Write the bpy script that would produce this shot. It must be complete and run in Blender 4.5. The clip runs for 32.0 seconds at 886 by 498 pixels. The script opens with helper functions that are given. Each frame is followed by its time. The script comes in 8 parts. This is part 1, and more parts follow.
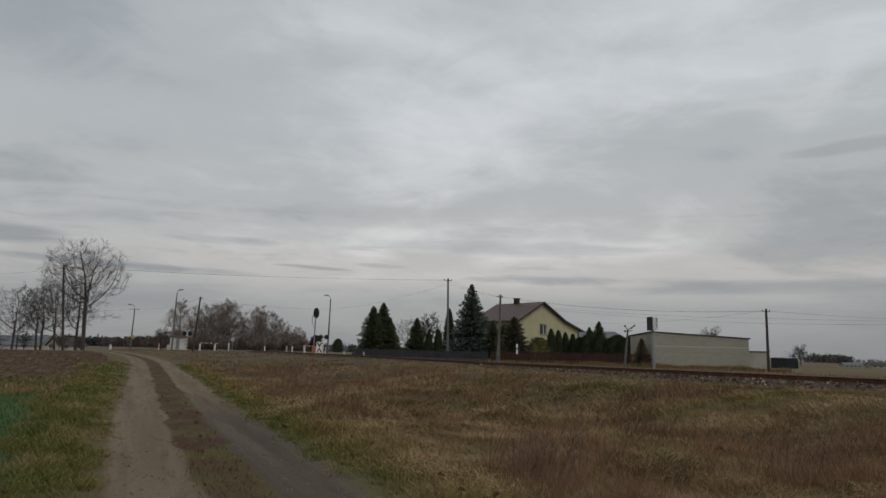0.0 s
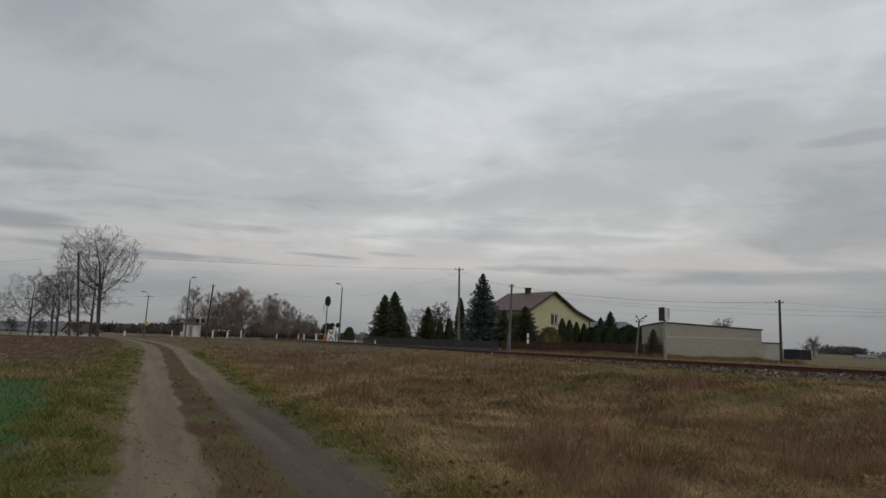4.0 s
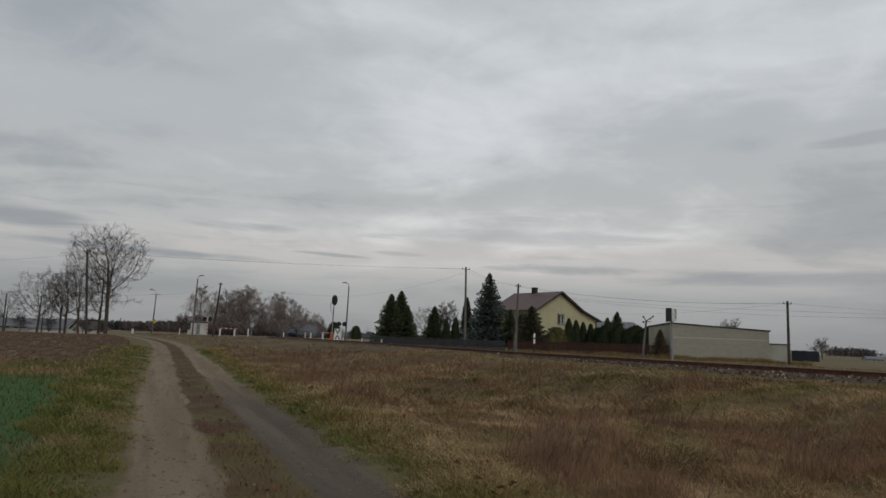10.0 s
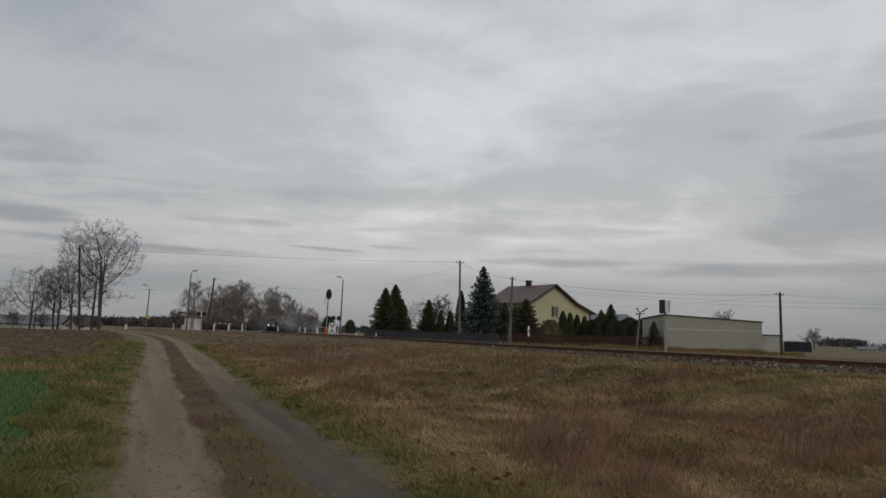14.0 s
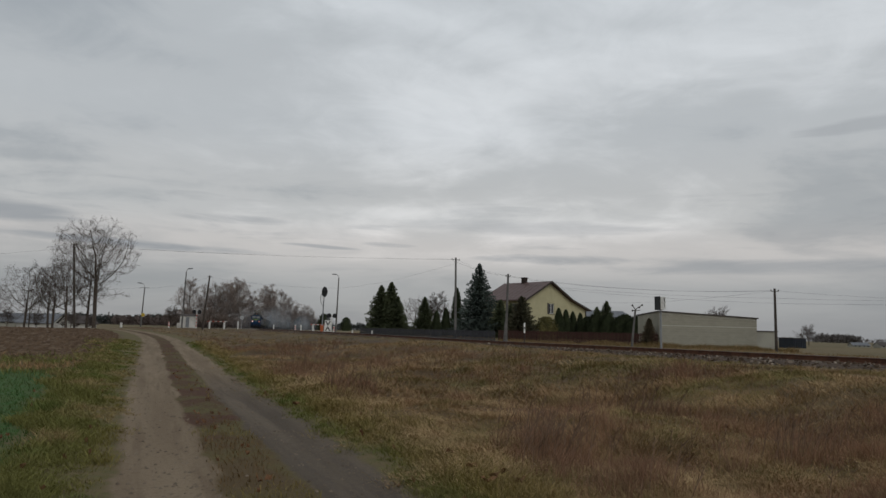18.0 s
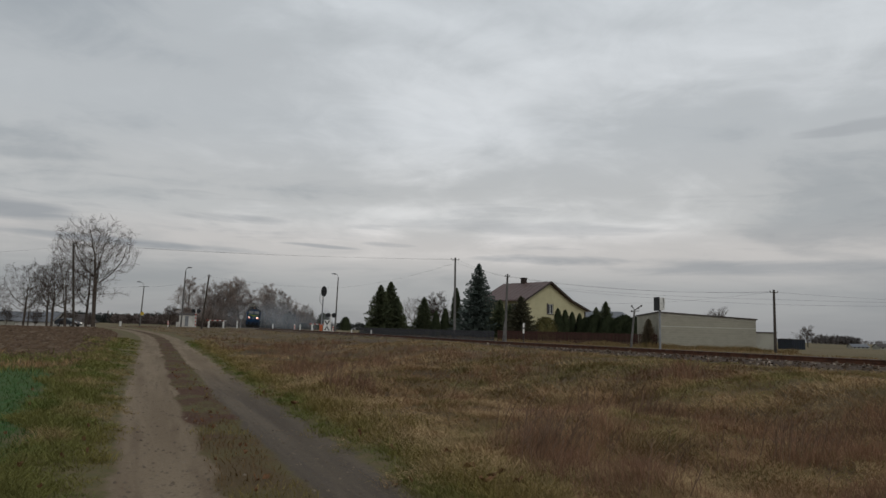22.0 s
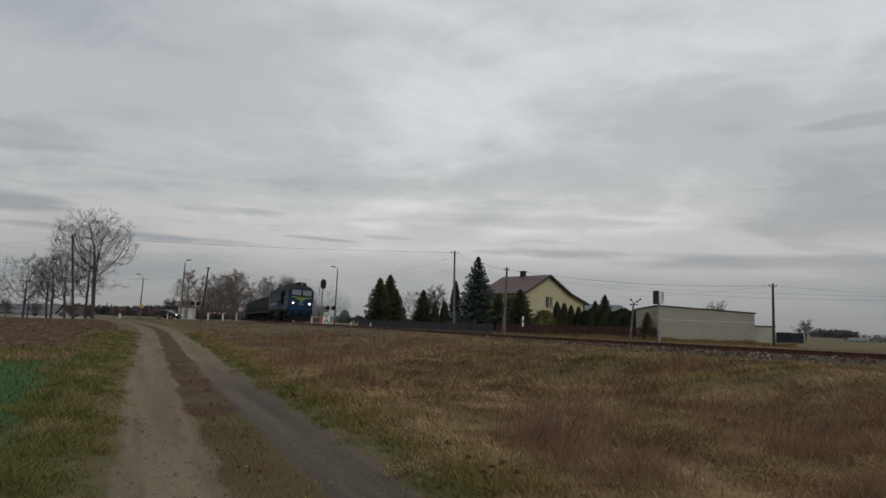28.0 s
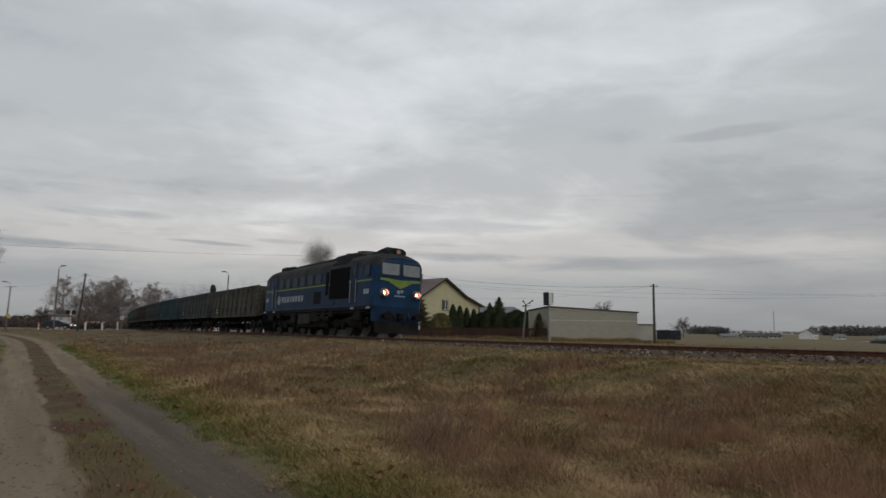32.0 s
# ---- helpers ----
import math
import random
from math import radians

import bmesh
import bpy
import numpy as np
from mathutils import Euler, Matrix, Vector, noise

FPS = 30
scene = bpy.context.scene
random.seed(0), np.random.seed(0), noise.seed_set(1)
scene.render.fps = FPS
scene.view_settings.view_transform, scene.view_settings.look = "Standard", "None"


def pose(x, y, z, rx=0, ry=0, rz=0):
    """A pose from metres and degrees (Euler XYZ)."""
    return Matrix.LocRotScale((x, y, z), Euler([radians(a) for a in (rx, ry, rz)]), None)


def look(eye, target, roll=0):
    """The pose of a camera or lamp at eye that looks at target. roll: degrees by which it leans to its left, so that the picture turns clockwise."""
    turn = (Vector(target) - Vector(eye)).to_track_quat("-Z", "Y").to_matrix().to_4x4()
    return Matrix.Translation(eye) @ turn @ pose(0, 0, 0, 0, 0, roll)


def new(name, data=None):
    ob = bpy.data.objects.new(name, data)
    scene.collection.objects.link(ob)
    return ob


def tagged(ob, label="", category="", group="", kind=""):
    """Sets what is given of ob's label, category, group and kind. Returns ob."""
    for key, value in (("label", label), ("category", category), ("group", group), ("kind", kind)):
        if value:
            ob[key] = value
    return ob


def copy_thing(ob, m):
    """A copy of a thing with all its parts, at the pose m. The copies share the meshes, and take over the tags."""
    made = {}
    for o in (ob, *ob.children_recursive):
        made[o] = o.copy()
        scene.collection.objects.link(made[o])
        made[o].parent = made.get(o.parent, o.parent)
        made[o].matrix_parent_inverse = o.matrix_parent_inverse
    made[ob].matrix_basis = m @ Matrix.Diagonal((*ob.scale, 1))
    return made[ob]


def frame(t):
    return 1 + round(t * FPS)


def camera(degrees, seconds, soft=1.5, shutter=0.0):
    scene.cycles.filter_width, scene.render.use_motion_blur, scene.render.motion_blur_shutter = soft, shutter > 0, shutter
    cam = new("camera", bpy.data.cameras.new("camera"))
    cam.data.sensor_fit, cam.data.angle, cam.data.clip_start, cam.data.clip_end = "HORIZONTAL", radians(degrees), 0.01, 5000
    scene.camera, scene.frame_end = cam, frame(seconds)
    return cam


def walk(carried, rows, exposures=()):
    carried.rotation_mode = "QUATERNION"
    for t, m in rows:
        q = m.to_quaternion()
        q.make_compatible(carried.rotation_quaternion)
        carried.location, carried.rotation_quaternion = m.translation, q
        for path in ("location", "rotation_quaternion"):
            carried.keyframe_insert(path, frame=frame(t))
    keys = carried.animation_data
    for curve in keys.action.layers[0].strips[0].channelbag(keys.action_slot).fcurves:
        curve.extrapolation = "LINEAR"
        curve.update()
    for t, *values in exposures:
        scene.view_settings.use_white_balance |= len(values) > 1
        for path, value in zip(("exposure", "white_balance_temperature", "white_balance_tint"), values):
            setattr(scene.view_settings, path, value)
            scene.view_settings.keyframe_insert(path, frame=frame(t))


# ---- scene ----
cam = camera(66.0, 32.0, soft=1.5, shutter=0.4)
PATH = [
    (0.0, pose(0.008, 0.015, 1.599, 98.68, -1.22, -1.28)),
    (0.5, pose(-0.003, 0.013, 1.611, 98.52, -1.39, -0.75)),
    (1.0, pose(0.008, 0.017, 1.598, 98.57, -1.57, -0.90)),
    (1.5, pose(0.001, 0.008, 1.596, 98.20, -1.84, -0.56)),
    (2.0, pose(-0.002, 0.016, 1.603, 98.27, -1.76, -1.03)),
    (2.5, pose(0.007, 0.024, 1.596, 98.16, -1.71, -0.98)),
    (3.0, pose(0.013, -0.017, 1.608, 98.00, -1.74, -0.62)),
    (3.5, pose(0.006, 0.010, 1.600, 97.86, -1.67, -0.49)),
    (5.5, pose(0.007, 0.024, 1.602, 97.56, -1.72, -0.09)),
    (6.0, pose(0.022, -0.007, 1.600, 97.79, -1.72, -0.43)),
    (6.5, pose(0.010, -0.006, 1.610, 97.89, -1.80, -0.41)),
    (7.0, pose(0.015, -0.020, 1.608, 97.84, -1.95, -0.14)),
    (7.5, pose(0.008, -0.006, 1.604, 97.76, -1.98, -0.07)),
    (8.0, pose(-0.004, -0.010, 1.605, 97.67, -1.96, 0.05)),
    (8.5, pose(-0.005, 0.006, 1.605, 97.76, -1.92, 0.15)),
    (9.0, pose(-0.003, 0.008, 1.602, 97.79, -2.01, 0.04)),
    (9.5, pose(-0.004, -0.002, 1.601, 97.58, -1.99, 0.08)),
    (10.0, pose(0.002, -0.009, 1.608, 97.67, -1.97, 0.15)),
    (10.5, pose(-0.001, 0.007, 1.600, 97.82, -1.90, -0.20)),
    (11.0, pose(-0.001, -0.019, 1.615, 97.74, -1.78, -0.18)),
    (11.5, pose(-0.001, -0.016, 1.611, 97.57, -1.58, -0.26)),
    (12.0, pose(-0.004, -0.002, 1.603, 97.36, -1.42, -0.06)),
    (12.5, pose(0.001, -0.003, 1.605, 97.23, -1.20, -0.00)),
    (13.0, pose(0.000, 0.001, 1.600, 97.13, -1.29, 0.00)),
    (13.5, pose(-0.005, 0.001, 1.597, 96.86, -1.42, -0.24)),
    (14.0, pose(-0.001, -0.015, 1.603, 97.14, -1.55, -0.31)),
    (14.5, pose(-0.007, -0.023, 1.602, 96.98, -1.47, -0.32)),
    (16.5, pose(0.009, -0.010, 1.592, 97.12, -1.46, -0.45)),
    (17.0, pose(0.005, -0.026, 1.596, 96.94, -1.44, -0.50)),
    (17.5, pose(-0.002, -0.030, 1.601, 96.83, -1.43, -0.59)),
    (18.0, pose(-0.004, -0.023, 1.598, 96.92, -1.38, -0.65)),
    (18.5, pose(-0.006, -0.002, 1.595, 96.94, -1.49, -0.66)),
    (19.0, pose(-0.003, -0.017, 1.599, 97.10, -1.59, -0.31)),
    (19.5, pose(-0.014, -0.016, 1.590, 96.97, -1.48, -0.57)),
    (20.0, pose(-0.001, -0.021, 1.596, 96.97, -1.59, -0.52)),
    (20.5, pose(0.006, -0.023, 1.600, 96.93, -1.53, -0.68)),
    (21.0, pose(0.008, -0.019, 1.595, 96.93, -1.49, -0.74)),
    (21.5, pose(0.007, -0.006, 1.590, 97.01, -1.48, -0.74)),
    (22.0, pose(0.006, -0.018, 1.596, 96.92, -1.59, -0.71)),
    (22.5, pose(-0.010, -0.003, 1.593, 96.87, -1.69, -0.41)),
    (23.0, pose(-0.018, -0.042, 1.596, 96.93, -1.87, -0.22)),
    (23.5, pose(-0.023, -0.026, 1.598, 96.91, -2.20, -0.45)),
    (24.0, pose(-0.015, -0.023, 1.596, 96.80, -2.25, -0.46)),
    (24.5, pose(0.006, -0.009, 1.592, 96.69, -1.97, -0.94)),
    (25.0, pose(-0.002, -0.011, 1.593, 96.80, -1.86, -1.03)),
    (25.5, pose(-0.002, -0.011, 1.586, 96.87, -1.74, -1.02)),
    (27.5, pose(-0.010, -0.017, 1.592, 96.49, -1.75, -0.71)),
    (28.0, pose(-0.017, -0.034, 1.593, 96.34, -1.72, -0.79)),
    (28.5, pose(-0.015, -0.028, 1.590, 96.41, -1.69, -1.03)),
    (29.0, pose(-0.022, -0.019, 1.590, 96.28, -1.73, -0.90)),
    (29.5, pose(-0.021, -0.019, 1.589, 96.43, -1.65, -0.72)),
    (30.0, pose(-0.026, -0.029, 1.594, 96.45, -1.60, -0.84)),
    (30.5, pose(-0.003, -0.032, 1.594, 96.67, -1.36, -1.85)),
    (31.0, pose(0.006, -0.014, 1.585, 95.88, -2.08, -4.16)),
    (31.3, pose(0.030, 0.000, 1.592, 97.08, -1.00, -4.60)),
    (31.5, pose(0.051, 0.002, 1.592, 96.88, -0.90, -5.91)),
    (32.0, pose(0.083, 0.001, 1.597, 96.81, -0.51, -9.33)),
]
walk(cam, PATH, exposures=[(0, -0.15), (6, -0.11), (9, -0.11), (13, -0.09), (17, -0.05), (29, -0.05), (32, 0.02)])

# ---- world and light: an even November overcast ----
world = bpy.data.worlds.new("overcast")
scene.world = world
world.use_nodes = True
wn, wl = world.node_tree.nodes, world.node_tree.links
wn.clear()


def wmath(op, a, b=None, clamp=False):
    n = wn.new("ShaderNodeMath")
    n.operation, n.use_clamp = op, clamp
    for i, v in enumerate((a, b)):
        if v is None:
            continue
        if isinstance(v, (int, float)):
            n.inputs[i].default_value = v
        else:
            wl.new(v, n.inputs[i])
    return n.outputs[0]


def wramp(fac, stops):
    n = wn.new("ShaderNodeValToRGB")
    r = n.color_ramp
    r.interpolation = "EASE"
    while len(r.elements) < len(stops):
        r.elements.new(0.5)
    for e, (p, c) in zip(r.elements, stops):
        e.position, e.color = p, (*c, 1)
    wl.new(fac, n.inputs[0])
    return n.outputs[0]


def wnoise(vec, scale, detail, rough, dist=0.0):
    n = wn.new("ShaderNodeTexNoise")
    n.inputs["Scale"].default_value, n.inputs["Detail"].default_value = scale, detail
    n.inputs["Roughness"].default_value, n.inputs["Distortion"].default_value = rough, dist
    wl.new(vec, n.inputs["Vector"])
    return n.outputs["Fac"]


def wmix(fac, a, b, mode="MIX"):
    n = wn.new("ShaderNodeMix")
    n.data_type, n.blend_type = "RGBA", mode
    for sock, v in ((n.inputs[0], fac), (n.inputs[6], a), (n.inputs[7], b)):
        if isinstance(v, (int, float)):
            sock.default_value = v
        elif isinstance(v, tuple):
            sock.default_value = (*v, 1)
        else:
            wl.new(v, sock)
    return n.outputs[2]


coord = wn.new("ShaderNodeTexCoord").outputs["Generated"]
sep = wn.new("ShaderNodeSeparateXYZ")
wl.new(coord, sep.inputs[0])
up = wmath("MAXIMUM", sep.outputs["Z"], 0.0)
lift = wmath("ADD", up, 0.16)
comb = wn.new("ShaderNodeCombineXYZ")
wl.new(wmath("DIVIDE", sep.outputs["X"], lift), comb.inputs[0])
wl.new(wmath("DIVIDE", sep.outputs["Y"], lift), comb.inputs[1])
comb.inputs[2].default_value = 5.2
deck = comb.outputs[0]
broad = wnoise(deck, 0.42, 3.0, 0.45, 0.5)
streak_map = wn.new("ShaderNodeMapping")
streak_map.inputs["Rotation"].default_value = (0, 0, radians(12))
streak_map.inputs["Scale"].default_value = (0.75, 1.0, 1.0)
wl.new(deck, streak_map.inputs[0])
rolls = wnoise(streak_map.outputs[0], 1.0, 5.0, 0.5, 0.7)
veil = wnoise(deck, 3.6, 6.0, 0.62, 0.5)
thick = wmath("ADD", wmath("MULTIPLY", broad, 0.46), wmath("ADD", wmath("MULTIPLY", rolls, 0.43), wmath("MULTIPLY", veil, 0.15)))
# the deck is thinner and paler ahead
ahead = wn.new("ShaderNodeVectorMath")
ahead.operation = "DOT_PRODUCT"
wl.new(coord, ahead.inputs[0])
ahead.inputs[1].default_value = Vector((0.10, 0.90, 0.42)).normalized()
thin = wramp(ahead.outputs["Value"], [(0.80, (0, 0, 0)), (0.995, (1, 1, 1))])
thick = wmath("ADD", thick, wmath("MULTIPLY", thin, 0.13))
# broad darker and paler areas: azimuth, height, half-length, half-depth, weight
azim = wmath("ARCTAN2", sep.outputs["X"], sep.outputs["Y"])
BROAD = ((-0.450, 0.250, 0.260, 0.060, -0.050), (-0.520, 0.410, 0.260, 0.110, -0.085), (0.000, 0.305, 0.110, 0.050, 0.030), (0.330, 0.325, 0.060, 0.032, 0.035), (0.510, 0.140, 0.110, 0.020, -0.050))
for a0, e0, la, le, w0 in BROAD:
    da = wmath("DIVIDE", wmath("SUBTRACT", azim, a0), la)
    de = wmath("DIVIDE", wmath("SUBTRACT", sep.outputs["Z"], e0), le)
    d2 = wmath("ADD", wmath("MULTIPLY", da, da), wmath("MULTIPLY", de, de))
    thick = wmath("ADD", thick, wmath("MULTIPLY", wmath("POWER", 2.0, wmath("MULTIPLY", d2, -1.0)), w0))
# the grain of the deck is lost in the haze low down
clear = wramp(up, [(0.03, (0.2, 0.2, 0.2)), (0.16, (1, 1, 1))])
thick = wmath("ADD", 0.50, wmath("MULTIPLY", wmath("SUBTRACT", thick, 0.50), clear))
cloud = wramp(thick, [(0.37, (0.27, 0.292, 0.318)), (0.47, (0.385, 0.408, 0.425)), (0.56, (0.50, 0.515, 0.522)), (0.72, (0.73, 0.742, 0.75))])
# low sky: a paler, slightly warm band over a grey haze at the horizon
band = wramp(up, [(0.0, (0.71, 0.695, 0.70)), (0.055, (0.80, 0.785, 0.785)), (0.115, (1.12, 1.05, 1.01)), (0.17, (1.03, 1.015, 1.0)), (0.30, (0.978, 1.0, 1.022)), (0.5, (0.962, 1.0, 1.036))])
sky_clouds = wmix(1.0, cloud, band, "MULTIPLY")
# thin dark lens clouds with ragged wispy edges lying along the horizon: azimuth, height, half-length, half-depth, slope, weight
wisp_v = wn.new("ShaderNodeCombineXYZ")
wl.new(wmath("MULTIPLY", azim, 5.0), wisp_v.inputs[0])
wl.new(wmath("MULTIPLY", sep.outputs["Z"], 46.0), wisp_v.inputs[1])
wisp = wnoise(wisp_v.outputs[0], 1.0, 6.0, 0.58, 0.6)
LENS = (
    (-0.575, 0.141, 0.090, 0.017, -0.06, 0.75), (-0.420, 0.107, 0.210, 0.0065, -0.02, 0.80), (-0.284, 0.150, 0.095, 0.008, -0.02, 0.60),
    (0.176, 0.107, 0.130, 0.0080, -0.02, 0.75), (0.450, 0.094, 0.220, 0.012, -0.01, 0.60), (-0.065, 0.124, 0.050, 0.005, -0.02, 0.65),
    (-0.170, 0.118, 0.060, 0.003, -0.04, 0.60), (0.160, 0.152, 0.220, 0.013, -0.02, 0.35), (0.570, 0.265, 0.080, 0.010, 0.03, 0.35))
dark_cover = wmath("MULTIPLY", wramp(wisp, [(0.53, (0, 0, 0)), (0.70, (1, 1, 1))]), wmath("MULTIPLY", wramp(up, [(0.05, (0, 0, 0)), (0.09, (1, 1, 1)), (0.16, (1, 1, 1)), (0.24, (0, 0, 0))]), 0.30))
for a0, e0, la, le, sl, w0 in LENS:
    off = wmath("SUBTRACT", azim, a0)
    da = wmath("DIVIDE", off, la)
    de = wmath("DIVIDE", wmath("SUBTRACT", wmath("SUBTRACT", sep.outputs["Z"], e0), wmath("MULTIPLY", off, sl)), le)
    d2 = wmath("ADD", wmath("MULTIPLY", da, da), wmath("MULTIPLY", de, de))
    ins = wmath("ADD", wmath("SUBTRACT", 1.0, d2), wmath("MULTIPLY", wmath("SUBTRACT", wisp, 0.5), 3.2))
    dark_cover = wmath("MAXIMUM", dark_cover, wmath("MULTIPLY", wmath("MULTIPLY", ins, 1.1, True), w0))
sky_clouds = wmix(dark_cover, sky_clouds, (0.285, 0.302, 0.325))
nishita = wn.new("ShaderNodeTexSky")
nishita.sky_type, nishita.sun_disc = "NISHITA", False
nishita.sun_elevation, nishita.sun_rotation = radians(24), radians(150)
blue = wmix(1.0, nishita.outputs[0], (0.10, 0.10, 0.10), "MULTIPLY")
whole = wmix(0.96, blue, sky_clouds)
bg = wn.new("ShaderNodeBackground")
bg.inputs[1].default_value = 1.0
wl.new(whole, bg.inputs[0])
wl.new(bg.outputs[0], wn.new("ShaderNodeOutputWorld").inputs[0])

sun = bpy.data.lights.new("sun", "SUN")
sun.energy, sun.angle, sun.color = 0.55, radians(28), (1.0, 0.97, 0.93)
new("sun", sun).matrix_world = look((30, -60, 60), (0, 0, 0))

# ---- materials ----


def mat(name, c1, c2=None, scale=4.0, rough=0.85, metal=0.0, bump=0.25, bscale=None, c3=None, fine=30.0, spread=0.12, alpha=1.0, emit=0.0):
    """A surface with colour at two scales and a fine relief."""
    m = bpy.data.materials.new(name)
    m.use_nodes = True
    nt = m.node_tree
    b = nt.nodes["Principled BSDF"]
    c2 = c2 or tuple(v * 0.72 for v in c1)
    c3 = c3 or tuple(min(1, v * 1.15) for v in c1)
    tc = nt.nodes.new("ShaderNodeTexCoord")
    n1 = nt.nodes.new("ShaderNodeTexNoise")
    n1.inputs["Scale"].default_value, n1.inputs["Detail"].default_value = scale, 5
    n2 = nt.nodes.new("ShaderNodeTexNoise")
    n2.inputs["Scale"].default_value, n2.inputs["Detail"].default_value = fine, 4
    for n in (n1, n2):
        nt.links.new(tc.outputs["Object"], n.inputs["Vector"])
    r = nt.nodes.new("ShaderNodeValToRGB")
    r.color_ramp.elements[0].position, r.color_ramp.elements[0].color = 0.36, (*c2, 1)
    r.color_ramp.elements[1].position, r.color_ramp.elements[1].color = 0.62, (*c1, 1)
    nt.links.new(n1.outputs["Fac"], r.inputs[0])
    mx = nt.nodes.new("ShaderNodeMix")
    mx.data_type = "RGBA"
    ramp2 = nt.nodes.new("ShaderNodeMapRange")
    ramp2.inputs[1].default_value, ramp2.inputs[2].default_value = 0.48, 0.72
    nt.links.new(n2.outputs["Fac"], ramp2.inputs[0])
    nt.links.new(ramp2.outputs[0], mx.inputs[0])
    nt.links.new(r.outputs[0], mx.inputs[6])
    mx.inputs[7].default_value = (*c3, 1)
    info = nt.nodes.new("ShaderNodeObjectInfo")
    vary = nt.nodes.new("ShaderNodeHueSaturation")
    mr = nt.nodes.new("ShaderNodeMapRange")
    mr.inputs[3].default_value, mr.inputs[4].default_value = 1 - spread, 1 + spread
    nt.links.new(info.outputs["Random"], mr.inputs[0])
    nt.links.new(mr.outputs[0], vary.inputs["Value"])
    nt.links.new(mx.outputs[2], vary.inputs["Color"])
    nt.links.new(vary.outputs[0], b.inputs["Base Color"])
    b.inputs["Roughness"].default_value, b.inputs["Metallic"].default_value = rough, metal
    if rough > 0.74:
        b.inputs["Specular IOR Level"].default_value = 0.15
    if bump:
        bp = nt.nodes.new("ShaderNodeBump")
        bp.inputs["Strength"].default_value, bp.inputs["Distance"].default_value = bump, 0.02
        nt.links.new(n2.outputs["Fac"], bp.inputs["Height"])
        nt.links.new(bp.outputs[0], b.inputs["Normal"])
    if emit:
        b.inputs["Emission Color"].default_value = (*c1, 1)
        b.inputs["Emission Strength"].default_value = emit
    if alpha < 1:
        b.inputs["Alpha"].default_value = alpha
    return m


M_CONC_D = mat("weathered_concrete", (0.145, 0.138, 0.13), (0.09, 0.086, 0.082), 2.0, 0.9)
M_WOODPOLE = mat("tarred_wood", (0.075, 0.062, 0.052), (0.045, 0.038, 0.033), 3.0, 0.85)
M_STEEL = mat("galvanised_steel", (0.42, 0.42, 0.42), None, 6.0, 0.5, 0.6)
M_BLACK = mat("black_paint", (0.022, 0.022, 0.024), None, 5.0, 0.55)
M_WHITE = mat("white_paint", (0.74, 0.73, 0.70), (0.55, 0.54, 0.50), 6.0, 0.6)
M_RED = mat("red_paint", (0.50, 0.05, 0.03), None, 6.0, 0.55)
M_ORANGE = mat("orange_paint", (0.55, 0.13, 0.04), None, 6.0, 0.55)
M_YELLOW = mat("yellow_paint", (0.60, 0.42, 0.04), None, 6.0, 0.55)
M_RAIL = mat("rusty_rail", (0.120, 0.055, 0.034), (0.065, 0.034, 0.024), 5.0, 0.8, 0.0)
M_RAILTOP = mat("worn_railhead", (0.30, 0.28, 0.27), None, 5.0, 0.35, 0.9)
M_SLEEPER = mat("concrete_sleeper", (0.27, 0.25, 0.22), (0.18, 0.15, 0.13), 4.0, 0.9)
M_BALLAST = mat("ballast_stone", (0.085, 0.062, 0.047), (0.045, 0.033, 0.026), 2.4, 0.95, 0, 0.8, None, (0.14, 0.108, 0.086), 11.0)
M_STONE = mat("loose_stone", (0.25, 0.20, 0.15), (0.095, 0.073, 0.055), 3.0, 0.95, 0, 0.25, None, (0.14, 0.11, 0.085), 6.0)


def island_material(name, stops):
    """Pieces that each take one tone of a range."""
    m = bpy.data.materials.new(name)
    m.use_nodes = True
    nt = m.node_tree
    b = nt.nodes["Principled BSDF"]
    b.inputs["Roughness"].default_value, b.inputs["Specular IOR Level"].default_value = 0.95, 0.15
    ge, r = nt.nodes.new("ShaderNodeNewGeometry"), nt.nodes.new("ShaderNodeValToRGB")
    while len(r.color_ramp.elements) < len(stops):
        r.color_ramp.elements.new(0.5)
    for e, (p, c) in zip(r.color_ramp.elements, stops):
        e.position, e.color = p, (*c, 1)
    nt.links.new(ge.outputs["Random Per Island"], r.inputs[0])
    nt.links.new(r.outputs[0], b.inputs["Base Color"])
    return m


M_CRUSHED = island_material("crushed_stone", ((0.0, (0.038, 0.026, 0.018)), (0.45, (0.092, 0.064, 0.045)), (0.86, (0.155, 0.116, 0.086)), (1.0, (0.36, 0.30, 0.245))))
M_BARK = mat("tree_bark", (0.105, 0.085, 0.07), (0.06, 0.048, 0.04), 3.0, 0.95)
M_TWIG = mat("bare_twigs", (0.095, 0.074, 0.064), (0.062, 0.048, 0.042), 0.5, 0.95, bump=0)
M_BIRCH = mat("birch_twigs", (0.265, 0.215, 0.188), (0.185, 0.148, 0.130), 0.3, 0.95, bump=0)
M_BIRCHBARK = mat("birch_bark", (0.22, 0.195, 0.18), (0.10, 0.085, 0.075), 2.0, 0.9)
M_NEEDLE = mat("spruce_needles", (0.098, 0.112, 0.058), (0.052, 0.062, 0.036), 1.2, 0.85, bump=0)
M_NEEDLE_B = mat("blue_spruce_needles", (0.105, 0.130, 0.112), (0.060, 0.076, 0.064), 1.2, 0.85, bump=0)
M_THUJA = mat("thuja_foliage", (0.060, 0.074, 0.038), (0.032, 0.042, 0.022), 1.5, 0.85, bump=0)
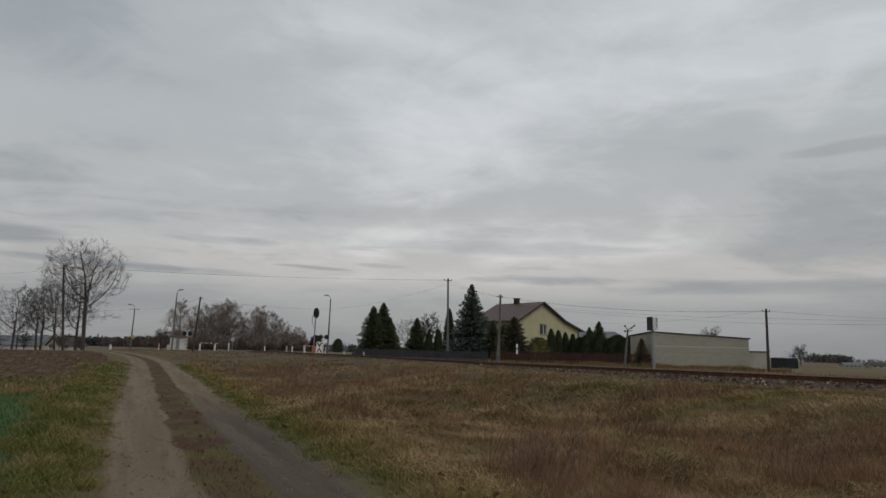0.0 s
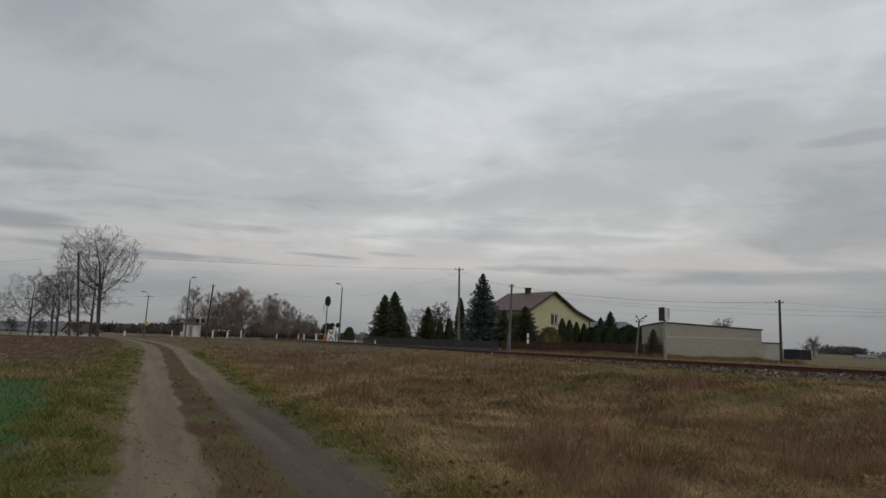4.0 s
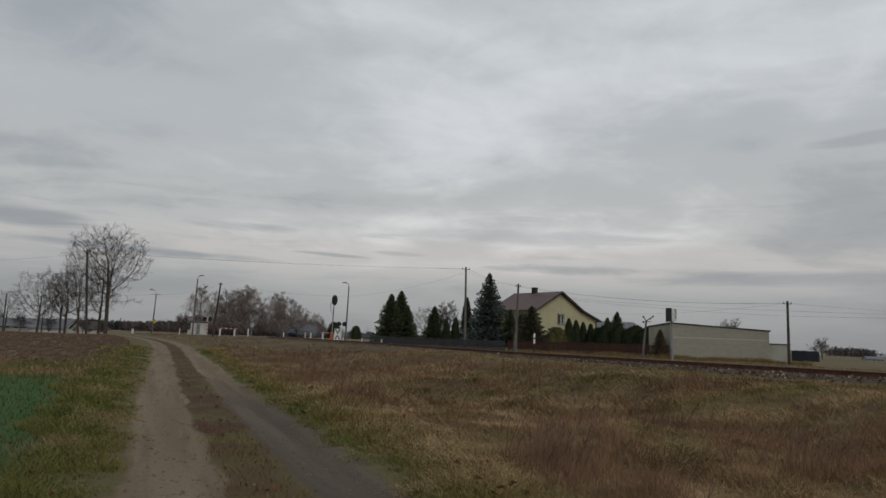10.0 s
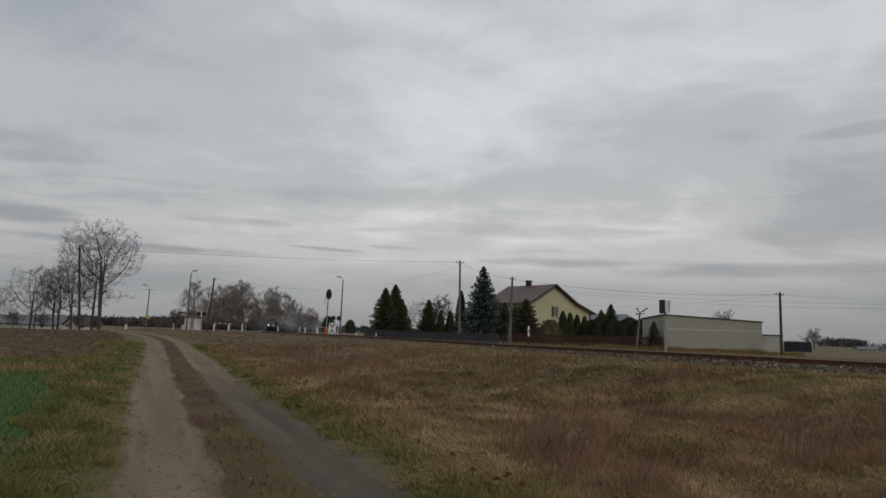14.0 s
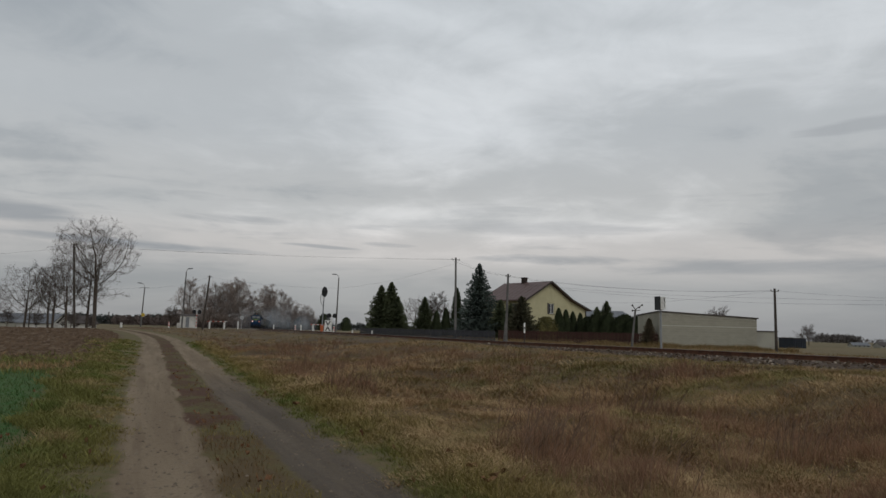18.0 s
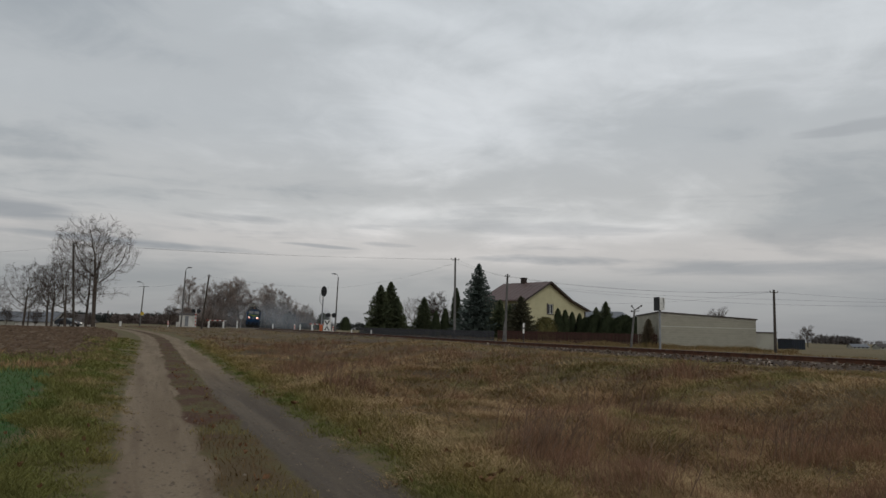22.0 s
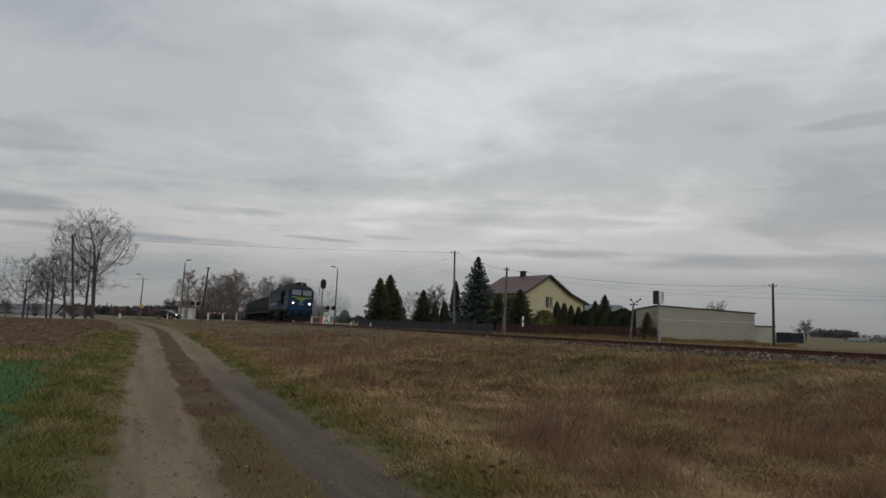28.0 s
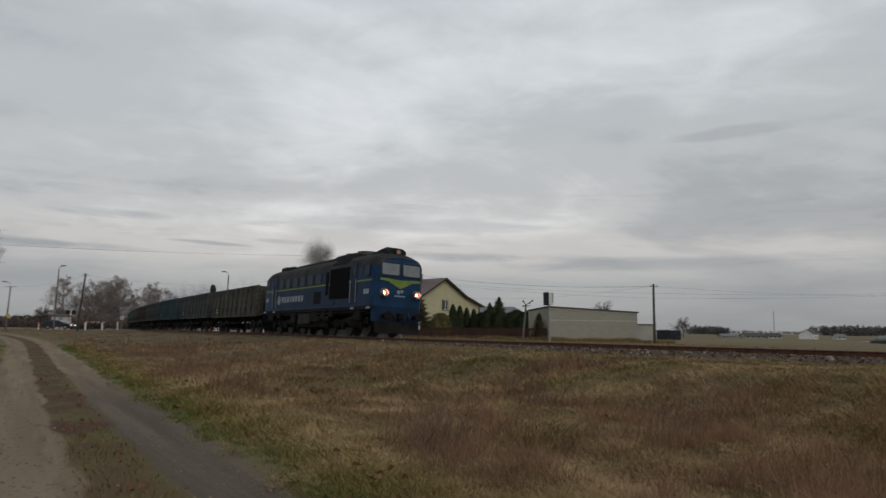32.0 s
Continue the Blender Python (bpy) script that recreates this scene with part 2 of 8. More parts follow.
M_FOREST = mat("distant_pines", (0.050, 0.056, 0.052), (0.034, 0.037, 0.034), 0.12, 0.95, bump=0)


class Geo:
    """Collects faces, then makes one mesh of them."""

    def __init__(self):
        self.v, self.f, self.m = [], [], []
        self.slot = 0

    def add(self, vs, fs):
        k = len(self.v)
        self.v += [tuple(p) for p in vs]
        self.f += [tuple(i + k for i in q) for q in fs]
        self.m += [self.slot] * len(fs)
        return self

    def box(self, x0, x1, y0, y1, z0, z1, ch=0.0):
        if ch <= 0:
            vs = [(x, y, z) for z in (z0, z1) for y in (y0, y1) for x in (x0, x1)]
            return self.add(vs, [(0, 2, 3, 1), (4, 5, 7, 6), (0, 1, 5, 4), (2, 6, 7, 3), (0, 4, 6, 2), (1, 3, 7, 5)])
        ch = min(ch, (x1 - x0) / 2.01, (y1 - y0) / 2.01, (z1 - z0) / 2.01)

        def ring(z, d):
            return [(x0 + d + ch, y0 + d, z), (x1 - d - ch, y0 + d, z), (x1 - d, y0 + d + ch, z), (x1 - d, y1 - d - ch, z),
                    (x1 - d - ch, y1 - d, z), (x0 + d + ch, y1 - d, z), (x0 + d, y1 - d - ch, z), (x0 + d, y0 + d + ch, z)]
        e = ch * 0.5
        return self.loft([ring(z0, e), ring(z0 + e, 0), ring(z1 - e, 0), ring(z1, e)])

    def loft(self, rings, cap=True, closed=True):
        n = len(rings[0])
        vs = [p for r in rings for p in r]
        fs = []
        for a in range(len(rings) - 1):
            for i in range(n if closed else n - 1):
                j = (i + 1) % n
                fs.append((a * n + i, a * n + j, (a + 1) * n + j, (a + 1) * n + i))
        if cap:
            fs.append(tuple(range(n - 1, -1, -1)))
            fs.append(tuple((len(rings) - 1) * n + i for i in range(n)))
        return self.add(vs, fs)

    def tube(self, p0, p1, r0, r1=None, n=6, cap=True):
        p0, p1 = Vector(p0), Vector(p1)
        r1 = r0 if r1 is None else r1
        d = (p1 - p0)
        if d.length < 1e-6:
            return self
        d.normalize()
        a = d.cross(Vector((0, 0, 1)) if abs(d.z) < 0.9 else Vector((1, 0, 0))).normalized()
        b = d.cross(a)
        ring = [(math.cos(2 * math.pi * i / n), math.sin(2 * math.pi * i / n)) for i in range(n)]
        return self.loft([[p0 + (a * c + b * s) * r0 for c, s in ring], [p1 + (a * c + b * s) * r1 for c, s in ring]], cap)

    def path(self, pts, r, n=6):
        for a, b in zip(pts[:-1], pts[1:]):
            self.tube(a, b, r, r, n)
        return self

    def ball(self, c, rx, ry=None, rz=None, n=10, m=6):
        ry, rz = ry or rx, rz or rx
        rings = []
        for i in range(m + 1):
            a = -math.pi / 2 + math.pi * i / m
            k = max(math.cos(a), 0.02)
            rings.append([(c[0] + rx * k * math.cos(2 * math.pi * j / n), c[1] + ry * k * math.sin(2 * math.pi * j / n), c[2] + rz * math.sin(a)) for j in range(n)])
        return self.loft(rings)

    def disc(self, c, r, axis, thick=0.05, n=16):
        c, axis = Vector(c), Vector(axis).normalized()
        return self.tube(c - axis * thick / 2, c + axis * thick / 2, r, r, n)

    def mesh(self, name, *mats, smooth=False):
        me = bpy.data.meshes.new(name)
        me.from_pydata(self.v, [], self.f)
        for m in mats:
            me.materials.append(m)
        if len(mats) > 1:
            me.polygons.foreach_set("material_index", self.m)
        if smooth:
            me.polygons.foreach_set("use_smooth", [True] * len(me.polygons))
        me.update()
        return me


def part(name, geo, material, parent, label="", smooth=False):
    me = geo if isinstance(geo, bpy.types.Mesh) else geo.mesh(name, material, smooth=smooth)
    ob = new(name, me)
    ob.parent = parent
    if label:
        tagged(ob, label)
    return ob


def thing(name, label, category, m=None, group="", kind=""):
    ob = new(name)
    ob.empty_display_size = 0.2
    if m is not None:
        ob.matrix_world = m
    return tagged(ob, label, category, group, kind)


def piece(name, mesh_or_geo, material, label, category, m=None, group="", kind="", smooth=False):
    """A thing of one mesh."""
    me = mesh_or_geo if isinstance(mesh_or_geo, bpy.types.Mesh) else mesh_or_geo.mesh(name, material, smooth=smooth)
    ob = new(name, me)
    if m is not None:
        ob.matrix_world = m
    return tagged(ob, label, category, group, kind)


# ---- the lie of the track, the dirt road and the land ----
KS = np.array([-420.0, -330, -250, -190, -140, -100, -60, -20, 20, 60])
KV = np.array([0.00112, 0.00112, 0.00111, 0.00113, 0.00123, 0.00117, 0.00143, 0.00095, 0.00036, 0.00007])
TS = np.arange(-640.0, 260.0, 1.0)
_th = np.cumsum(np.interp(TS, KS, KV))
_i0 = 640
TT = _th - _th[_i0] + radians(-65.765)
TX = np.cumsum(np.cos(TT))
TY = np.cumsum(np.sin(TT))
TX, TY = TX - TX[_i0] + 3.452, TY - TY[_i0] + 34.123
RAIL_Z, CANT = 1.235, 2.7


def on_track(s, lat=0.0, z=0.0):
    """The place at s along the track and lat to its left (away from the dirt road), z over the rails; and the heading."""
    x, y, th = np.interp(s, TS, TX), np.interp(s, TS, TY), np.interp(s, TS, TT)
    rise = np.interp(s, [-260, -150, -100, -50, -20, 0], [-0.25, -0.02, 0.07, 0.13, 0.05, -0.05])
    return Vector((x - math.sin(th) * lat, y + math.cos(th) * lat, RAIL_Z + rise + z)), float(th)


_pt = np.stack([TX[::4], TY[::4]], 1)
_pn = np.stack([-np.sin(TT[::4]), np.cos(TT[::4])], 1)


def track_lat(X, Y):
    """Signed distance from the track's axis, plus to its far side."""
    X, Y = np.atleast_1d(np.asarray(X, float)), np.atleast_1d(np.asarray(Y, float))
    out = np.empty(X.shape)
    for a in range(0, len(X), 20000):
        x, y = X[a:a + 20000], Y[a:a + 20000]
        d = (x[:, None] - _pt[None, :, 0]) ** 2 + (y[:, None] - _pt[None, :, 1]) ** 2
        k = d.argmin(1)
        l = (x - _pt[k, 0]) * _pn[k, 0] + (y - _pt[k, 1]) * _pn[k, 1]
        out[a:a + 20000] = np.where(np.sqrt(d.min(1)) > 60, np.sign(l) * 60, l)
    return out


def road_x(Y):
    """The middle of the dirt road at Y; it bends to meet the lane at the crossing."""
    Y = np.asarray(Y, float)
    return 1.05 - 0.432 * Y + 0.018 * np.clip(Y - 15, 0, None) - 0.0022 * np.clip(Y - 45, 0, None) ** 2


def road_lat(X, Y):
    return (np.asarray(X, float) - road_x(Y)) * 0.917


LANE = ((-260.0, 150.0), (-140.0, 134.0), (-62.0, 122.0), (-41.0, 115.2), (-29.5, 114.5), (-12.0, 112.0), (20.0, 132.0), (60.0, 160.0))


def lane_y(X):
    return np.interp(X, [p[0] for p in LANE], [p[1] for p in LANE])


def sstep(a, b, x):
    t = np.clip((np.asarray(x, float) - a) / (b - a), 0, 1)
    return t * t * (3 - 2 * t)


LATTICE = {}


def vnoise(X, Y, size, seed):
    """Smooth value noise on a lattice of that size."""
    if seed not in LATTICE:
        LATTICE[seed] = np.random.RandomState(seed).rand(256, 256)
    g = LATTICE[seed]
    x, y = np.asarray(X) / size, np.asarray(Y) / size
    i, j = np.floor(x).astype(int), np.floor(y).astype(int)
    u, v = x - i, y - j
    u, v = u * u * (3 - 2 * u), v * v * (3 - 2 * v)
    a, b = g[i % 256, j % 256], g[(i + 1) % 256, j % 256]
    c, d = g[i % 256, (j + 1) % 256], g[(i + 1) % 256, (j + 1) % 256]
    return (a * (1 - u) + b * u) * (1 - v) + (c * (1 - u) + d * u) * v


def land(X, Y, lat=None):
    """Height of the ground."""
    X, Y = np.atleast_1d(np.asarray(X, float)), np.atleast_1d(np.asarray(Y, float))
    if lat is None:
        lat = track_lat(X, Y)
    base = 0.0094 * np.clip(Y, 0, 110)
    z = base + (np.maximum(base, 0.60) - base) * sstep(-10, -3.2, lat) * (lat < 0.5)
    z = np.where(lat > -0.5, z + (1.0 - 0.32 * sstep(24, 42, X) - z) * sstep(-0.5, 7, lat), z)
    # the strip between the rails and the garden fences lies low
    line = np.interp(X, [-9, 6.9, 21.4, 35], [82.5, 78.0, 65.6, 66.5])
    z = z - 0.38 * sstep(2.5, 6, lat) * sstep(line + 3.5, line + 0.8, Y) * sstep(-14, -8, X) * sstep(40, 34, X)
    cross = np.exp(-(((X + 29.5) / 22) ** 2 + ((Y - 117) / 9) ** 2))
    z = z + (1.17 - z) * np.clip(cross, 0, 1) * 0.9
    u = road_lat(X, Y)
    near = sstep(75, 55, Y) * sstep(-30, -10, Y)
    meadow = sstep(1.6, 4.0, u) * sstep(-2.6, -4.5, lat)
    hum = (vnoise(X, Y, 2.6, 11) - 0.5) * 0.36 + (vnoise(X, Y, 1.0, 12) - 0.5) * 0.20
    z = z + meadow * hum * sstep(120, 20, np.abs(Y)) + 0.10 * meadow
    z = z + 0.16 * sstep(-7.0, -3.0, lat) * (lat < 0)
    close = sstep(40, 22, Y)
    grown = sstep(-8.0, -2.1, lat + 0.62 * close) * (lat < 0) * sstep(112, 100, Y)
    z = z + np.maximum(1.10 - 0.15 * close - z, 0) * grown
    z = z - 2.8 * sstep(50, 230, X) * sstep(50, 230, Y)
    z = z - (0.32 * sstep(80, 106, Y) + 0.55 * sstep(112, 165, Y)) * sstep(-47, -58, X) * sstep(-170, -140, X)
    rut = np.exp(-((u + 0.60) / 0.48) ** 2) + np.exp(-((u - 1.14) / 0.42) ** 2)
    z = z - 0.075 * rut * near
    z = z + 0.05 * sstep(-1.5, -2.4, u) * near
    plough = sstep(-2.6, -3.6, u) * sstep(23, 27, Y) * sstep(112, 104, Y)
    z = z + plough * ((vnoise(X, Y, 0.7, 14) - 0.5) * 0.16 + 0.05 * np.sin((X + 0.43 * Y) * 7.0))
    return z


def gz(x, y):
    return float(land([x], [y])[0])


def grid_axis(lo, hi, c, k, n):
    a, b = math.asinh((lo - c) / k), math.asinh((hi - c) / k)
    return c + k * np.sinh(np.linspace(a, b, n))


def build_ground():
    xs, ys = grid_axis(-2600, 2600, -1.0, 5.0, 430), grid_axis(-400, 4200, 7.0, 5.0, 430)
    X, Y = np.meshgrid(xs, ys)
    X, Y = X.ravel(), Y.ravel()
    lat = track_lat(X, Y)
    Z = land(X, Y, lat)
    n, m = len(xs), len(ys)
    i = np.arange((m - 1) * (n - 1))
    a = (i // (n - 1)) * n + i % (n - 1)
    quads = np.stack([a, a + 1, a + n + 1, a + n], 1)
    me = bpy.data.meshes.new("ground")
    me.vertices.add(len(X))
    me.vertices.foreach_set("co", np.stack([X, Y, Z], 1).ravel())
    me.loops.add(quads.size)
    me.loops.foreach_set("vertex_index", quads.ravel())
    me.polygons.add(len(quads))
    me.polygons.foreach_set("loop_start", np.arange(0, quads.size, 4))
    me.polygons.foreach_set("use_smooth", np.ones(len(quads), bool))
    me.update()
    me.validate()
    for nm, val in (("road_u", np.clip(road_lat(X, Y), -60, 60)), ("track_u", lat), ("lane_u", np.clip(Y - lane_y(X), -60, 60))):
        me.attributes.new(nm, "FLOAT", "POINT").data.foreach_set("value", val.astype(np.float32))
    me.materials.append(ground_material())
    return tagged(new("ground", me), "autumn meadow, fields and rutted dirt road under grey sky", "ground", kind="structure")


def ground_material():
    m = bpy.data.materials.new("land")
    m.use_nodes = True
    nt = m.node_tree
    N, L = nt.nodes, nt.links
    b = N["Principled BSDF"]
    b.inputs["Roughness"].default_value = 0.95
    b.inputs["Specular IOR Level"].default_value = 0.15

    def sock(v, s):
        if isinstance(v, (int, float)):
            s.default_value = v
        elif isinstance(v, tuple):
            s.default_value = (*v, 1)
        else:
            L.new(v, s)

    def math_(op, a, c=0.0, clamp=False):
        n = N.new("ShaderNodeMath")
        n.operation, n.use_clamp = op, clamp
        sock(a, n.inputs[0]), sock(c, n.inputs[1])
        return n.outputs[0]

    def mix(f, a, c):
        n = N.new("ShaderNodeMix")
        n.data_type = "RGBA"
        sock(f, n.inputs[0]), sock(a, n.inputs[6]), sock(c, n.inputs[7])
        return n.outputs[2]

    def rng(v, a, c):
        n = N.new("ShaderNodeMapRange")
        n.interpolation_type = "SMOOTHSTEP"
        sock(v, n.inputs[0])
        n.inputs[1].default_value, n.inputs[2].default_value = a, c
        return n.outputs[0]

    pos = N.new("ShaderNodeTexCoord").outputs["Object"]

    def noi(scale, detail=5, rough=0.6):
        n = N.new("ShaderNodeTexNoise")
        n.inputs["Scale"].default_value, n.inputs["Detail"].default_value, n.inputs["Roughness"].default_value = scale, detail, rough
        L.new(pos, n.inputs["Vector"])
        return n.outputs["Fac"]

    def attr(nm):
        n = N.new("ShaderNodeAttribute")
        n.attribute_name = nm
        return n.outputs["Fac"]

    sx = N.new("ShaderNodeSeparateXYZ")
    L.new(pos, sx.inputs[0])
    yy = sx.outputs["Y"]
    u, tu, lu = attr("road_u"), attr("track_u"), attr("lane_u")
    big, mid, fin, grit = noi(0.12, 3), noi(0.75, 5), noi(5.0, 6), noi(38.0, 5, 0.7)
    wob = math_("MULTIPLY", math_("SUBTRACT", fin, 0.5), 0.5)
    wob2 = math_("MULTIPLY", math_("SUBTRACT", mid, 0.5), 1.4)
    uw = math_("ADD", u, wob)
    # meadow: dry straw, russet weeds, some green
    meadow = mix(rng(mid, 0.38, 0.62), (0.100, 0.072, 0.046), (0.150, 0.112, 0.064))
    meadow = mix(math_("MULTIPLY", rng(big, 0.45, 0.62), 0.75), meadow, (0.098, 0.066, 0.048))
    meadow = mix(math_("MULTIPLY", rng(fin, 0.52, 0.68), 0.5), meadow, (0.105, 0.104, 0.046))
    verge = mix(rng(fin, 0.40, 0.62), (0.118, 0.104, 0.048), (0.145, 0.112, 0.060))
    near_road = math_("MULTIPLY", rng(math_("ABSOLUTE", math_("ADD", u, wob2)), 3.6, 1.9), 1.0)
    col = mix(near_road, meadow, verge)
    # left of the road: young crop, then ploughed soil
    left = rng(math_("ADD", math_("ADD", u, wob2), math_("MULTIPLY", yy, 0.055)), -1.55, -2.15)
    crop = mix(rng(fin, 0.4, 0.6), (0.046, 0.108, 0.030), (0.074, 0.105, 0.038))
    soil = mix(rng(mid, 0.4, 0.6), (0.112, 0.072, 0.045), (0.150, 0.105, 0.066))
    soil = mix(math_("MULTIPLY", rng(fin, 0.5, 0.7), 0.6), soil, (0.075, 0.046, 0.032))
    yw = math_("ADD", yy, math_("MULTIPLY", math_("SUBTRACT", mid, 0.5), 5.0))
    col = mix(math_("MULTIPLY", left, rng(yw, 21.5, 19.5)), col, crop)
    col = mix(math_("MULTIPLY", rng(math_("ADD", u, wob2), -2.2, -3.2), rng(yw, 24.0, 26.5)), col, soil)
    # far fields
    far = mix(rng(noi(0.02, 3), 0.4, 0.6), (0.165, 0.128, 0.072), (0.138, 0.114, 0.064))
    col = mix(math_("MULTIPLY", rng(tu, 2.0, 5.0), rng(mid, 0.2, 0.5)), col, far)
    col = mix(rng(yy, 125.0, 140.0), col, far)
    # wheel ruts
    lane_v = N.new("ShaderNodeCombineXYZ")
    L.new(math_("MULTIPLY", u, 5.0), lane_v.inputs[0])
    L.new(math_("MULTIPLY", yy, 0.35), lane_v.inputs[1])
    drag = N.new("ShaderNodeTexNoise")
    drag.inputs["Scale"].default_value, drag.inputs["Detail"].default_value = 1.0, 5
    L.new(lane_v.outputs[0], drag.inputs["Vector"])
    drag = drag.outputs["Fac"]

    def along(su, sy, detail):
        v = N.new("ShaderNodeCombineXYZ")
        L.new(math_("MULTIPLY", u, su), v.inputs[0])
        L.new(math_("MULTIPLY", yy, sy), v.inputs[1])
        n = N.new("ShaderNodeTexNoise")
        n.inputs["Scale"].default_value, n.inputs["Detail"].default_value = 1.0, detail
        L.new(v.outputs[0], n.inputs["Vector"])
        return n.outputs["Fac"]

    drag0, patch = along(2.2, 0.12, 6), along(2.4, 0.30, 4)
    dirt = mix(rng(drag0, 0.36, 0.64), (0.184, 0.136, 0.090), (0.245, 0.188, 0.128))
    dirt = mix(math_("MULTIPLY", rng(grit, 0.5, 0.7), 0.5), dirt, (0.148, 0.104, 0.068))
    dark = mix(rng(drag0, 0.36, 0.64), (0.090, 0.071, 0.054), (0.140, 0.110, 0.081))
    dirt = mix(math_("MULTIPLY", rng(drag, 0.5, 0.68), 0.55), dirt, (0.128, 0.089, 0.057))
    dark = mix(math_("MULTIPLY", rng(drag, 0.5, 0.66), 0.6), dark, (0.086, 0.069, 0.056))
    uw = math_("ADD", u, math_("ADD", math_("MULTIPLY", math_("SUBTRACT", fin, 0.5), 0.16), math_("MULTIPLY", math_("SUBTRACT", along(0.9, 0.55, 4), 0.5), 0.55)))
    peb, peb2 = noi(70.0, 2), noi(16.0, 5, 0.75)
    dirt = mix(math_("MULTIPLY", rng(peb2, 0.52, 0.66), 0.6), dirt, (0.124, 0.085, 0.055))
    dirt = mix(math_("MULTIPLY", rng(peb, 0.64, 0.72), 0.7), dirt, (0.33, 0.275, 0.215))
    dark = mix(math_("MULTIPLY", rng(peb2, 0.50, 0.64), 0.6), dark, (0.070, 0.058, 0.050))
    dark = mix(math_("MULTIPLY", rng(peb, 0.64, 0.72), 0.7), dark, (0.24, 0.205, 0.17))
    rl = rng(math_("ABSOLUTE", math_("ADD", uw, 0.60)), 0.55, 0.44)
    rr = rng(math_("ABSOLUTE", math_("SUBTRACT", uw, 1.14)), 0.52, 0.40)
    litter = mix(rng(math_("ADD", math_("MULTIPLY", along(0.8, 0.75, 4), 0.75), math_("MULTIPLY", fin, 0.25)), 0.44, 0.60), (0.090, 0.044, 0.030), (0.112, 0.098, 0.040))
    litter = mix(math_("MULTIPLY", rng(peb2, 0.47, 0.62), 0.65), litter, (0.055, 0.031, 0.022))
    litter = mix(math_("MULTIPLY", rng(noi(26.0, 4), 0.56, 0.66), 0.6), litter, (0.165, 0.112, 0.060))
    litter = mix(math_("MULTIPLY", rng(yy, 11.5, 8.0), 0.6), litter, (0.120, 0.094, 0.044))
    col = mix(rng(math_("ABSOLUTE", math_("SUBTRACT", uw, 0.27)), 0.50, 0.34), col, litter)
    on_road = rng(yy, 125.0, 118.0)
    col = mix(math_("MULTIPLY", rl, on_road), col, dirt)
    col = mix(math_("MULTIPLY", rr, on_road), col, mix(rng(yy, 12.0, 26.0), dark, dirt))
    lane = rng(math_("ABSOLUTE", math_("ADD", lu, wob)), 3.0, 2.4)
    col = mix(math_("MULTIPLY", lane, rng(sx.outputs["X"], 70.0, 50.0)), col, mix(fin, (0.17, 0.16, 0.15), (0.22, 0.205, 0.19)))
    L.new(col, b.inputs["Base Color"])
    bp = N.new("ShaderNodeBump")
    bp.inputs["Strength"].default_value, bp.inputs["Distance"].default_value = 0.7, 0.04
    L.new(math_("ADD", math_("MULTIPLY", fin, 0.7), math_("MULTIPLY", grit, 0.5)), bp.inputs["Height"])
    L.new(bp.outputs[0], b.inputs["Normal"])
    return m


ground = build_ground()

# ---- railway track ----
CR = radians(CANT)


def tilt(s, lat, h):
    """A point of the canted track: lat to the left of its axis, h over the rail tops."""
    l = lat * math.cos(CR) + h * math.sin(CR)
    p, th = on_track(s, l)
    p.z += h * math.cos(CR) - lat * math.sin(CR)
    return p


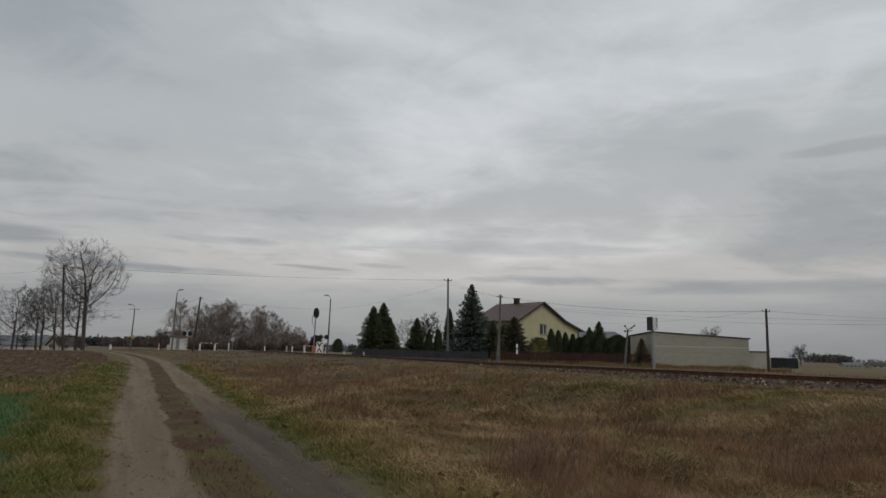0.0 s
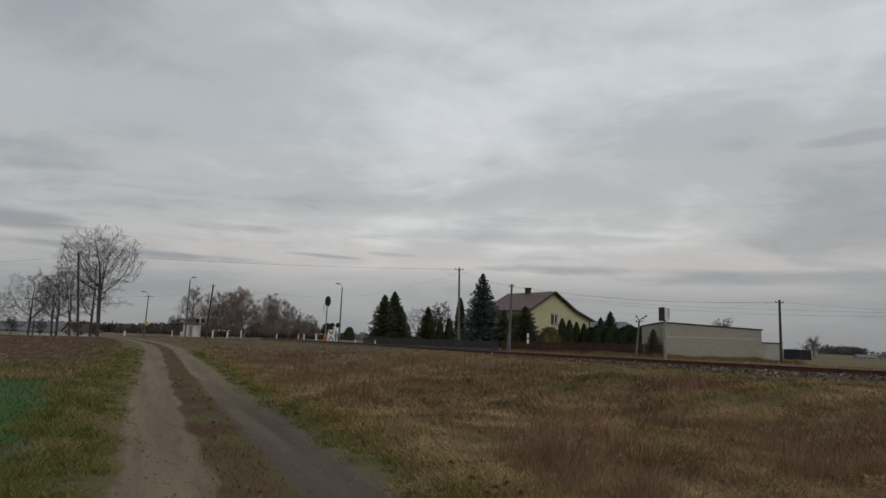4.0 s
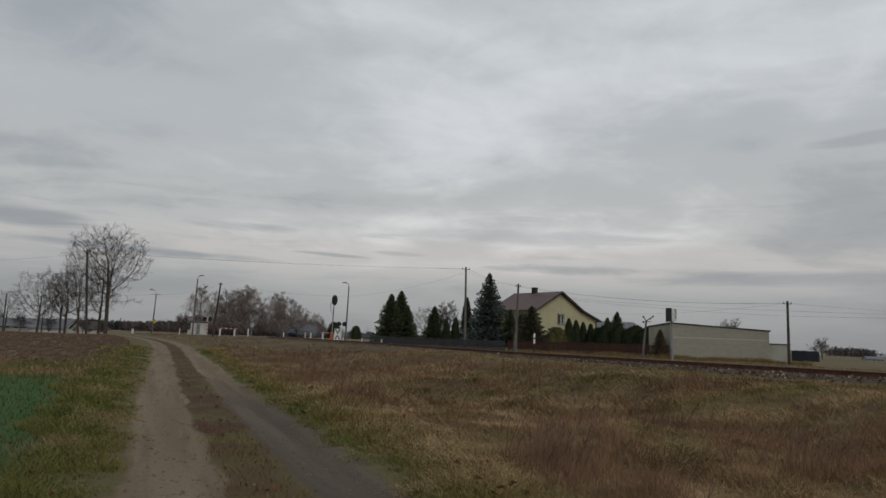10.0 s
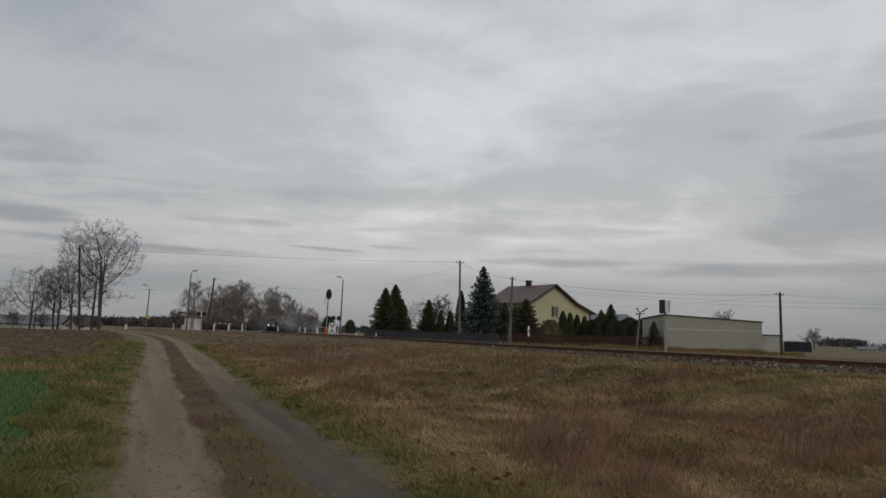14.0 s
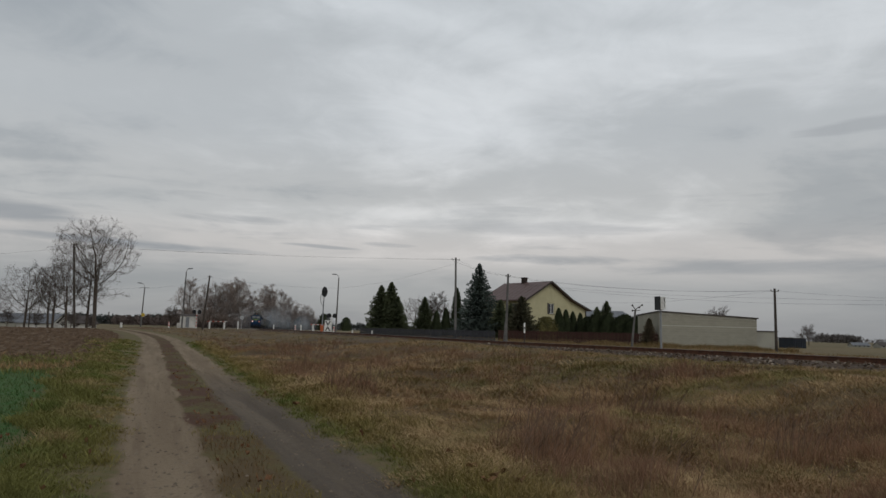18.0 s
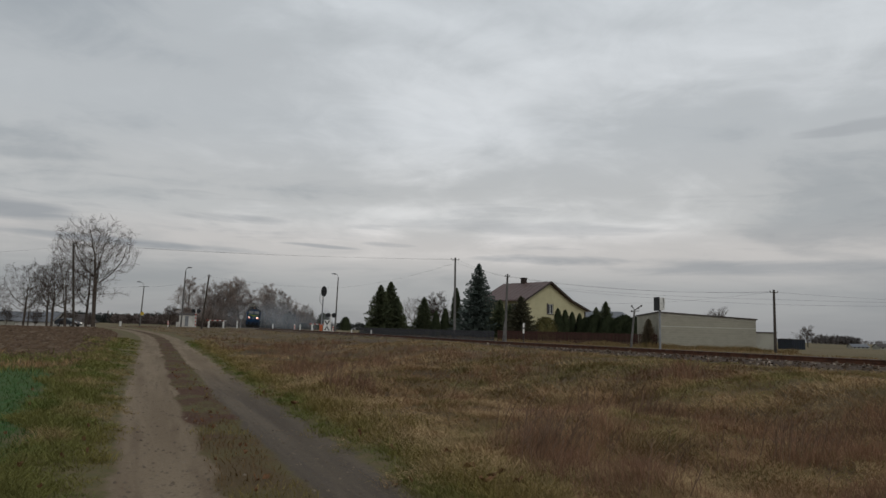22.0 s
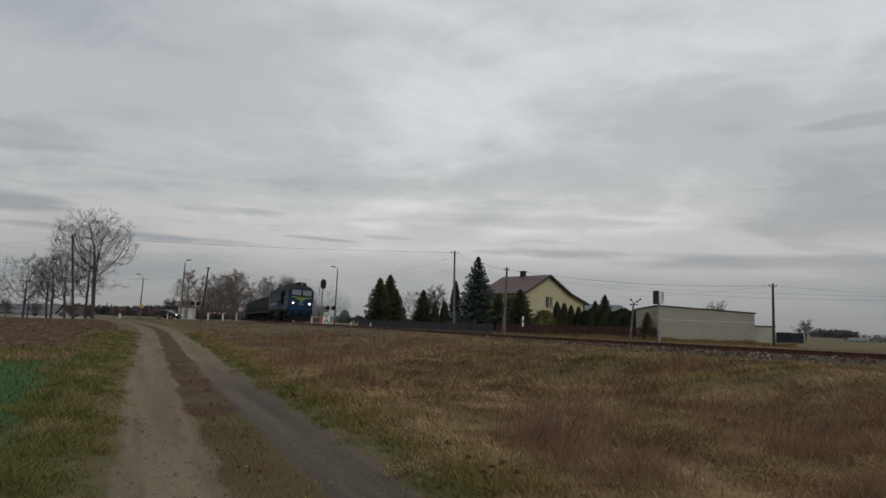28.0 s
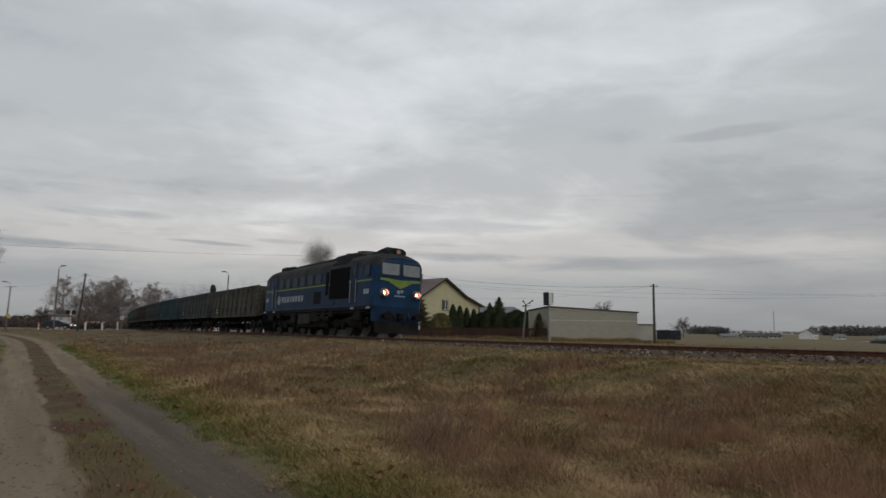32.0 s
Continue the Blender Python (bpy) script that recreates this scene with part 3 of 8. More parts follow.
def build_track():
    bed = thing("railway_track", "single canted railway track on a low ballast bed", "railway track", kind="structure")
    # ballast bed with uneven shoulders
    g = Geo()
    rings = []
    prof = [(-3.6, -1.0), (-2.9, -0.66), (-2.25, -0.40), (-1.6, -0.19), (-0.4, -0.17), (0.6, -0.17), (1.6, -0.19), (2.5, -0.5), (3.6, -0.95)]
    ss = np.concatenate([np.arange(-460, -60, 4.0), np.arange(-60, 60, 0.6), np.arange(60, 200, 4.0)])
    rng = np.random.RandomState(5)
    for s in ss:
        ring = []
        for i, (l, h) in enumerate(prof):
            j = rng.uniform(-0.05, 0.05) if 0 < i < 8 else 0
            ring.append(tilt(float(s), l + j * 2, h + j * (1.0 if i in (1, 2, 7) else 0.3)))
        rings.append(ring)
    g.loft(rings, cap=False, closed=False)
    part("ballast_bed", g, M_BALLAST, bed, "grey crushed-stone ballast", smooth=False)
    for side in (-1, 1):
        for nm, material, prof2 in (("rail", M_RAIL, [(-0.07, -0.172), (0.07, -0.172), (0.07, -0.15), (0.012, -0.13), (0.012, -0.045), (0.036, -0.032), (0.036, -0.006), (-0.036, -0.006), (-0.036, -0.032), (-0.012, -0.045), (-0.012, -0.13), (-0.07, -0.15)]),
                                   ("railhead", M_RAILTOP, [(-0.03, -0.006), (0.03, -0.006), (0.026, 0.0), (-0.026, 0.0)])):
            g = Geo()
            g.loft([[tilt(float(s), side * 0.753 + a, h) for a, h in prof2] for s in np.arange(-460, 200, 2.0)])
            part(nm, g, material, bed, "rust-brown steel rail" if nm == "rail" else "worn bright running surface")
    # loose stones on the shoulders and between the sleepers
    g = Geo()
    for k in range(21000):
        s = 48 - 150 * rng.rand() ** 1.6
        l = rng.choice((-1, -1, -1, -1, 1)) * rng.uniform(0.9, 3.1) if rng.rand() < 0.88 else rng.uniform(-0.7, 0.7)
        h = np.interp(l, [q[0] for q in prof], [q[1] for q in prof]) + 0.01
        c = tilt(s, l, float(h))
        r = rng.uniform(0.025, 0.052) * (1.6 if rng.rand() < 0.12 else 1)
        ax = rng.normal(0, 1, (3, 3))
        ax = np.linalg.qr(ax)[0] * rng.uniform(0.65, 1.35, (3, 1)) * r
        o = [c + Vector(ax[0] * 0.8 + ax[1] * 0.6), c + Vector(ax[1] - ax[0] * 0.4), c - Vector(ax[0]), c - Vector(ax[1] - ax[0] * 0.5), c + Vector(ax[2] * 0.8), c - Vector(ax[2] * 0.8)]
        g.add(o, [(0, 1, 4), (1, 2, 4), (2, 3, 4), (3, 0, 4), (1, 0, 5), (2, 1, 5), (3, 2, 5), (0, 3, 5)])
    st = part("ballast_stones", g, M_CRUSHED, bed, "loose angular ballast stones")
    tagged(st, kind="stuff")
    tie = Geo().loft([[(-0.13, -1.3, -0.24), (0.13, -1.3, -0.24), (0.13, 1.3, -0.24), (-0.13, 1.3, -0.24)], [(-0.11, -1.28, -0.165), (0.11, -1.28, -0.165), (0.11, 1.28, -0.165), (-0.11, 1.28, -0.165)]]).mesh("sleeper", M_SLEEPER)
    for k in range(290):
        s = 55 - 0.62 * k
        p, th = on_track(s)
        o = part("sleeper", tie, None, bed)
        o.matrix_basis = Matrix.Translation(p) @ Matrix.Rotation(th, 4, "Z") @ Matrix.Rotation(-CR, 4, "X")
    return bed


track = build_track()

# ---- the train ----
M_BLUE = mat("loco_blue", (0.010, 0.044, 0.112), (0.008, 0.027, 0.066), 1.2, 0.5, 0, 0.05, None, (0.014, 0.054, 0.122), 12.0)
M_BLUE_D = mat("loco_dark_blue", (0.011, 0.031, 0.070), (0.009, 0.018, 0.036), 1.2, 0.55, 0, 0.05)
M_ROOF = mat("sooty_roof", (0.034, 0.034, 0.033), (0.018, 0.018, 0.018), 1.0, 0.8, 0, 0.1)
M_LIME = mat("lime_stripe", (0.165, 0.225, 0.030), (0.11, 0.150, 0.026), 3.0, 0.6, 0, 0)
M_GRIME = mat("underframe_grime", (0.016, 0.014, 0.013), (0.008, 0.008, 0.008), 3.0, 0.85)
M_GRIME2 = mat("bogie_grime", (0.022, 0.019, 0.017), (0.010, 0.009, 0.009), 3.0, 0.85)
# pale grey base puts the sky's reflection into the glass colour
M_GLASS = mat("cab_glass", (0.20, 0.215, 0.225), (0.15, 0.16, 0.17), 2.0, 0.08, 0, 0)
M_BOXG = mat("grimy_box", (0.045, 0.042, 0.038), (0.024, 0.022, 0.020), 2.0, 0.8)
M_GLASS_D = mat("dim_side_glass", (0.022, 0.030, 0.040), (0.014, 0.018, 0.024), 2.0, 0.4, 0, 0)
M_GREYP = mat("grey_panel", (0.24, 0.25, 0.26), (0.17, 0.17, 0.18), 2.0, 0.6, 0, 0.05)
for m_ in (M_BLUE, M_BLUE_D, M_GLASS_D):
    m_.node_tree.nodes["Principled BSDF"].inputs["Specular IOR Level"].default_value = 0.16
M_LETTER = mat("white_lettering", (0.27, 0.30, 0.34), (0.15, 0.175, 0.21), 5.0, 0.6, 0, 0)
# near-black for flat opening panels: the shade inside is put into the colour
M_VOID = mat("opening_shade", (0.005, 0.005, 0.005), None, 3.0, 0.9)
M_LIGHT = mat("headlamp_glow", (1.0, 0.42, 0.26), None, 1.0, 0.3, 0, 0, emit=0.14)
M_CORE = mat("lamp_filament_glow", (1.0, 0.46, 0.36), None, 1.0, 0.3, 0, 0, emit=28.0)
M_LAMPRIM = mat("dull_lamp_rim", (0.26, 0.24, 0.22), (0.14, 0.13, 0.12), 6.0, 0.45, 0.5, 0)
M_LIGHT_T = mat("top_lamp_glow", (0.42, 0.22, 0.15), None, 1.0, 0.3, 0, 0, emit=0.06)
M_STEELW = mat("wheel_steel", (0.035, 0.030, 0.027), (0.018, 0.016, 0.015), 4.0, 0.6, 0.3)


def body_ring(x, w, zb, zt, sh, top_w, n=7):
    """Half-round roofed cross-section at x: half width w, sill zb, shoulder height sh, roof top zt."""
    pts = [(x, -w, zb), (x, -w, sh)]
    for i in range(1, n):
        a = math.pi * i / n
        pts.append((x, -w * math.cos(a) * (1.0 if 1 < i < n - 1 else 0.985), sh + (zt - sh) * math.sin(a) ** 0.8))
    pts += [(x, w, sh), (x, w, zb)]
    return pts


def wheel_mesh(r):
    g = Geo()
    n = 20

    def ring(y, rad):
        return [(rad * math.cos(2 * math.pi * i / n), y, rad * math.sin(2 * math.pi * i / n)) for i in range(n)]
    g.loft([ring(-0.07, r * 0.5), ring(-0.065, r * 0.98), ring(0.03, r), ring(0.035, r + 0.03), ring(0.065, r + 0.03), ring(0.07, r * 0.5)])
    return g


def bogie(parent, x, axles, wheel_r, side_h, wheel_me, axle_me, heavy=False):
    """A bogie with its side frames, bolster, axle boxes, springs and wheelsets."""
    g = Geo()
    a, b = axles[0] - 0.65, axles[-1] + 0.65
    for sd in (-1, 1):
        y = sd * 1.02
        g.box(x + a, x + b, y - 0.07, y + 0.07, side_h, side_h + 0.24, 0.03)
        for k in range(len(axles) - 1):
            m0 = (axles[k] + axles[k + 1]) / 2
            g.box(x + m0 - 0.42, x + m0 + 0.42, y - 0.06, y + 0.06, side_h - 0.16, side_h + 0.02, 0.03)
            for q in (-0.2, 0.0, 0.2):
                g.tube((x + m0 + q, y + sd * 0.04, side_h - 0.14), (x + m0 + q, y + sd * 0.04, side_h + 0.3), 0.075, 0.075, 8)
    g.box(x - 0.35, x + 0.35, -1.05, 1.05, side_h + 0.05, side_h + 0.32, 0.03)
    bo = part("bogie", g, M_GRIME2, parent, "grimy cast bogie frame")
    for ax in axles:
        for sd in (-1, 1):
            part("axle_box", Geo().box(x + ax - 0.17, x + ax + 0.17, sd * 1.12 - 0.09, sd * 1.12 + 0.09, wheel_r - 0.17, wheel_r + 0.19, 0.03), M_GRIME, bo)
        w = part("axle", axle_me, None, bo)
        w.location = (x + ax, 0, wheel_r)
        for sd in (-1, 1):
            q = part("wheel", wheel_me, None, bo)
            q.location = (x + ax, sd * 0.75, wheel_r)
            if sd > 0:
                q.rotation_euler = (0, 0, math.pi)
    return bo


def make_axle(r):
    g = Geo()
    g.tube((0, -1.1, 0), (0, 1.1, 0), r, r, 8)
    return g.mesh("axle", M_STEELW)


WHEEL_L, WHEEL_W = wheel_mesh(0.525).mesh("wheel", M_STEELW), wheel_mesh(0.46).mesh("wheel", M_STEELW)
AXLE = make_axle(0.08)


def buffers(parent, x, d, z=1.05, label="black sprung buffer"):
    for sd in (-1, 1):
        g = Geo()
        g.tube((x, sd * 0.875, z), (x + d * 0.38, sd * 0.875, z), 0.11, 0.10, 10)
        g.tube((x + d * 0.36, sd * 0.875, z), (x + d * 0.55, sd * 0.875, z), 0.075, 0.075, 10)
        g.tube((x + d * 0.55, sd * 0.875, z), (x + d * 0.60, sd * 0.875, z), 0.22, 0.21, 14)
        part("buffer", g, M_GRIME, parent, label)
    g = Geo()
    g.box(min(x, x + d * 0.4), max(x, x + d * 0.4), -0.13, 0.13, z - 0.14, z + 0.14, 0.03)
    g.path([(x + d * 0.4, 0, z), (x + d * 0.55, 0, z - 0.12), (x + d * 0.5, 0, z - 0.5)], 0.04)
    part("coupling", g, M_GRIME, parent)


def window(parent, x, y, z, w, h, nrm, tip=0.0, frame_w=0.05, glass=None, name="window", rim=None):
    """A framed pane on a body side; nrm is the outward axis and sign: '+y', '-y', '+x', '-x'."""
    ax, sg = nrm[1], 1 if nrm[0] == "+" else -1
    def P(a, b, d):
        dz = b
        dd = d - tip * b
        return (x + a, y + sg * dd, z + dz) if ax == "y" else (x + sg * dd, y + a, z + dz)
    g = Geo()
    r = 0.10 * min(w, h) / 0.6

    def outline(ww, hh, d, rr):
        pts = []
        for cx, cz, a0 in ((ww / 2 - rr, hh / 2 - rr, 0), (-ww / 2 + rr, hh / 2 - rr, 90), (-ww / 2 + rr, -hh / 2 + rr, 180), (ww / 2 - rr, -hh / 2 + rr, 270)):
            for q in (0, 30, 60, 90):
                pts.append(P(cx + rr * math.cos(radians(a0 + q)), cz + rr * math.sin(radians(a0 + q)), d))
        return pts
    g.loft([outline(w + 2 * frame_w, h + 2 * frame_w, -0.02, r), outline(w + 2 * frame_w, h + 2 * frame_w, 0.025, r), outline(w, h, 0.03, r * 0.8), outline(w, h, 0.008, r * 0.8)], cap=False)
    f = part(name, g, rim or M_BLACK, parent)
    g = Geo()
    g.add(outline(w, h, 0.012, r * 0.8), [tuple(range(16))])
    part("pane", g, glass or M_GLASS, f)
    return f


def build_loco():
    lo = thing("diesel_locomotive", "blue double-ended diesel freight locomotive with lime stripe, lamps lit", "locomotive")
    H = 8.3
    zb, sh = 1.50, 3.48
    # body shell between the cabs
    rings = []
    for x, w, zt in ((-H + 1.9, 1.46, 4.34), (-3.9, 1.46, 4.38), (3.0, 1.46, 4.38), (H - 1.9, 1.46, 4.36)):
        rings.append(body_ring(x, w, zb, zt, sh, 0.9, 10))
    n = len(rings[0])
    gs, gr = Geo(), Geo()
    gs.loft([[p for p in r[:2]] for r in rings], cap=False, closed=False)
    gs.loft([[p for p in r[-2:]] for r in rings], cap=False, closed=False)
    gr.loft([r[1:-1] for r in rings], cap=False, closed=False)
    body = part("body_side", gs, M_BLUE_D, lo, "dark blue bodyside, darker than the cabs")
    part("roof", gr, M_ROOF, lo, "soot-blackened curved roof", smooth=True)
    # cabs: rounded noses
    for d in (1, -1):
        gc, gt = Geo(), Geo()
        rs = []
        for x, w, zt, s2 in ((H - 1.9, 1.46, 4.36, 3.48), (H - 0.9, 1.46, 4.33, 3.49), (H - 0.50, 1.42, 4.25, 3.50), (H - 0.20, 1.33, 4.14, 3.52), (H - 0.03, 1.16, 4.00, 3.54)):
            rs.append([(p[0] * d, p[1], p[2]) for p in body_ring(x, w, zb, zt, s2, 0.9, 10)])
        gc.loft([r[:2] for r in rs], cap=False, closed=False)
        gc.loft([r[-2:] for r in rs], cap=False, closed=False)
        gt.loft([r[1:-1] for r in rs], cap=False, closed=False)
        nose = [rs[-1][0], rs[-1][1], *rs[-1][2:-2], rs[-1][-2], rs[-1][-1]]
        gc.add(nose, [tuple(range(len(nose)))])
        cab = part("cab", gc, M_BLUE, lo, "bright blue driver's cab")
        part("cab_roof", gt, M_ROOF, cab, "dark curved cab roof", smooth=True)
        X = (H - 0.03) * d
        s_ = "+x" if d > 0 else "-x"
        for sd in (-1, 1):
            window(cab, X, sd * 0.60, 3.42, 0.98, 0.66, s_, 0.05, 0.045, None, "windscreen", M_BLACK)
            # lamps in their bezels
            g = Geo()
            def hoop(x_, r_):
                return [(X + x_ * d, sd * 0.925 + r_ * math.cos(math.pi * i / 8), 2.17 + r_ * math.sin(math.pi * i / 8)) for i in range(16)]
            g.loft([hoop(-0.02, 0.225), hoop(0.18, 0.21), hoop(0.25, 0.185), hoop(0.245, 0.16), hoop(0.04, 0.13)], cap=False)
            lamp = part("headlamp", g, M_LAMPRIM, cab, "round steel lamp bezel with a deep reflector")
            g = Geo()
            g.disc((X + 0.045 * d, sd * 0.925, 2.17), 0.135, (1, 0, 0), 0.03)
            part("lens", g, M_LIGHT if d > 0 else M_RED, lamp, "glowing lens" if d > 0 else "unlit red lens")
            if d > 0:
                part("bulb", Geo().ball((X + 0.07 * d, sd * 0.925, 2.17), 0.02, 0.05, 0.05, 10, 6), M_CORE, lamp, "bright lamp bulb")
        # lime stripe that dips to a point in the middle of the nose
        g = Geo()
        yy = [-1.16, -0.7, -0.35, 0.0, 0.35, 0.7, 1.16]
        tops = [2.90, 2.90, 2.87, 2.85, 2.87, 2.90, 2.90]
        bots = [2.80, 2.76, 2.58, 2.42, 2.58, 2.76, 2.80]
        g.add([(X + 0.012 * d, y, z) for y, z in zip(yy, tops)] + [(X + 0.012 * d, y, z) for y, z in zip(yy, bots)], [(i, i + 1, i + 8, i + 7) for i in range(6)])
        part("nose_stripe", g, M_LIME, cab, "lime-green chevron stripe")
        g = Geo()
        for y0, y1, z0, z1 in ((-0.17, -0.02, 2.16, 2.34), (0.02, 0.17, 2.22, 2.36), (-0.30, 0.30, 2.02, 2.08)):
            g.box(X + 0.004 * d - 0.006, X + 0.004 * d + 0.012, y0, y1, z0, z1)
        part("emblem", g, M_LETTER, cab, "plain pale emblem")
        # buffer beam, skirt and plough
        g = Geo()
        g.loft([[((H - 0.35) * d, -1.42, 1.5), ((H - 0.03) * d, -1.2, 1.5), ((H - 0.03) * d, 1.2, 1.5), ((H - 0.35) * d, 1.42, 1.5)],
                [((H - 0.35) * d, -1.40, 0.75), ((H - 0.1) * d, -1.15, 0.75), ((H - 0.1) * d, 1.15, 0.75), ((H - 0.35) * d, 1.40, 0.75)]])
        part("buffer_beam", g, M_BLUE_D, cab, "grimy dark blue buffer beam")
        g = Geo()
        g.loft([[((H - 0.2) * d, -1.3, 0.75), ((H + 0.15) * d, 0, 0.75), ((H - 0.2) * d, 1.3, 0.75), ((H - 0.5) * d, 0, 0.75)],
                [((H - 0.1) * d, -1.25, 0.18), ((H + 0.35) * d, 0, 0.18), ((H - 0.1) * d, 1.25, 0.18), ((H - 0.4) * d, 0, 0.18)]])
        part("plough", g, M_GRIME, cab)
        g = Geo()
        for q in range(5):
            yq = -0.55 + q * 0.27
            g.path([((H - 0.05) * d, yq, 1.2), ((H + 0.14) * d, yq + 0.05, 0.95), ((H - 0.02) * d, yq + 0.1, 0.72)], 0.03, 6)
        part("brake_hoses", g, M_BLACK, cab)
        buffers(lo, (H - 0.1) * d, d)
        # roof pod with the top lamp
        g = Geo()
        g.loft([[(x * d, -wd, 3.75), (x * d, -wd, zt - 0.12), (x * d, -wd * 0.6, zt), (x * d, wd * 0.6, zt), (x * d, wd, zt - 0.12), (x * d, wd, 3.75)] for x, wd, zt in ((H - 2.3, 0.5, 4.50), (H - 1.0, 0.62, 4.62), (H - 0.52, 0.5, 4.52))])
        pod = part("roof_pod", g, M_ROOF, cab, "black roof pod above the cab")
        g = Geo()
        g.tube(((H - 0.6) * d, 0, 4.34), ((H - 0.42) * d, 0, 4.34), 0.19, 0.17, 14)
        lamp = part("top_lamp", g, M_BLACK, cab)
        g = Geo()
        g.disc(((H - 0.415) * d, 0, 4.34), 0.105, (1, 0, 0), 0.02)
        part("lens", g, M_LIGHT_T if d > 0 else M_GLASS, lamp, "dim amber lens" if d > 0 else "")
        # side windows, doors and steps of the cab
        for sd in (-1, 1):
            nn = "-y" if sd < 0 else "+y"
            window(cab, (H - 0.95) * d, sd * 1.465, 3.32, 0.62, 0.56, nn, 0, 0.045, M_GLASS_D, "window", M_BLUE_D)
            window(cab, (H - 2.35) * d, sd * 1.465, 3.02, 0.50, 1.75, nn, 0, 0.04, M_BLUE_D, "cab_door")
            window(cab, (H - 2.35) * d, sd * 1.475, 3.40, 0.40, 0.55, nn, 0, 0.03, M_GLASS_D, "window", M_BLUE_D)
            for q in range(3):
                part("step", Geo().box((H - 2.6) * d if d > 0 else -(H - 2.1), (H - 2.1) * d if d > 0 else -(H - 2.6), sd * 1.43 - 0.09, sd * 1.43 + 0.09, 0.5 + q * 0.33, 0.54 + q * 0.33), M_GRIME, cab)
            for q in (-2.68, -2.02):
                part("handrail", Geo().path([((H + q) * d, sd * 1.50, 1.7), ((H + q) * d, sd * 1.53, 2.9)], 0.02, 6), M_STEEL, cab)
            g = Geo()
            g.box(min((H - 1.2) * d, (H - 0.6) * d), max((H - 1.2) * d, (H - 0.6) * d), sd * 1.468 - 0.006, sd * 1.468 + 0.006, 2.1, 2.35)
            part("number_panel", g, M_LETTER, cab, "pale number panel with plain bar")
    # both long sides
    for sd in (-1, 1):
        nn = "-y" if sd < 0 else "+y"
        y = sd * 1.462
        g = Geo()
        g.box(-H + 0.45, H - 0.35, y - 0.006, y + 0.006, 2.75, 2.83)
        part("side_stripe", g, M_LIME, body, "thin lime-green stripe")
        for k in range(6):
            window(body, -4.9 + k * 1.22, y, 3.18, 0.84, 0.54, nn, 0, 0.05, M_GLASS_D, "window", M_BLUE_D)
        # radiator opening: flat panel with louvres, the recess's shade put into its near-black colour
        g = Geo()
        g.box(2.9, 5.35, y - 0.02, y + 0.02, 1.95, 3.62)
        rad = part("radiator_opening", g, M_VOID, body, "large radiator opening, its inner shade painted as a near-black panel")
        for k in range(9):
            g = Geo()
            g.box(3.0 + k * 0.27, 3.04 + k * 0.27, y + sd * 0.02 - 0.02, y + sd * 0.02 + 0.02, 2.0, 3.56)
            part("louvre", g, M_VOID, rad)
        g = Geo()
        g.box(2.3, 2.7, y - 0.012, y + 0.012, 2.2, 3.5)
        part("grille", g, M_VOID, body)
        g = Geo()
        g.box(0.7, 1.7, y - 0.01, y + 0.01, 1.75, 2.45)
        part("filter_panel", g, M_GRIME, body)
        # plain pale bars where the operator's lettering stands
        part("emblem", Geo().disc((-5.1, y, 2.15), 0.30, (0, 1, 0), 0.016), M_LETTER, body, "plain pale round emblem")
        for k in range(8):
            part("lettering_bar", Geo().box(-4.6 + k * 0.47, -4.27 + k * 0.47, y - 0.008, y + 0.008, 1.98, 2.34), M_LETTER, body, "plain pale bar")
        part("sill_line", Geo().box(-H + 1.9, H - 1.9, y - 0.012, y + 0.012, 1.50, 1.56), M_BLUE, body, "brighter blue line along the sill")
        g = Geo()
        g.box(2.3, 3.6, y - 0.03, y + 0.03, 1.62, 1.86)
        part("data_panel", g, M_BLUE_D, body)
        for k, (x_, w_, z0_, z1_) in enumerate(((-6.6, 0.5, 0.85, 1.3), (-2.6, 0.35, 0.7, 1.3), (0.7, 0.6, 0.75, 1.3), (2.0, 0.3, 0.9, 1.3), (6.3, 0.45, 0.8, 1.3), (-5.2, 0.25, 1.0, 1.3), (3.1, 0.25, 1.0, 1.32))):
            part("equipment_box", Geo().box(x_ - w_, x_ + w_, sd * 1.30 - 0.12, sd * 1.30 + 0.10, z0_, z1_, 0.03), M_GRIME2, lo)
        for x_ in (-7.7, -5.9, 5.9, 7.7):
            part("sand_hopper_lid", Geo().box(x_ - 0.22, x_ + 0.22, sd * 1.44 - 0.05, sd * 1.44 + 0.06, 1.34, 1.46, 0.03), M_GREYP, lo, "small pale filler lid")
        part("air_pipe", Geo().path([(-7.6, sd * 1.36, 1.25), (-2.4, sd * 1.38, 1.22), (2.3, sd * 1.38, 1.2), (7.4, sd * 1.36, 1.25)], 0.03, 6), M_BOXG, lo)
        g = Geo()
        g.box(-H + 0.3, H - 0.3, sd * 1.42 - 0.05, sd * 1.42 + 0.05, 1.32, 1.50)
        part("sill_beam", g, M_GRIME, lo)
    # roof: raised hood, fan, silencer, vents
    g = Geo()
    g.loft([[(x, -wd, 4.0), (x, -wd, zt - 0.12), (x, -wd * 0.7, zt), (x, wd * 0.7, zt), (x, wd, zt - 0.12), (x, wd, 4.0)] for x, wd, zt in ((-4.6, 0.65, 4.36), (-4.4, 0.72, 4.46), (1.6, 0.75, 4.50), (2.2, 0.85, 4.58), (5.0, 0.85, 4.58), (5.9, 0.7, 4.38))])
    hood = part("roof_hood", g, M_ROOF, lo, "raised sooty roof hood")
    g = Geo()
    g.tube((-2.0, 0, 4.3), (-2.0, 0, 4.62), 0.22, 0.2, 12)
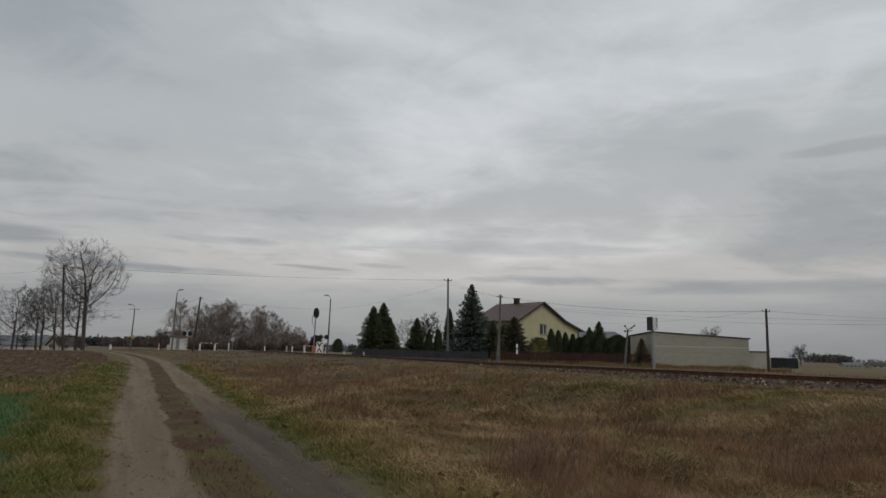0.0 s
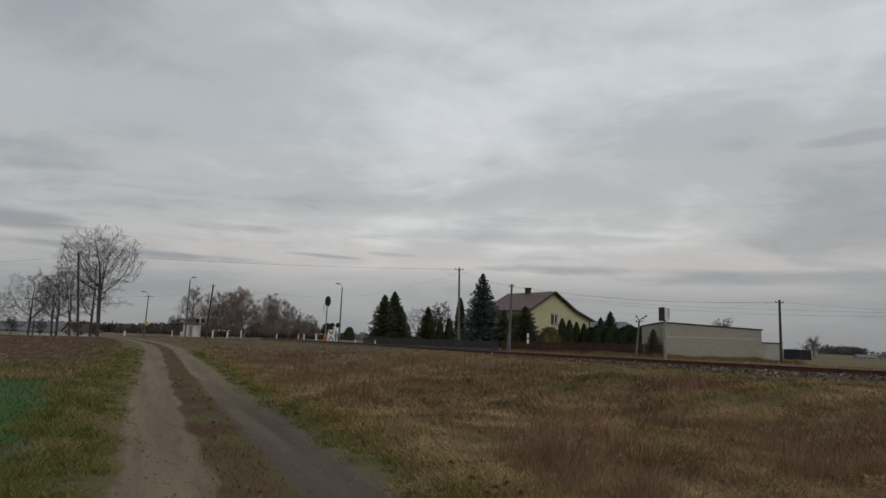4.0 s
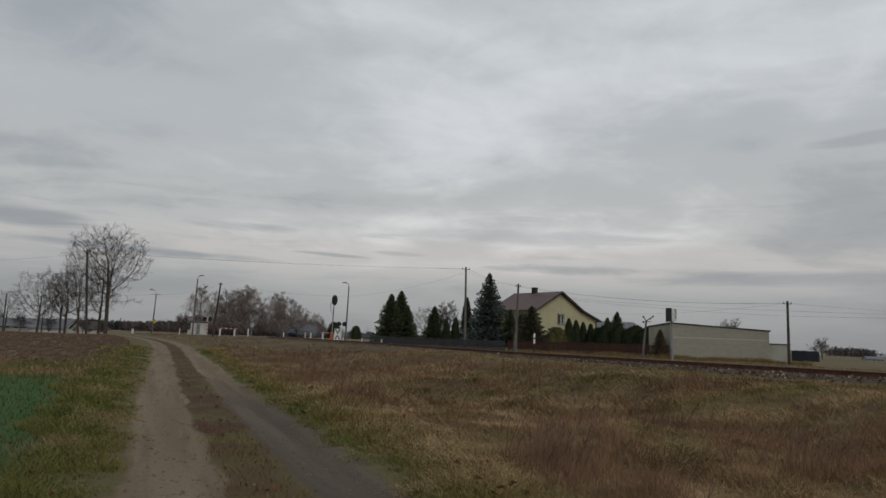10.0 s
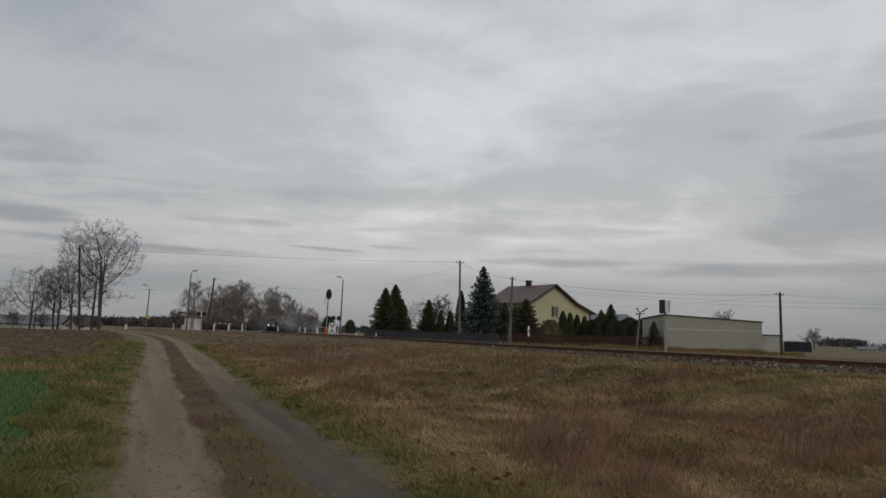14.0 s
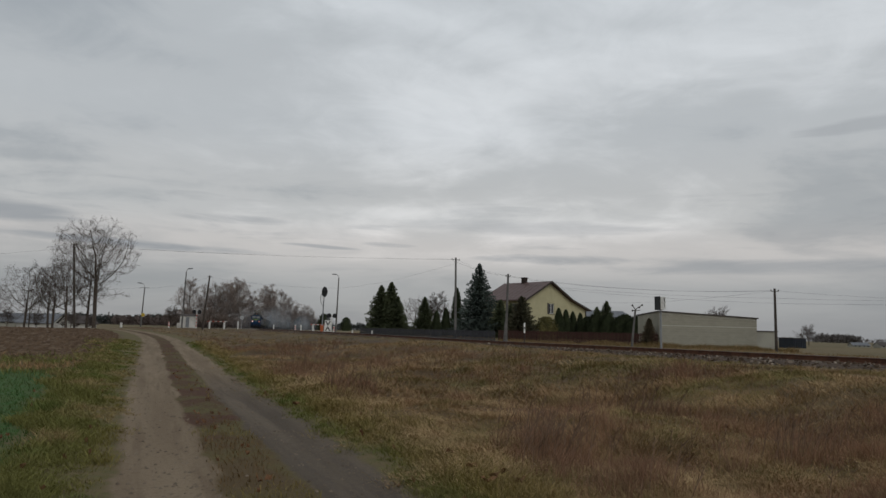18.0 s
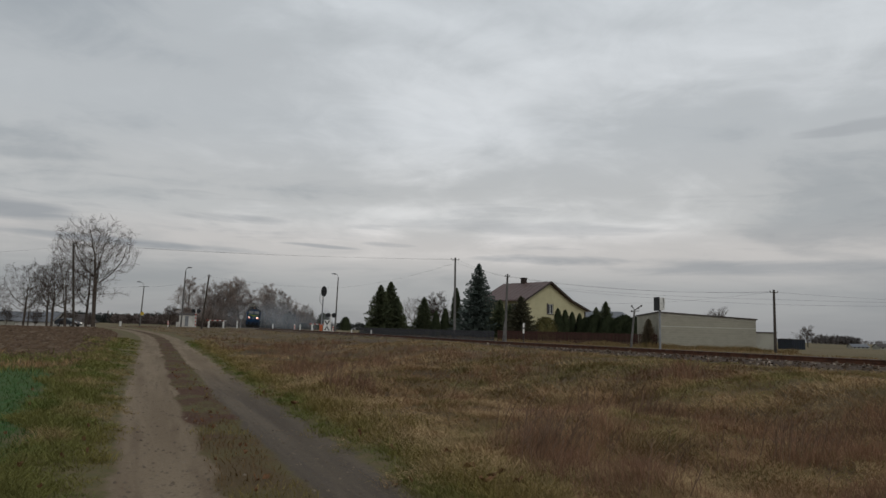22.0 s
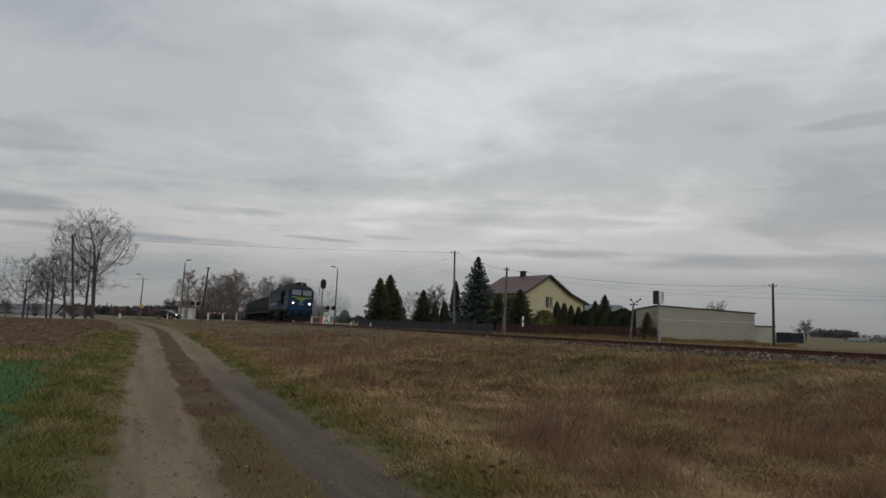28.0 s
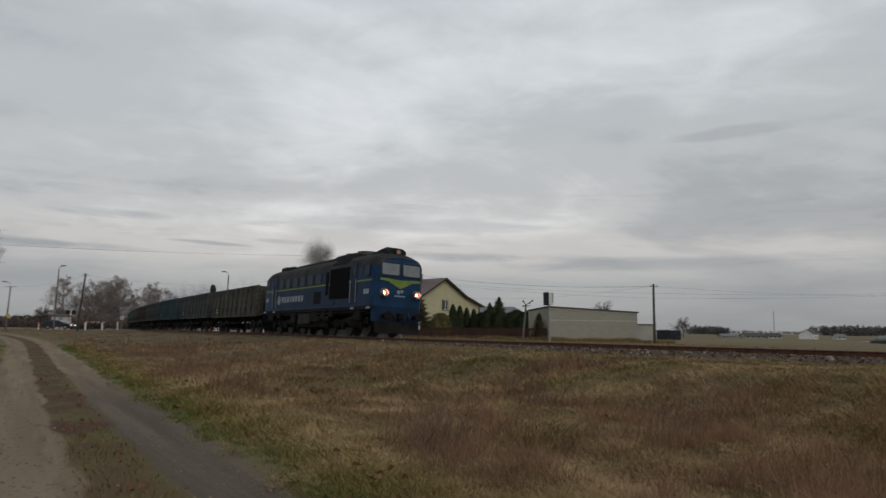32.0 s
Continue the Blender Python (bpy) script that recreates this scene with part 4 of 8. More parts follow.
    part("exhaust_stack", g, M_BLACK, hood, "black exhaust stack")
    for x in (3.0, 4.5):
        g = Geo()
        g.tube((x, 0, 4.56), (x, 0, 4.63), 0.62, 0.6, 20)
        part("radiator_fan", g, M_BLACK, hood)
    for sd in (-1, 1):
        g = Geo()
        # vent opening as a flat sheet, its inner shade painted near-black
        g.add([(2.8, sd * 1.38, 3.83), (4.9, sd * 1.38, 3.83), (4.9, sd * 1.05, 4.22), (2.8, sd * 1.05, 4.22)], [(0, 1, 2, 3)])
        part("roof_vent", g, M_VOID, hood)
        for k in range(5):
            g = Geo()
            g.box(-5.6 + 0.3 * k, -5.5 + 0.3 * k, sd * 0.7 - 0.3, sd * 0.7 + 0.3, 4.22, 4.38)
            part("vent_rib", g, M_ROOF, hood)
    # underframe: tank, battery boxes
    g = Geo()
    g.box(-2.3, 2.3, -1.25, 1.25, 0.42, 1.25, 0.12)
    part("fuel_tank", g, M_GRIME, lo, "black fuel tank")
    for sd in (-1, 1):
        g = Geo()
        g.box(-1.7, 0.1, sd * 1.32 - 0.10, sd * 1.32 + 0.10, 0.62, 1.25, 0.04)
        part("battery_box", g, M_BOXG, lo, "grimy grey equipment box")
        for x in (1.2, 2.4, -2.6):
            g = Geo()
            g.tube((x - 0.4, sd * 1.25, 0.9), (x + 0.4, sd * 1.25, 0.9), 0.17, 0.17, 10)
            part("air_tank", g, M_GRIME2, lo)
    for bx in (-4.3, 4.3):
        bogie(lo, bx, (-2.1, 0.0, 2.1), 0.525, 0.62, WHEEL_L, AXLE)
    g = Geo()
    g.box(-H + 0.4, H - 0.4, -1.2, 1.2, 1.1, 1.45)
    part("underframe", g, M_GRIME, lo)
    return lo


def wagon_material(name, a, b):
    return mat(name, a, b, 0.9, 0.8, 0, 0.15, None, tuple(v * 1.25 for v in a), 6.0, 0.08)


WAGON_PAINT = {
    "grey-green": wagon_material("wagon_grey_green", (0.084, 0.080, 0.064), (0.038, 0.034, 0.029)),
    "dull teal": wagon_material("wagon_teal", (0.042, 0.066, 0.074), (0.022, 0.034, 0.040)),
    "dark slate": wagon_material("wagon_slate", (0.068, 0.078, 0.072), (0.027, 0.028, 0.030)),
    "rust-brown": wagon_material("wagon_brown", (0.066, 0.048, 0.039), (0.034, 0.027, 0.024)),
}


def build_wagon(paint):
    M = WAGON_PAINT[paint]
    w = thing("open_freight_wagon", "%s high-sided open freight wagon with pressed ribs" % paint, "freight wagon", group="wagons of the train")
    h = 6.35
    for sd in (-1, 1):
        y = sd * 1.38
        g = Geo()
        g.box(-h, h, y - 0.03, y + 0.03, 1.25, 3.25)
        side = part("side_wall", g, M, w)
        g = Geo()
        g.box(-h - 0.03, h + 0.03, y - 0.07, y + 0.07, 3.23, 3.36, 0.02)
        part("top_rail", g, M, side)
        g = Geo()
        g.box(-h - 0.03, h + 0.03, y - 0.06, y + 0.06, 1.12, 1.28, 0.02)
        part("bottom_rail", g, M, side)
        rib = Geo().box(-0.06, 0.06, -0.09, 0.09, 1.26, 3.25, 0.03).mesh("rib", M)
        for k in range(11):
            q = part("rib", rib, None, side)
            q.location = (-h + 0.05 + k * (2 * h - 0.1) / 10, y + sd * 0.05, 0)
        # two doors a side
        for dx in (-2.5, 2.5):
            g = Geo()
            g.box(dx - 0.85, dx + 0.85, y + sd * 0.035 - 0.02, y + sd * 0.035 + 0.02, 1.35, 2.95, 0.015)
            part("side_door", g, M, side)
        for x1, z0 in ((-4.1, 1.5), (-4.4, 1.7)):
            part("marking_bar", Geo().box(-4.9, x1, y + sd * 0.036 - 0.004, y + sd * 0.036 + 0.004, z0, z0 + 0.1), M_LETTER, side, "plain pale marking bar")
    for d in (-1, 1):
        g = Geo()
        g.box(d * h - 0.04, d * h + 0.04, -1.38, 1.38, 1.2, 3.3)
        end = part("end_wall", g, M, w)
        for k in range(4):
            g = Geo()
            g.box(d * (h + 0.07) - 0.05, d * (h + 0.07) + 0.05, -1.1 + k * 0.7, -1.0 + k * 0.7, 1.2, 3.3, 0.02)
            part("end_post", g, M, end)
        buffers(w, d * (h + 0.03), d)
    g = Geo()
    g.box(-h, h, -1.3, 1.3, 1.14, 1.24)
    part("floor", g, M_GRIME, w)
    g = Geo()
    g.box(-h, h, -0.25, 0.25, 0.85, 1.16)
    for sd in (-1, 1):
        g.path([(-3.2, sd * 1.1, 1.1), (-1.4, sd * 1.1, 0.65), (1.4, sd * 1.1, 0.65), (3.2, sd * 1.1, 1.1)], 0.05)
    part("underframe", g, M_GRIME, w)
    for bx in (-4.5, 4.5):
        bogie(w, bx, (-0.9, 0.9), 0.46, 0.48, WHEEL_W, AXLE)
    return w


loco = build_loco()
kinds = {k: build_wagon(k) for k in WAGON_PAINT}
order = ["grey-green", "dark slate", "dull teal", "dark slate", "rust-brown", "dark slate", "grey-green", "dull teal", "rust-brown", "dark slate", "dull teal", "grey-green", "dark slate", "rust-brown", "dull teal", "dark slate", "grey-green", "dull teal"]
wagons, used = [], set()
for k in order:
    if k in used:
        wagons.append(copy_thing(kinds[k], pose(0, 0, 0)))
    else:
        used.add(k)
        wagons.append(kinds[k])


def train_s(t):
    """Where the front of the train is along the track."""
    return -(11.623 * (32 - t) + 0.5 * 0.1355 * (32 - t) ** 2)


def vehicle_pose(mid, wheelbase):
    a, _ = on_track(mid - wheelbase / 2)
    b, _ = on_track(mid + wheelbase / 2)
    th = math.atan2(b.y - a.y, b.x - a.x)
    return Matrix.Translation((a + b) / 2) @ Matrix.Rotation(th, 4, "Z") @ Matrix.Rotation(-CR, 4, "X")


TIMES = [0.5 * i for i in range(65)]


def move_train():
    walk(loco, [(t, vehicle_pose(train_s(t) - 8.35, 8.6)) for t in TIMES])
    for i, w in enumerate(wagons):
        walk(w, [(t, vehicle_pose(train_s(t) - 17.4 - 7.0 - 14.04 * i, 9.0)) for t in TIMES])

# ---- buildings ----
M_WALLY = mat("yellow_render", (0.47, 0.435, 0.275), (0.41, 0.375, 0.235), 1.0, 0.9, 0, 0.1, None, (0.50, 0.465, 0.30), 20.0)
M_TILE = mat("brown_metal_roof", (0.115, 0.070, 0.062), (0.085, 0.052, 0.047), 1.5, 0.55, 0, 0.1)
M_TRIM = mat("dark_trim", (0.055, 0.042, 0.036), None, 4.0, 0.7)
M_BRICKC = mat("dark_brick", (0.050, 0.038, 0.033), None, 5.0, 0.9)
M_PANE = mat("dark_window_glass", (0.05, 0.055, 0.06), None, 2.0, 0.06, 0, 0)
M_BLOCK = mat("pale_blockwork", (0.37, 0.35, 0.285), (0.27, 0.255, 0.205), 0.55, 0.92, 0, 0.2, None, (0.40, 0.38, 0.315), 14.0, 0.05)
M_COURSE = mat("pale_concrete_course", (0.44, 0.42, 0.36), (0.36, 0.345, 0.29), 1.2, 0.92, 0, 0.2, None, None, 14.0, 0.05)
M_BLOCK2 = mat("grey_blockwork", (0.34, 0.33, 0.28), (0.27, 0.26, 0.22), 0.8, 0.92, 0, 0.2)
M_FENCE_D = mat("dark_slat_fence", (0.035, 0.034, 0.042), (0.024, 0.024, 0.030), 3.0, 0.7)
M_FENCE_R = mat("red_brown_fence", (0.074, 0.036, 0.029), (0.050, 0.026, 0.022), 3.0, 0.8)
M_NAVY = mat("navy_sheet", (0.012, 0.017, 0.028), (0.008, 0.012, 0.019), 2.0, 0.6)
M_GREYROOF = mat("grey_roofing", (0.165, 0.172, 0.185), (0.12, 0.125, 0.135), 1.0, 0.8)
M_WHITEW = mat("whitewashed_wall", (0.58, 0.56, 0.52), (0.44, 0.42, 0.38), 1.0, 0.9)


def build_house():
    """The gable faces the track: local x runs along the gable to the right, y back along the ridge."""
    x0, y0 = 16.3, 98.0
    base = gz(x0, y0)
    m = Matrix.Translation((x0, y0, base)) @ Matrix.Rotation(math.atan2(4.1, 5.0), 4, "Z")
    h = thing("yellow_house", "two-storey yellow rendered house with brown gabled roof", "house", m)
    L, HW, EZ, RZ = 8.6, 4.7, 5.55, 8.05
    g = Geo()
    t = 0.35
    gable = [(-HW, 0, 0), (HW + 3.6, 0, 0), (HW + 3.6, 0, 4.35), (HW, 0, EZ - 0.05), (0, 0, RZ - 0.1), (-HW, 0, EZ - 0.05)]
    wl_ = Geo()
    # front wall with a hole for the window
    wx0, wx1, wz0, wz1 = -0.15, 1.05, 3.55, 5.0
    wl_.add([(-HW, 0, 0), (HW + 3.6, 0, 0), (HW + 3.6, 0, 4.35), (HW, 0, EZ - 0.05), (0.0, 0, RZ - 0.1), (-HW, 0, EZ - 0.05), (wx0, 0, wz0), (wx1, 0, wz0), (wx1, 0, wz1), (wx0, 0, wz1)],
            [(0, 1, 7, 6), (1, 2, 3, 8, 7), (3, 4, 8), (4, 9, 8), (4, 5, 9), (5, 0, 6, 9)])
    wl_.add([(wx0, 0, wz0), (wx1, 0, wz0), (wx1, 0, wz1), (wx0, 0, wz1), (wx0, t, wz0), (wx1, t, wz0), (wx1, t, wz1), (wx0, t, wz1)], [(0, 1, 5, 4), (1, 2, 6, 5), (2, 3, 7, 6), (3, 0, 4, 7)])
    part("gable_wall", wl_, M_WALLY, h, "pale yellow rendered gable wall")
    for nm, a in (("side_wall", (-HW, -HW + t)), ("side_wall", (HW + 3.6 - t, HW + 3.6))):
        g = Geo()
        g.box(a[0], a[1], 0.01, L, 0, EZ if a[0] < 0 else 4.3)
        part(nm, g, M_WALLY, h)
    g = Geo()
    g.add([(p[0], L, p[2]) for p in gable] + [(p[0], L - t, p[2]) for p in gable], [(5, 4, 3, 2, 1, 0), (6, 7, 8, 9, 10, 11)])
    part("back_wall", g, M_WALLY, h)
    for nm, a, b in (("roof_slope", (0, RZ), (-HW - 0.7, EZ - 0.36)), ("roof_slope", (0, RZ), (HW + 0.1, EZ - 0.02)), ("porch_roof", (HW + 0.06, EZ), (HW + 4.2, 4.2))):
        g = Geo()
        pr = [(a[0], a[1]), (b[0], b[1]), (b[0], b[1] + 0.16), (a[0], a[1] + 0.16)]
        g.loft([[(x, yy, z) for x, z in pr] for yy in (-0.5, L + 0.5)])
        rf = part(nm, g, M_TILE, h, "brown sheet roof")
        g = Geo()
        n_ = 11
        for k in range(n_):
            yy = -0.4 + (L + 0.8) * k / (n_ - 1)
            g.loft([[(a[0], yy - 0.03, a[1] + 0.165), (a[0], yy + 0.03, a[1] + 0.165), (a[0], yy, a[1] + 0.20)], [(b[0], yy - 0.03, b[1] + 0.165), (b[0], yy + 0.03, b[1] + 0.165), (b[0], yy, b[1] + 0.20)]])
        part("roof_seams", g, M_TILE, rf)
        for yy in (-0.56, L + 0.52):
            g = Geo()
            g.loft([[(x, yy, z - 0.05) for x, z in pr[:2]] + [(x, yy, z + 0.02) for x, z in pr[2:]], [(x, yy + 0.05, z - 0.05) for x, z in pr[:2]] + [(x, yy + 0.05, z + 0.02) for x, z in pr[2:]]])
            part("bargeboard", g, M_TRIM, rf)
    g = Geo()
    g.box(-0.32, 0.32, 4.6, 5.3, 7.2, 8.85, 0.03)
    ch = part("chimney", g, M_BRICKC, h, "dark brick chimney")
    g = Geo()
    g.box(-0.40, 0.40, 4.52, 5.38, 8.85, 8.95, 0.02)
    part("chimney_cap", g, M_TRIM, ch)
    g = Geo()
    cx, cz = (wx0 + wx1) / 2, (wz0 + wz1) / 2
    for a, b, c, d in ((wx0, wx0 + 0.08, wz0, wz1), (wx1 - 0.08, wx1, wz0, wz1), (cx - 0.05, cx + 0.05, wz0, wz1), (wx0, wx1, wz0, wz0 + 0.08), (wx0, wx1, wz1 - 0.08, wz1)):
        g.box(a, b, 0.12, 0.19, c, d)
    win = part("window", g, M_WHITE, h, "white-framed window with dark panes")
    for a, b in ((wx0 + 0.08, cx - 0.05), (cx + 0.05, wx1 - 0.08)):
        g = Geo()
        g.box(a, b, 0.15, 0.17, wz0 + 0.08, wz1 - 0.08)
        part("pane", g, M_PANE, win)
    g = Geo()
    g.box(wx0 - 0.3, wx0 - 0.01, -0.03, 0.02, wz0 - 0.05, wz1 + 0.05)
    g.box(wx0 - 0.1, wx1 + 0.1, -0.09, 0.1, wz0 - 0.09, wz0)
    part("sill_and_shutter", g, M_TRIM, win)
    for yy in (2.0, 5.2):
        g = Geo()
        g.box(-HW - 0.02, -HW + 0.04, yy, yy + 1.2, 3.4, 4.8)
        part("side_window", g, M_PANE, h)
    g = Geo()
    g.box(HW + 3.35, HW + 3.5, -0.12, -0.02, 0, 4.2)
    part("downpipe", g, M_TRIM, h)
    return h


def build_shed():
    """Long blank-walled shed of pale blocks beyond the track; its roof falls gently to one end."""
    a, b = Vector((21.67, 66.0, 0)), Vector((31.35, 66.6, 0))
    base = 0.97
    th = math.atan2(b.y - a.y, b.x - a.x)
    Ln = (b - a).length
    m = Matrix.Translation((a.x, a.y, base)) @ Matrix.Rotation(th, 4, "Z")
    s = thing("block_shed", "long flat-roofed shed of pale concrete blocks with blank wall", "shed", m)
    HL, HR, D = 3.06, 2.62, 5.8

    def top(x):
        return HL + (HR - HL) * x / Ln
    g = Geo()
    g.loft([[(0.02, yy, -0.7), (Ln - 0.02, yy, -0.7), (Ln - 0.02, yy, HR - 0.06 - dz), (0.02, yy, HL - 0.06 - dz)] for yy, dz in ((0.012, 0.0), (D, 0.25))])
    part("wall_core", g, M_BLOCK, s)
    part("ring_beam", Geo().box(0.0, Ln, -0.012, 0.0, 1.70, 1.80, 0.003), M_COURSE, s, "pale concrete course along the wall")
    part("wall_cap", Geo().loft([[(x, -0.02, top(x) - 0.20), (x, 0.0, top(x) - 0.20), (x, 0.0, top(x)), (x, -0.02, top(x))] for x in (0.0, Ln)]), M_COURSE, s, "pale top course under the roof edge")
    nx, ny = 24, 12
    bw, bh = Ln / nx, HR / ny
    me = Geo().box(0.003, bw - 0.003, 0.0, 0.06, 0.003, bh - 0.003, 0.004).mesh("block", M_BLOCK)
    half = Geo().box(0.003, bw / 2 - 0.003, 0.0, 0.06, 0.003, bh - 0.003, 0.004).mesh("half_block", M_BLOCK)
    for j in range(ny):
        off = (j % 2) * bw / 2
        for i in range(nx - (j % 2)):
            o = part("block", me, None, s)
            o.location = (i * bw + off, random.uniform(-0.004, 0.004), j * bh)
        if j % 2:
            for xx in (0, Ln - bw / 2):
                o = part("half_block", half, None, s)
                o.location = (xx, 0, j * bh)
    g = Geo()
    g.loft([[(0, yy, HR + 0.004), (Ln, yy, HR + 0.004), (0, yy, HL)] for yy in (0.0, 0.06)])
    part("wall_top_wedge", g, M_BLOCK, s)
    g = Geo()
    g.loft([[(xx, 0.0, -0.7), (xx, D, -0.7), (xx, D, HL - 0.28), (xx, 0.0, HL)] for xx in (-0.06, 0.02)])
    part("end_wall", g, M_BLOCK, s)
    g = Geo()
    for z0 in (0.0,):
        g.loft([[(x, -0.14, top(x)), (x, D + 0.1, top(x) - 0.25), (x, D + 0.1, top(x) - 0.15), (x, -0.14, top(x) + 0.10)] for x in (-0.16, Ln + 0.12)])
    part("roof", g, M_TRIM, s, "dark flat roof edge")
    g = Geo()
    g.box(Ln + 0.02, Ln + 2.25, 0.4, 4.0, -0.7, 1.40)
    an = part("annex", g, M_BLOCK2, s, "lower grey annex")
    part("annex_roof", Geo().box(Ln + 0.13, Ln + 2.35, 0.30, 4.1, 1.40, 1.48, 0.02), M_TRIM, an)
    return s


def fence(name, label, pts, z_top, material, group):
    """A slatted fence along a line."""
    f = thing(name, label, "fence", Matrix.Identity(4), group)
    slat = Geo().box(-0.055, 0.055, -0.012, 0.012, 0.0, 1.0).mesh("slat", material)
    post = Geo().box(-0.05, 0.05, -0.05, 0.05, 0.0, 1.0, 0.01).mesh("post", material)
    for (ax, ay), (bx, by) in zip(pts[:-1], pts[1:]):
        d = Vector((bx - ax, by - ay, 0))
        n = int(d.length / 0.155)
        rz = math.atan2(d.y, d.x)
        zb = gz(ax, ay) - 0.05
        for k in range(n):
            q = Vector((ax, ay, zb)) + d * (k / n)
            o = part("slat", slat, None, f)
            o.matrix_basis = Matrix.LocRotScale(q, Euler((0, 0, rz)), (1, 1, z_top - zb + random.uniform(-0.015, 0.015)))
            if k % 16 == 0:
                o = part("post", post, None, f)
                o.matrix_basis = Matrix.LocRotScale(q + Vector((0, 0.06, 0)), Euler((0, 0, rz)), (1, 1, z_top - zb + 0.03))
        g = Geo()
        for hz in (0.25, z_top - zb - 0.2):
            g.tube((ax, ay + 0.03, zb + hz), (bx, by + 0.03, zb + hz), 0.03, 0.03, 4)
        part("crossbar", g, material, f)
    return f


def build_lowhouse(x, y, w, d, wall_h, roof_h, rz, label, wallm=None, roofm=None, nwin=3, chim=False):
    """A small village house: walls, gabled roof, windows."""
    m = Matrix.Translation((x, y, gz(x, y))) @ Matrix.Rotation(radians(rz), 4, "Z")
    h = thing("village_house", label, "house", m, "village houses")
    g = Geo()
    pr = [(-d / 2, -0.4), (d / 2, -0.4), (d / 2, wall_h), (0, wall_h + roof_h), (-d / 2, wall_h)]
    g.loft([[(xx, a, z) for a, z in pr] for xx in (-w / 2, w / 2)])
    wall = part("wall", g, wallm or M_WHITEW, h)
    for sd in (-1, 1):
        g = Geo()
        e = 0.4
        k = roof_h / (d / 2)
        pr = [(0, wall_h + roof_h + 0.02), (sd * (d / 2 + e), wall_h - e * k + 0.02), (sd * (d / 2 + e), wall_h - e * k + 0.17), (0, wall_h + roof_h + 0.17)]
        g.loft([[(xx, a, z) for a, z in pr] for xx in (-w / 2 - 0.4, w / 2 + 0.4)])
        part("roof_slope", g, roofm or M_GREYROOF, h)
    for k in range(nwin):
        xx = -w / 2 + w * (k + 0.5) / nwin
        g = Geo()
        g.box(xx - 0.5, xx + 0.5, -d / 2 - 0.03, -d / 2 + 0.1, 1.0, min(2.3, wall_h - 0.2))
        part("window", g, M_PANE, h)
    if chim:
        g = Geo()
        g.box(w * 0.15, w * 0.15 + 0.6, -0.3, 0.3, wall_h + roof_h - 0.5, wall_h + roof_h + 0.8)
        part("chimney", g, M_BRICKC, h)
    return h


build_house()
build_shed()
fence("slatted_fence", "dark slatted metal garden fence beside the track", [(-8.9, 82.5), (-1.5, 80.5), (6.9, 78.0)], 1.85, M_FENCE_D, "garden fences")
fence("boarded_fence", "red-brown boarded fence in front of the hedge", [(7.2, 77.6), (14.0, 72.0), (21.4, 65.6)], 1.92, M_FENCE_R, "garden fences")

m = Matrix.Translation((42.3, 81.0, gz(42.3, 81.0))) @ Matrix.Rotation(radians(25), 4, "Z")
cont = thing("storage_container", "dark navy sheet-metal storage container beside the shed", "container", m)
g = Geo()
g.box(-1.1, 1.1, -1.0, 1.0, -0.4, 1.14, 0.03)
part("body", g, M_NAVY, cont)
for k in range(7):
    g = Geo()
    g.box(-0.98 + k * 0.3, -0.88 + k * 0.3, -1.06, -0.99, -0.3, 1.04)
    part("rib", g, M_NAVY, cont)
g = Geo()
g.box(-1.15, 1.15, -1.05, 1.05, 1.14, 1.21)
part("lid", g, M_TRIM, cont)

for args in ((-109, 175, 8, 7, 1.5, 1.9, 8, "grey-roofed low farmhouse beyond the field", M_BLOCK2, None, 4),
             (-97, 171, 9, 7, 1.2, 2.1, -5, "white cottage with grey roof behind bare trees", None, None, 3),
             (-86, 166, 6, 6, 1.3, 1.7, 55, "white gabled cottage behind bare trees", M_WHITEW, M_TRIM, 2),
             (-124, 182, 10, 8, 1.8, 2.6, 15, "grey-roofed farmhouse at the village edge", M_BLOCK2, None, 3),
             (27.5, 127, 14, 10, 3.9, 1.2, 4, "grey-roofed outbuilding behind the hedge", M_BLOCK2, M_GREYROOF, 3),
             (251, 405, 9, 8, 1.7, 1.5, -10, "low pale farm building in the distance", M_BLOCK2, None, 4),
             (265.5, 400, 13, 9, 1.9, 1.9, -8, "long grey-roofed barn in the distance", M_BLOCK2, M_TRIM, 4),
             (277, 396, 8, 9, 1.9, 2.0, -20, "grey-roofed house in the distance", None, M_TRIM, 3),
             (290.0, 380, 8, 8.5, 3.6, 2.7, 35, "white house with dark roof in the distance", M_WHITE, M_TRIM, 3, True),
             (337, 412, 6, 6, 1.8, 1.8, -10, "pale cottage by distant woods", None, None, 2)):
    build_lowhouse(*args)

# radio mast beyond the village
g = Geo()
b0 = gz(316, 450)
for k in range(3):
    a = 2 * math.pi * k / 3
    g.tube((316 + math.cos(a) * 0.5, 450 + math.sin(a) * 0.5, b0), (316 + math.cos(a) * 0.15, 450 + math.sin(a) * 0.15, b0 + 20), 0.09, 0.07, 5)
for k in range(12):
    z = b0 + 1 + k * 1.6
    r = 0.5 - 0.35 * k / 12
    for q in range(3):
        a, c = 2 * math.pi * q / 3, 2 * math.pi * (q + 1) / 3
        g.tube((316 + math.cos(a) * r, 450 + math.sin(a) * r, z), (316 + math.cos(c) * r, 450 + math.sin(c) * r, z + 1.5), 0.05, 0.05, 4)
piece("radio_mast", g, M_STEEL, "slender steel lattice radio mast in the distance", "mast")

